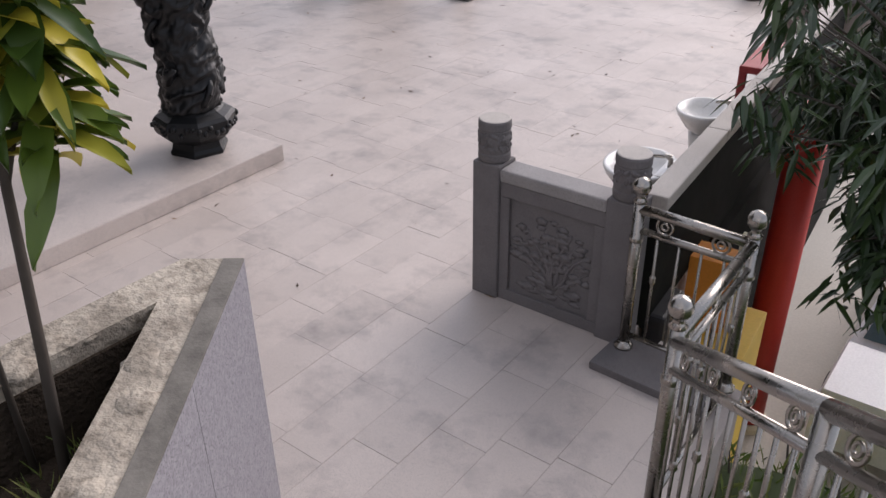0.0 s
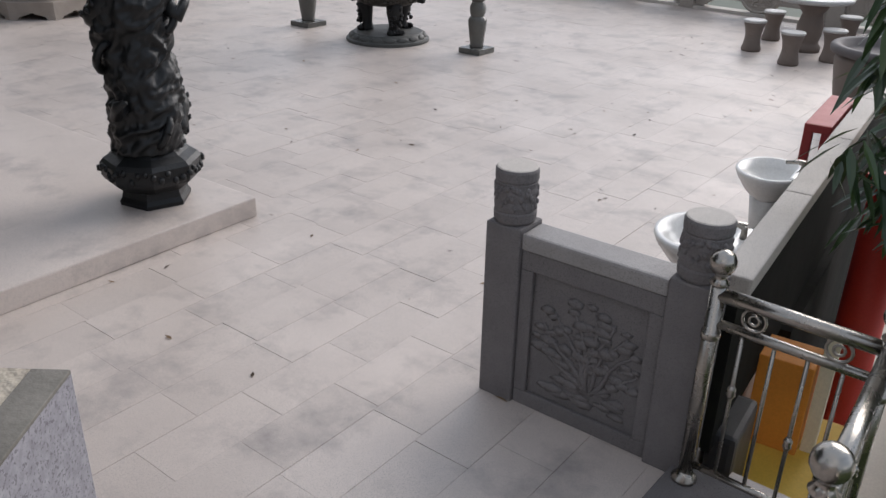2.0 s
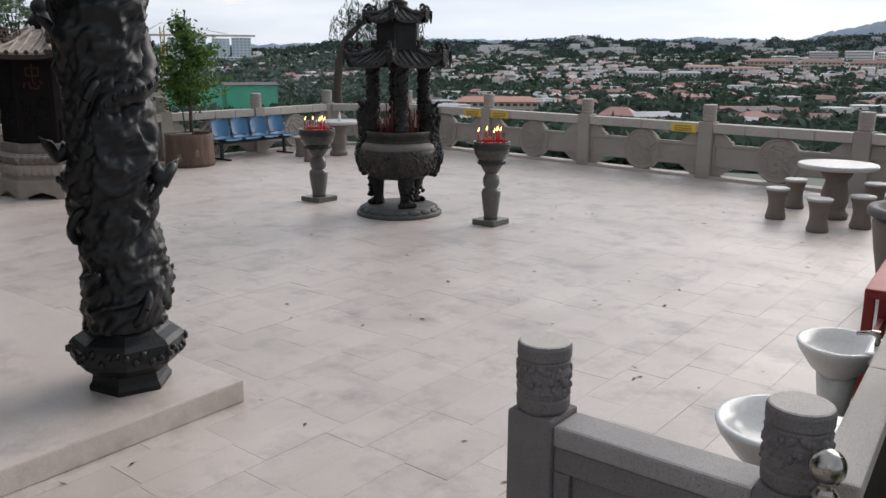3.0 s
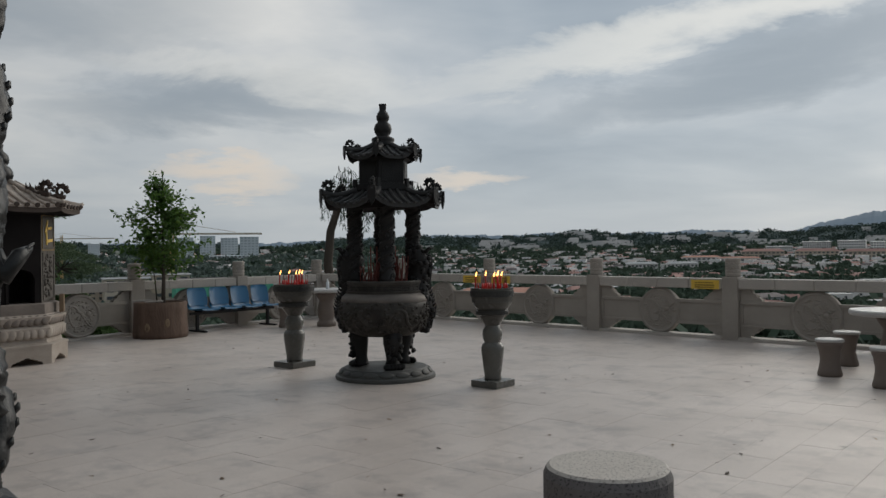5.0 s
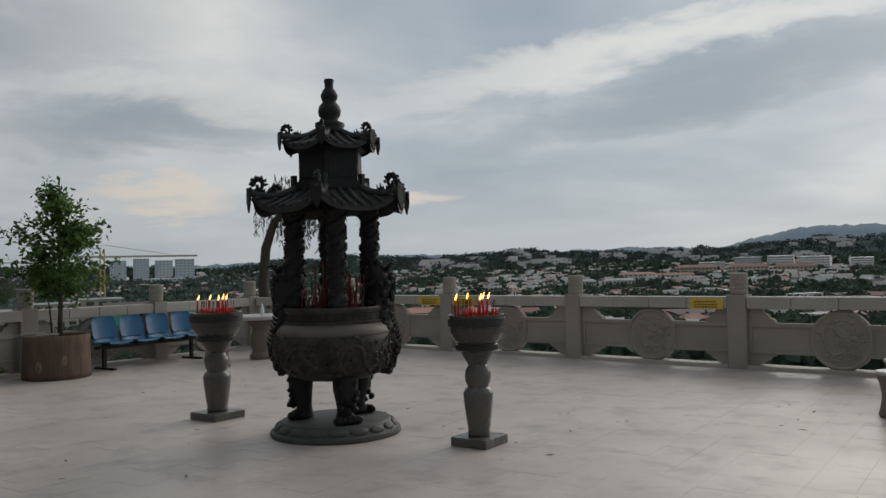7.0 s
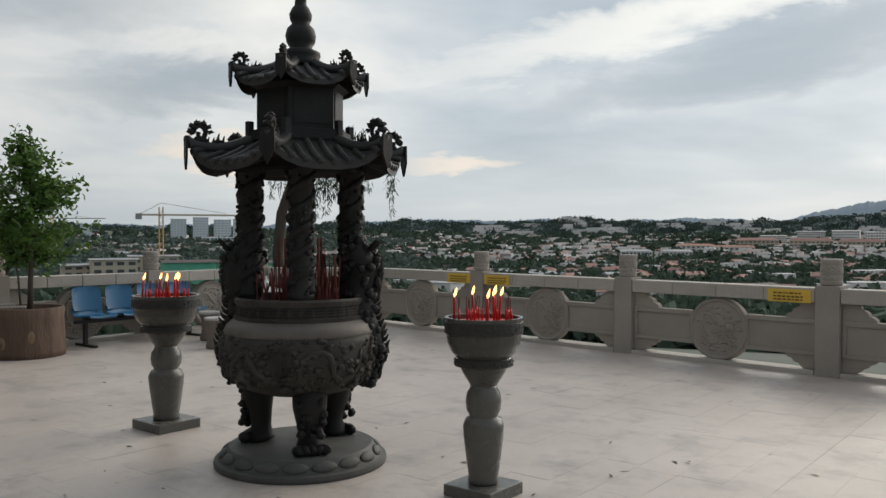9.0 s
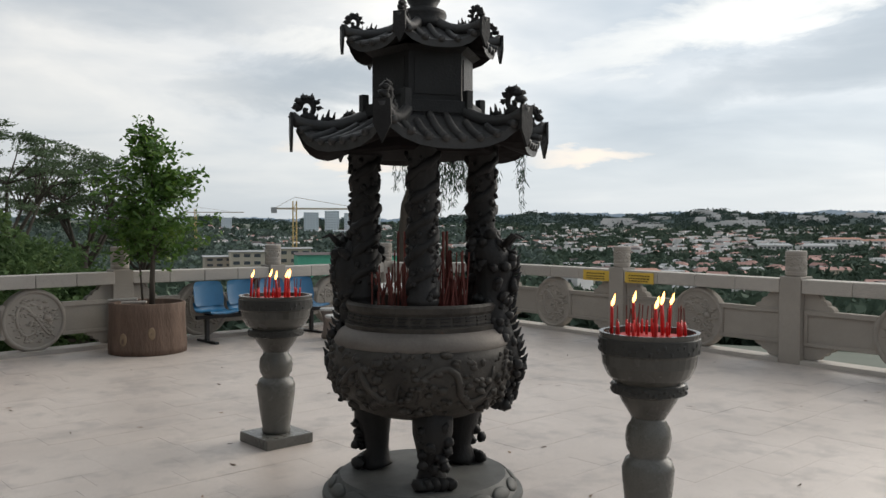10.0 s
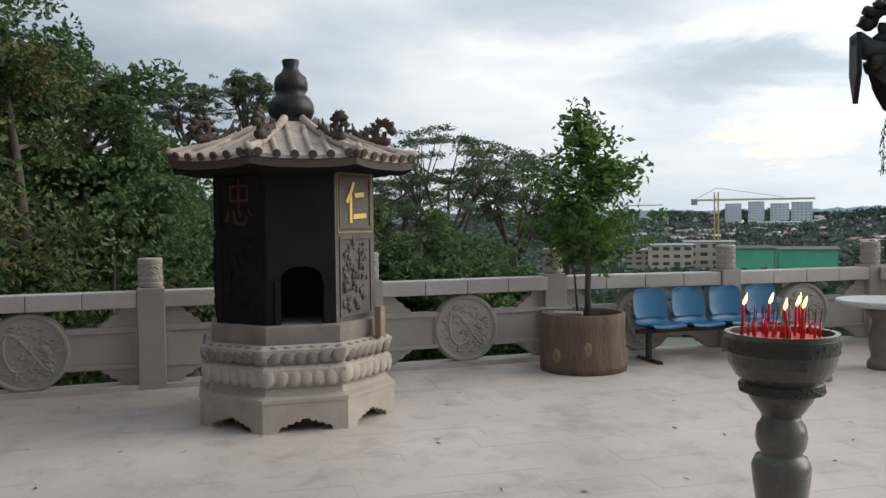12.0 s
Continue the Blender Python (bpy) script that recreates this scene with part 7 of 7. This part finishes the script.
def build_weeping_tree():
    base = Vector((-17.75, 15.35, -1.2))
    t = thing("weeping_tree", Matrix.Translation(base), "bent grey weeping tree beyond the balustrade corner", "tree")
    side = Vector((0.62, 0.78, 0))
    path = [(0, 0), (0.05, 1.4), (-0.05, 2.4), (0.02, 3.2), (0.2, 3.75), (0.55, 4.1), (0.95, 4.3), (1.5, 4.6)]
    part("trunk", tube(bmesh.new(), [side * u + Vector((0, 0, z)) for u, z in path], [0.15, 0.125, 0.11, 0.1, 0.085, 0.065, 0.04, 0.02], 12), BRANCH, t, smooth=True)
    rng = np.random.default_rng(9)
    pts = []
    bm = bmesh.new()
    for i in range(60):
        u, z = rng.uniform(0.1, 1.7), rng.uniform(3.9, 4.9)
        p = side * u + Vector((rng.normal(0, 0.3), rng.normal(0, 0.3), z))
        ln = rng.uniform(0.4, 1.0)
        tube(bm, [side * min(1.4, u * 0.8) + Vector((0, 0, 4.0 + 0.3 * u)), p, p + Vector((rng.normal(0, 0.05), rng.normal(0, 0.05), -ln))], [0.012, 0.007, 0.003], 4)
        for k in range(42):
            pts.append(p + Vector((rng.normal(0, 0.03), rng.normal(0, 0.03), -ln * rng.uniform(0, 1))))
    for i in range(160):
        u = rng.uniform(0.3, 1.4)
        pts.append(side * u + Vector((rng.normal(0, 0.09), rng.normal(0, 0.09), 3.95 + 0.42 * u + abs(rng.normal(0, 0.1)))))
    part("twig_spray", bm, BRANCH, t)
    leaves("crown", pts, 0.13, LEAF_WILLOW, t, 0.16, 0.9, 10)


build_weeping_tree()

# ---- the town in the valley ----
TOWN_EYE = (-3.0, 4.0)


def house(name, w, d, h, roof_h, wall, roof, hip, label, storeys=2, group="town houses"):
    t = thing(name, Matrix.Identity(4), label, "house", group)
    part("wall_body", box(bmesh.new(), -w / 2, w / 2, -d / 2, d / 2, -3, h), wall, t)
    bm = bmesh.new()
    e, ins = 0.5, (w * 0.28 if hip else 0)
    vs = [bm.verts.new(p) for p in ((-w / 2 - e, -d / 2 - e, h), (w / 2 + e, -d / 2 - e, h), (w / 2 + e, d / 2 + e, h), (-w / 2 - e, d / 2 + e, h), (-w / 2 - e + ins, 0, h + roof_h), (w / 2 + e - ins, 0, h + roof_h))]
    for f in ((0, 1, 5, 4), (2, 3, 4, 5), (1, 2, 5), (3, 0, 4), (3, 2, 1, 0)):
        bm.faces.new([vs[i] for i in f])
    part("roof", bm, roof, t)
    n = max(2, int(w / 5.0))
    for s in range(storeys):
        z = 0.9 + s * (h / storeys)
        for k in range(n):
            x = -w / 2 + w * (k + 0.5) / n
            part("window", box(bmesh.new(), x - 0.65, x + 0.65, -d / 2 - 0.08, -d / 2 + 0.04, z, z + 1.25), WINDOW, t)
    return t


def build_town():
    rng = random.Random(5)
    kinds = [house("town_house", 11, 9, 6, 2.6, H_WHITE, R_RED, True, "white two-storey house with a red tiled roof"),
             house("town_house", 9, 8, 3.6, 2.4, H_CREAM, R_DARK, True, "cream bungalow with a dark tiled roof", 1),
             house("town_house", 15, 9, 6.2, 1.6, H_WHITE, R_GREY, False, "long white house with a grey sheet roof"),
             house("town_house", 10, 9, 6.5, 2.6, H_GREY, R_RED, False, "grey two-storey house with a terracotta gable roof"),
             house("town_house", 13, 10, 9.5, 0.6, H_WHITE, R_GREY, True, "white three-storey flat-roofed block", 3),
             house("town_house", 20, 9, 6.0, 2.2, H_CREAM, R_RED, False, "terraced cream houses under one red roof"),
             house("town_house", 26, 10, 6.5, 1.4, H_GREY, R_DARK, False, "row of grey terraced houses")]
    used = set()
    placed, taken = [], set()
    for _ in range(9000):
        r = 235 * (1750 / 235) ** (rng.random() ** 0.85)
        az = rng.uniform(97, 160)
        if (az > 137 and r < 620) or (az > 146 and r < 900):
            continue
        x, y = at_view(TOWN_EYE, az, r)
        size = 17 + r * 0.004
        cell = (int(x // size), int(y // size))
        if cell in taken or noise.noise(Vector((x, y, 3)) / 110.0) > 0.06:
            continue
        taken.add(cell)
        placed.append((r, x, y))
    placed.sort()
    far_v, far_f, far_m = [], [], []
    for n, (r, x, y) in enumerate(placed):
        k = rng.choice((0, 0, 1, 1, 2, 2, 3, 4, 5, 6))
        a = math.atan2(y - TOWN_EYE[1], x - TOWN_EYE[0]) - math.pi / 2 + rng.choice((-0.6, -0.2, 0.2, 0.5, 0.9))
        q = rng.uniform(0.74, 0.95)
        m = Matrix.Translation((x, y, ground_z(x, y))) @ Matrix.Rotation(a, 4, "Z") @ Matrix.Diagonal((q, q, q * 0.95, 1))
        if n >= 300:
            w, d, h, top = rng.choice(((5.5, 4.5, 6, 2.4), (8, 4.5, 6, 1.4), (6.5, 5, 9, 0.4)))
            b = len(far_v)
            far_v += [tuple(m @ Vector(p)) for p in ((-w, -d, -3), (w, -d, -3), (w, d, -3), (-w, d, -3), (-w, -d, h), (w, -d, h), (w, d, h), (-w, d, h), (-w, 0, h + top), (w, 0, h + top))]
            far_f += [tuple(b + i for i in f) for f in ((0, 1, 5, 4), (1, 2, 6, 5), (2, 3, 7, 6), (3, 0, 4, 7), (5, 6, 9), (7, 4, 8), (4, 5, 9, 8), (6, 7, 8, 9))]
            far_m += [0] * 6 + [rng.choice((1, 1, 2, 3))] * 2
        elif k in used:
            copy_thing(kinds[k], m)
        else:
            kinds[k].matrix_basis = m
            used.add(k)
    ob = raw("far_houses", far_v, far_f, H_WHITE)
    for extra in (R_RED, R_GREY, R_DARK):
        ob.data.materials.append(extra)
    ob.data.polygons.foreach_set("material_index", far_m)
    tagged(ob, "small white houses with red roofs far across the valley", "houses", kind="stuff")
    return placed


PLACED = build_town()


def block(name, az, r, w, d, h, z_up, wall, roof, roof_h, label, storeys, cols, turn=0.0, category="building", glass=WINDOW):
    """One larger building, its windows floor by floor."""
    x, y = at_view(TOWN_EYE, az, r)
    m = Matrix.Translation((x, y, ground_z(x, y) + z_up)) @ Matrix.Rotation(radians(az - 90 + turn), 4, "Z")
    t = thing(name, m, label, category)
    part("wall_body", box(bmesh.new(), -w / 2, w / 2, -d / 2, d / 2, -6, h), wall, t)
    bm = bmesh.new()
    e = 0.8
    ins = 0.12 * w if roof_h > 1 else 0
    vs = [bm.verts.new(p) for p in ((-w / 2 - e, -d / 2 - e, h), (w / 2 + e, -d / 2 - e, h), (w / 2 + e, d / 2 + e, h), (-w / 2 - e, d / 2 + e, h), (-w / 2 - e + ins, 0, h + roof_h), (w / 2 + e - ins, 0, h + roof_h))]
    for f in ((0, 1, 5, 4), (2, 3, 4, 5), (1, 2, 5), (3, 0, 4), (3, 2, 1, 0)):
        bm.faces.new([vs[i] for i in f])
    part("roof", bm, roof, t)
    for s in range(storeys):
        for k in range(cols):
            cx, cz = -w / 2 + w * (k + 0.5) / cols, h * (s + 0.5) / storeys
            part("window", box(bmesh.new(), cx - w / cols * 0.3, cx + w / cols * 0.3, -d / 2 - 0.15, -d / 2 + 0.05, cz - h / storeys * 0.22, cz + h / storeys * 0.22), glass, t)
    return t


block("school", 130.8, 285, 27, 10, 6.0, 1.2, H_CREAM, R_ORANGE, 1.6, "long cream school building with an orange roof", 3, 12, 4)
for k, (az_, r_, w_, h_) in enumerate(((106.4, 1380, 44, 15), (108.4, 1400, 38, 16), (110.4, 1410, 40, 13), (112.6, 1350, 36, 10), (103.8, 1350, 30, 13), (101.6, 1300, 30, 12))):
    block("white_apartment_block", az_, r_, w_, 18, h_, 3, H_WHITE, R_GREY, 1.0, "long white apartment block on the hillside", 4, 12, (k - 2) * 5)
for k, (az_, r_) in enumerate(((107.6, 1160), (110.4, 1180), (113.6, 1150))):
    block("townhouse_row", az_, r_, 52, 13, 12, 0, H_CREAM, R_RED, 3.5, "row of townhouses with red gable roofs", 3, 10, 3)
for k, (az_, r_) in enumerate(((118.6, 860), (121.2, 850), (115.0, 1000), (117.4, 1020))):
    block("terrace_row", az_, r_, 30 if k < 2 else 44, 12, 8, 0, H_WHITE, R_GREY if k < 2 else R_ORANGE, 2.0, "stepped row of pale terraced houses", 2, 8, 6)
for k, (az_, w_, h_) in enumerate(((147.9, 32, 50), (149.2, 30, 47), (150.6, 27, 49), (152.0, 28, 45), (157.6, 20, 34), (160.5, 22, 32))):
    block("tower_block", az_, 1500 + 40 * k, w_, 20, h_ - 2, -7, TOWERBLUE, TOWERBLUE, 0.5, "pale high-rise tower block on the horizon", 10, 5, glass=TOWERGLASS)
block("long_podium", 149.2, 1350, 62, 20, 18, -6, TOWERBLUE, TOWERBLUE, 0.5, "low pale podium building before the towers", 4, 10)
for k, (az_, r_, w_, h_) in enumerate(((151.2, 300, 17, 7.5), (147.6, 310, 18, 7.0))):
    block("netted_building", az_, r_, w_, 12, h_, 5.2, NETGREEN, R_DARK, 0.8, "unfinished building wrapped in green netting", 0, 0, 8)
for k, (az_, r_, w_, h_) in enumerate(((153.4, 330, 17, 9), (155.8, 320, 15, 8), (157.6, 330, 14, 6))):
    block("unfinished_building", az_, r_, w_, 12, h_, 5.5, H_CREAM, R_GREY, 0.5, "unfinished concrete frame building", 3, 4, 6)


def build_crane(az, r, z_top, jib, back, turn):
    x, y = at_view(TOWN_EYE, az, r)
    z0 = ground_z(x, y)
    h = z_top - z0
    t = thing("tower_crane", Matrix.Translation((x, y, z0)) @ Matrix.Rotation(radians(az - 90 + turn), 4, "Z"), "yellow tower crane over a building site", "crane", "tower cranes")
    for sx in (-0.7, 0.7):
        for sy in (-0.7, 0.7):
            part("mast_leg", tube(bmesh.new(), [(sx, sy, 0), (sx, sy, h)], 0.2, 4), CRANE, t)
    for k in range(int(h / 2)):
        s = 1 if k % 2 else -1
        part("mast_brace", tube(bmesh.new(), [(-0.7 * s, -0.7, 2 * k), (0.7 * s, -0.7, 2 * k + 2)], 0.12, 4), CRANE, t)
    part("jib", box(bmesh.new(), -back, jib, -0.4, 0.4, h - 3.2, h - 2.5), H_CREAM, t)
    part("jib_top", tube(bmesh.new(), [(-back * 0.8, 0, h - 2.4), (0, 0, h + 1.6), (jib * 0.7, 0, h - 2.2)], 0.1, 4), H_CREAM, t)
    part("counterweight", box(bmesh.new(), -back, -back + 2.2, -0.8, 0.8, h - 4.6, h - 2.4), H_GREY, t)


build_crane(152.9, 330, 11.5, 34, 9, 4)
build_crane(159.5, 700, 16, 40, 12, -20)


def build_woods(name, r0, r1, count, sizes, keep, mat, label, seed, az0=94, az1=172):
    rng = np.random.default_rng(seed)
    cs, sz, n = [], [], 0
    while n < count:
        r = r0 * (r1 / r0) ** (rng.random() ** 0.8)
        az = rng.uniform(az0, az1)
        x, y = at_view(TOWN_EYE, az, r)
        if noise.noise(Vector((x, y, 3)) / 95.0) < 0.22 and rng.random() > keep:
            continue
        s = float(np.interp(r, (r0, r1), sizes)) * rng.uniform(0.6, 1.25)
        z = ground_z(x, y)
        if r < 200 and z + 1.6 * s > -0.06 * r:
            s = max(0.8, (-0.06 * r - z) / 1.8)
        k = 36
        o = rng.normal(0, 1, (k, 3))
        o /= np.linalg.norm(o, axis=1)[:, None]
        lump = 1 + 0.3 * rng.normal(0, 1, (k, 1))
        cs.append(np.array((x, y, z + s * 0.6)) + o * lump * s * np.array((0.85, 0.85, 0.55)))
        sz.append(np.full(k, s * 0.5))
        n += 1
    c, sz = np.concatenate(cs), np.concatenate(sz)
    m = len(c)
    d = rng.normal(size=(m, 3))
    d /= np.linalg.norm(d, axis=1)[:, None]
    e = np.cross(d, rng.normal(size=(m, 3)))
    e /= np.linalg.norm(e, axis=1)[:, None]
    verts = np.stack([c + d * sz[:, None], c + e * sz[:, None] * 0.7, c - d * sz[:, None], c - e * sz[:, None] * 0.7], 1).reshape(-1, 3)
    idx = np.arange(m) * 4
    ob = raw(name, verts.tolist(), np.stack([idx, idx + 1, idx + 2, idx + 3], 1).tolist(), mat)
    tagged(ob, label, "woods", kind="stuff")


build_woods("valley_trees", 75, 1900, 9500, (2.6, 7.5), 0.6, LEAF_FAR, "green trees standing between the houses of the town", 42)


build_woods("west_wood", 90, 300, 900, (2.4, 4.0), 1.0, LEAF_FAR, "dense dark green wood below the terrace to the west", 43, 140, 178)
build_woods("west_far_wood", 300, 1500, 3200, (3.2, 8.0), 1.0, LEAF_HAZE, "green wood across the western valley, haze painted into its leaves", 44, 136, 180)


def ridge_crest(az, r, rise, swing, bluff, seed):
    low = noise.noise(Vector((az * 0.14, seed, 0))) + 0.8 * noise.noise(Vector((az * 0.42, seed, 4))) + 0.4 * noise.noise(Vector((az * 1.1, seed, 6)))
    k = min(1, max(0, (112.5 - az) / 5.0))
    return r * math.tan(radians(rise + swing * low + bluff * k * k * (3 - 2 * k) - 0.4 * min(1, max(0, (az - 136) / 10.0))))


RIDGE_FOLD = ((0.8, -0.02), (0.88, 0.35), (0.95, 0.8), (1.0, 1.0), (1.15, 0.2))


def build_ridge(name, shape, mat, label):
    """A wooded hill range, its crest rough with tree tops."""
    verts, faces = [], []
    cols = 1400
    r, seed = shape[0], shape[-1]
    for i in range(cols + 1):
        az = 84 + 100 * i / cols
        tops = r * (0.0013 * noise.noise(Vector((az * 2.3, seed, 9))) + 0.0011 * noise.noise(Vector((az * 7.0, seed, 2))) + 0.0006 * noise.noise(Vector((az * 19.0, seed, 5))))
        crest = ridge_crest(az, *shape)
        for f, k in RIDGE_FOLD:
            x, y = at_view(TOWN_EYE, az, r * f)
            verts.append((x, y, crest * k - 14 * (1 - k) + (tops if k == 1.0 else 0.0)))
    for i in range(cols):
        for k in range(4):
            a = i * 5 + k
            faces.append((a, a + 5, a + 6, a + 1))
    tagged(raw(name, verts, faces, mat, smooth=True), label, "hills", kind="structure")


NEAR_RIDGE = (2350, 0.85, 0.42, 0.45, 2.0)
build_ridge("ridge_near", NEAR_RIDGE, RIDGE_NEAR, "dark green wooded ridge behind the town")
build_ridge("ridge_far", (3900, 1.0, 0.2, 1.05, 7.0), RIDGE_FAR, "far hills with blue haze painted into their colour")


def build_hill_cover():
    """Trees all over the near ridge, and pale houses in clusters on its slope."""
    rng = np.random.default_rng(61)
    cs, verts, faces = [], [], []
    for _ in range(5200):
        az, f = rng.uniform(92, 170), rng.uniform(0.8, 1.0)
        k = float(np.interp(f, [q[0] for q in RIDGE_FOLD], [q[1] for q in RIDGE_FOLD]))
        x, y = at_view(TOWN_EYE, az, NEAR_RIDGE[0] * f)
        z = ridge_crest(az, *NEAR_RIDGE) * k - 14 * (1 - k)
        if az < 136 and k < 0.85 and noise.noise(Vector((az * 0.5, f * 14, 2))) > 0.1 and rng.random() < 0.3:
            w, d, h = rng.uniform(7, 20), 6, rng.uniform(5, 12)
            c, s_ = math.cos(radians(az - 90)), math.sin(radians(az - 90))
            b = len(verts)
            for u, v, t in ((-w, -d, -4), (w, -d, -4), (w, d, -4), (-w, d, -4), (-w, -d, h), (w, -d, h), (w, d, h), (-w, d, h)):
                verts.append((x + u * c - v * s_, y + u * s_ + v * c, z + t))
            faces += [tuple(b + i for i in q) for q in ((0, 1, 5, 4), (1, 2, 6, 5), (2, 3, 7, 6), (3, 0, 4, 7), (4, 5, 6, 7))]
        else:
            s = rng.uniform(5, 11)
            o = rng.normal(0, 1, (14, 3))
            o /= np.linalg.norm(o, axis=1)[:, None]
            cs.append(np.array((x, y, z + s * 0.35)) + o * s * np.array((0.9, 0.9, 0.5)))
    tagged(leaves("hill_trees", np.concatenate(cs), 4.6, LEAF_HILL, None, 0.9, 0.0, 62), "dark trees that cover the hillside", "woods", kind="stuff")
    tagged(raw("hill_houses", verts, faces, H_WHITE), "small pale houses high on the hillside", "houses", kind="stuff")


build_hill_cover()


# ---- small things on the floor ----


def build_litter():
    rng = np.random.default_rng(8)
    pts = []
    for _ in range(230):
        pts.append((rng.uniform(-15.5, -2.4), rng.uniform(2.6, 15.5), 0.004))
    pts = [p for p in pts if not (p[0] < -5.0 and p[1] < 4.7) and (p[0] + 9.4) ** 2 + (p[1] - 9.8) ** 2 > 0.6]
    ob = leaves("fallen_leaf_litter", pts, 0.07, LEAF_DRY, None, 0.4, 0.0, 9)
    for v in ob.data.vertices:
        v.co.z = 0.004 + abs(v.co.z - 0.004) * 0.18
    tagged(ob, "small dry leaves scattered over the terrace floor", "leaf litter", kind="stuff")


build_litter()

# ---- floor slabs ----


def clip(poly, p, nrm):
    out = []
    for i in range(len(poly)):
        a, b = poly[i], poly[(i + 1) % len(poly)]
        da, db = (a[0] - p[0]) * nrm[0] + (a[1] - p[1]) * nrm[1], (b[0] - p[0]) * nrm[0] + (b[1] - p[1]) * nrm[1]
        if da >= 0:
            out.append(a)
        if (da >= 0) != (db >= 0):
            k = da / (da - db)
            out.append((a[0] + (b[0] - a[0]) * k, a[1] + (b[1] - a[1]) * k))
    return out


def build_slabs():
    W, L, J, T = 0.305, 0.604, 0.0013, 0.008
    lines = [((EAST0.x - 0.04, EAST0.y), (EAST1.x - 0.04, EAST1.y)), ((0, 16.2), (-16, 16.2)), ((-16.05, 16.2), (-17.45, 14.7)), ((-17.45, 14.7), (-17.1, 12.4)), ((-17.0, 10.1), (-15.2, 0.6))]
    rail = ((-0.7, 2.9), (-0.9, 4.3))
    rng = random.Random(2)
    full = prism(bmesh.new(), [(J / 2, J / 2), (W - J / 2, J / 2), (W - J / 2, L - J / 2), (J / 2, L - J / 2)], -T, 0.0, None, 0.001)
    me = bpy.data.meshes.new("paving_slab")
    full.to_mesh(me)
    full.free()
    me.materials.append(SLAB)
    near, verts, faces = 0, [], []
    jobs = []
    for i in range(-58, 6):
        a0 = -1.0 + W * i
        off = {-3: 2.855, -2: 3.177, -5: 3.287}.get(i, rng.uniform(0, L))
        j0 = int((-2.5 - off) / L) - 1
        for j in range(j0, j0 + 42):
            b0 = off + L * j
            q = [(a0 + J / 2, b0 + J / 2), (a0 + W - J / 2, b0 + J / 2), (a0 + W - J / 2, b0 + L - J / 2), (a0 + J / 2, b0 + L - J / 2)]
            poly = [(a * CA - b * SA, a * SA + b * CA) for a, b in q]
            cx, cy = sum(p[0] for p in poly) / 4, sum(p[1] for p in poly) / 4
            if cy < -2.0:
                continue
            use = [rail if cy < 4.2 else lines[0]] + lines[1:]
            cut = poly
            for p, r in use:
                if len(cut) > 2:
                    cut = clip(cut, p, (-(r[1] - p[1]), r[0] - p[0]))
            if len(cut) < 3:
                continue
            # nothing under the porch or inside the stairs
            loc = Matrix.Rotation(-AXIS - radians(0.8), 3, "Z") @ (Vector((cx, cy, 0)) - PLAT_C)
            if -9.5 < loc.x < -0.4 and -8.5 < loc.y < -0.4:
                continue
            s = Vector((cx, cy, 0)) - STAIR_0
            if s.dot(STAIR_V) > 0.5 and s.dot(STAIR_U) > -0.1:
                continue
            jobs.append((math.hypot(cx + 2.2, cy - 3.4) + 0.35 * math.hypot(cx + 4, cy - 5), cut, cut == poly, (a0, b0)))
    jobs.sort(key=lambda k: k[0])
    for n, (_, poly, whole, (a0, b0)) in enumerate(jobs):
        if n < 300:
            if whole:
                ob = new("paving_slab", me)
                ob.parent = FLOOR
                ob.matrix_basis = Matrix.Rotation(AXIS, 4, "Z") @ Matrix.Translation((a0, b0, rng.uniform(-0.0012, 0.0008)))
            else:
                part("paving_slab", prism(bmesh.new(), poly, -T, 0.0), SLAB, FLOOR)
        else:
            k, b = len(poly), len(verts)
            dz = rng.uniform(-0.001, 0.0006)
            verts += [(x, y, -T) for x, y in poly] + [(x, y, dz) for x, y in poly]
            faces += [tuple(b + k + i for i in range(k))] + [(b + i, b + (i + 1) % k, b + k + (i + 1) % k, b + k + i) for i in range(k)]
    tagged(raw("paving_slabs_far", verts, faces, SLAB, FLOOR), kind="stuff")


build_slabs()
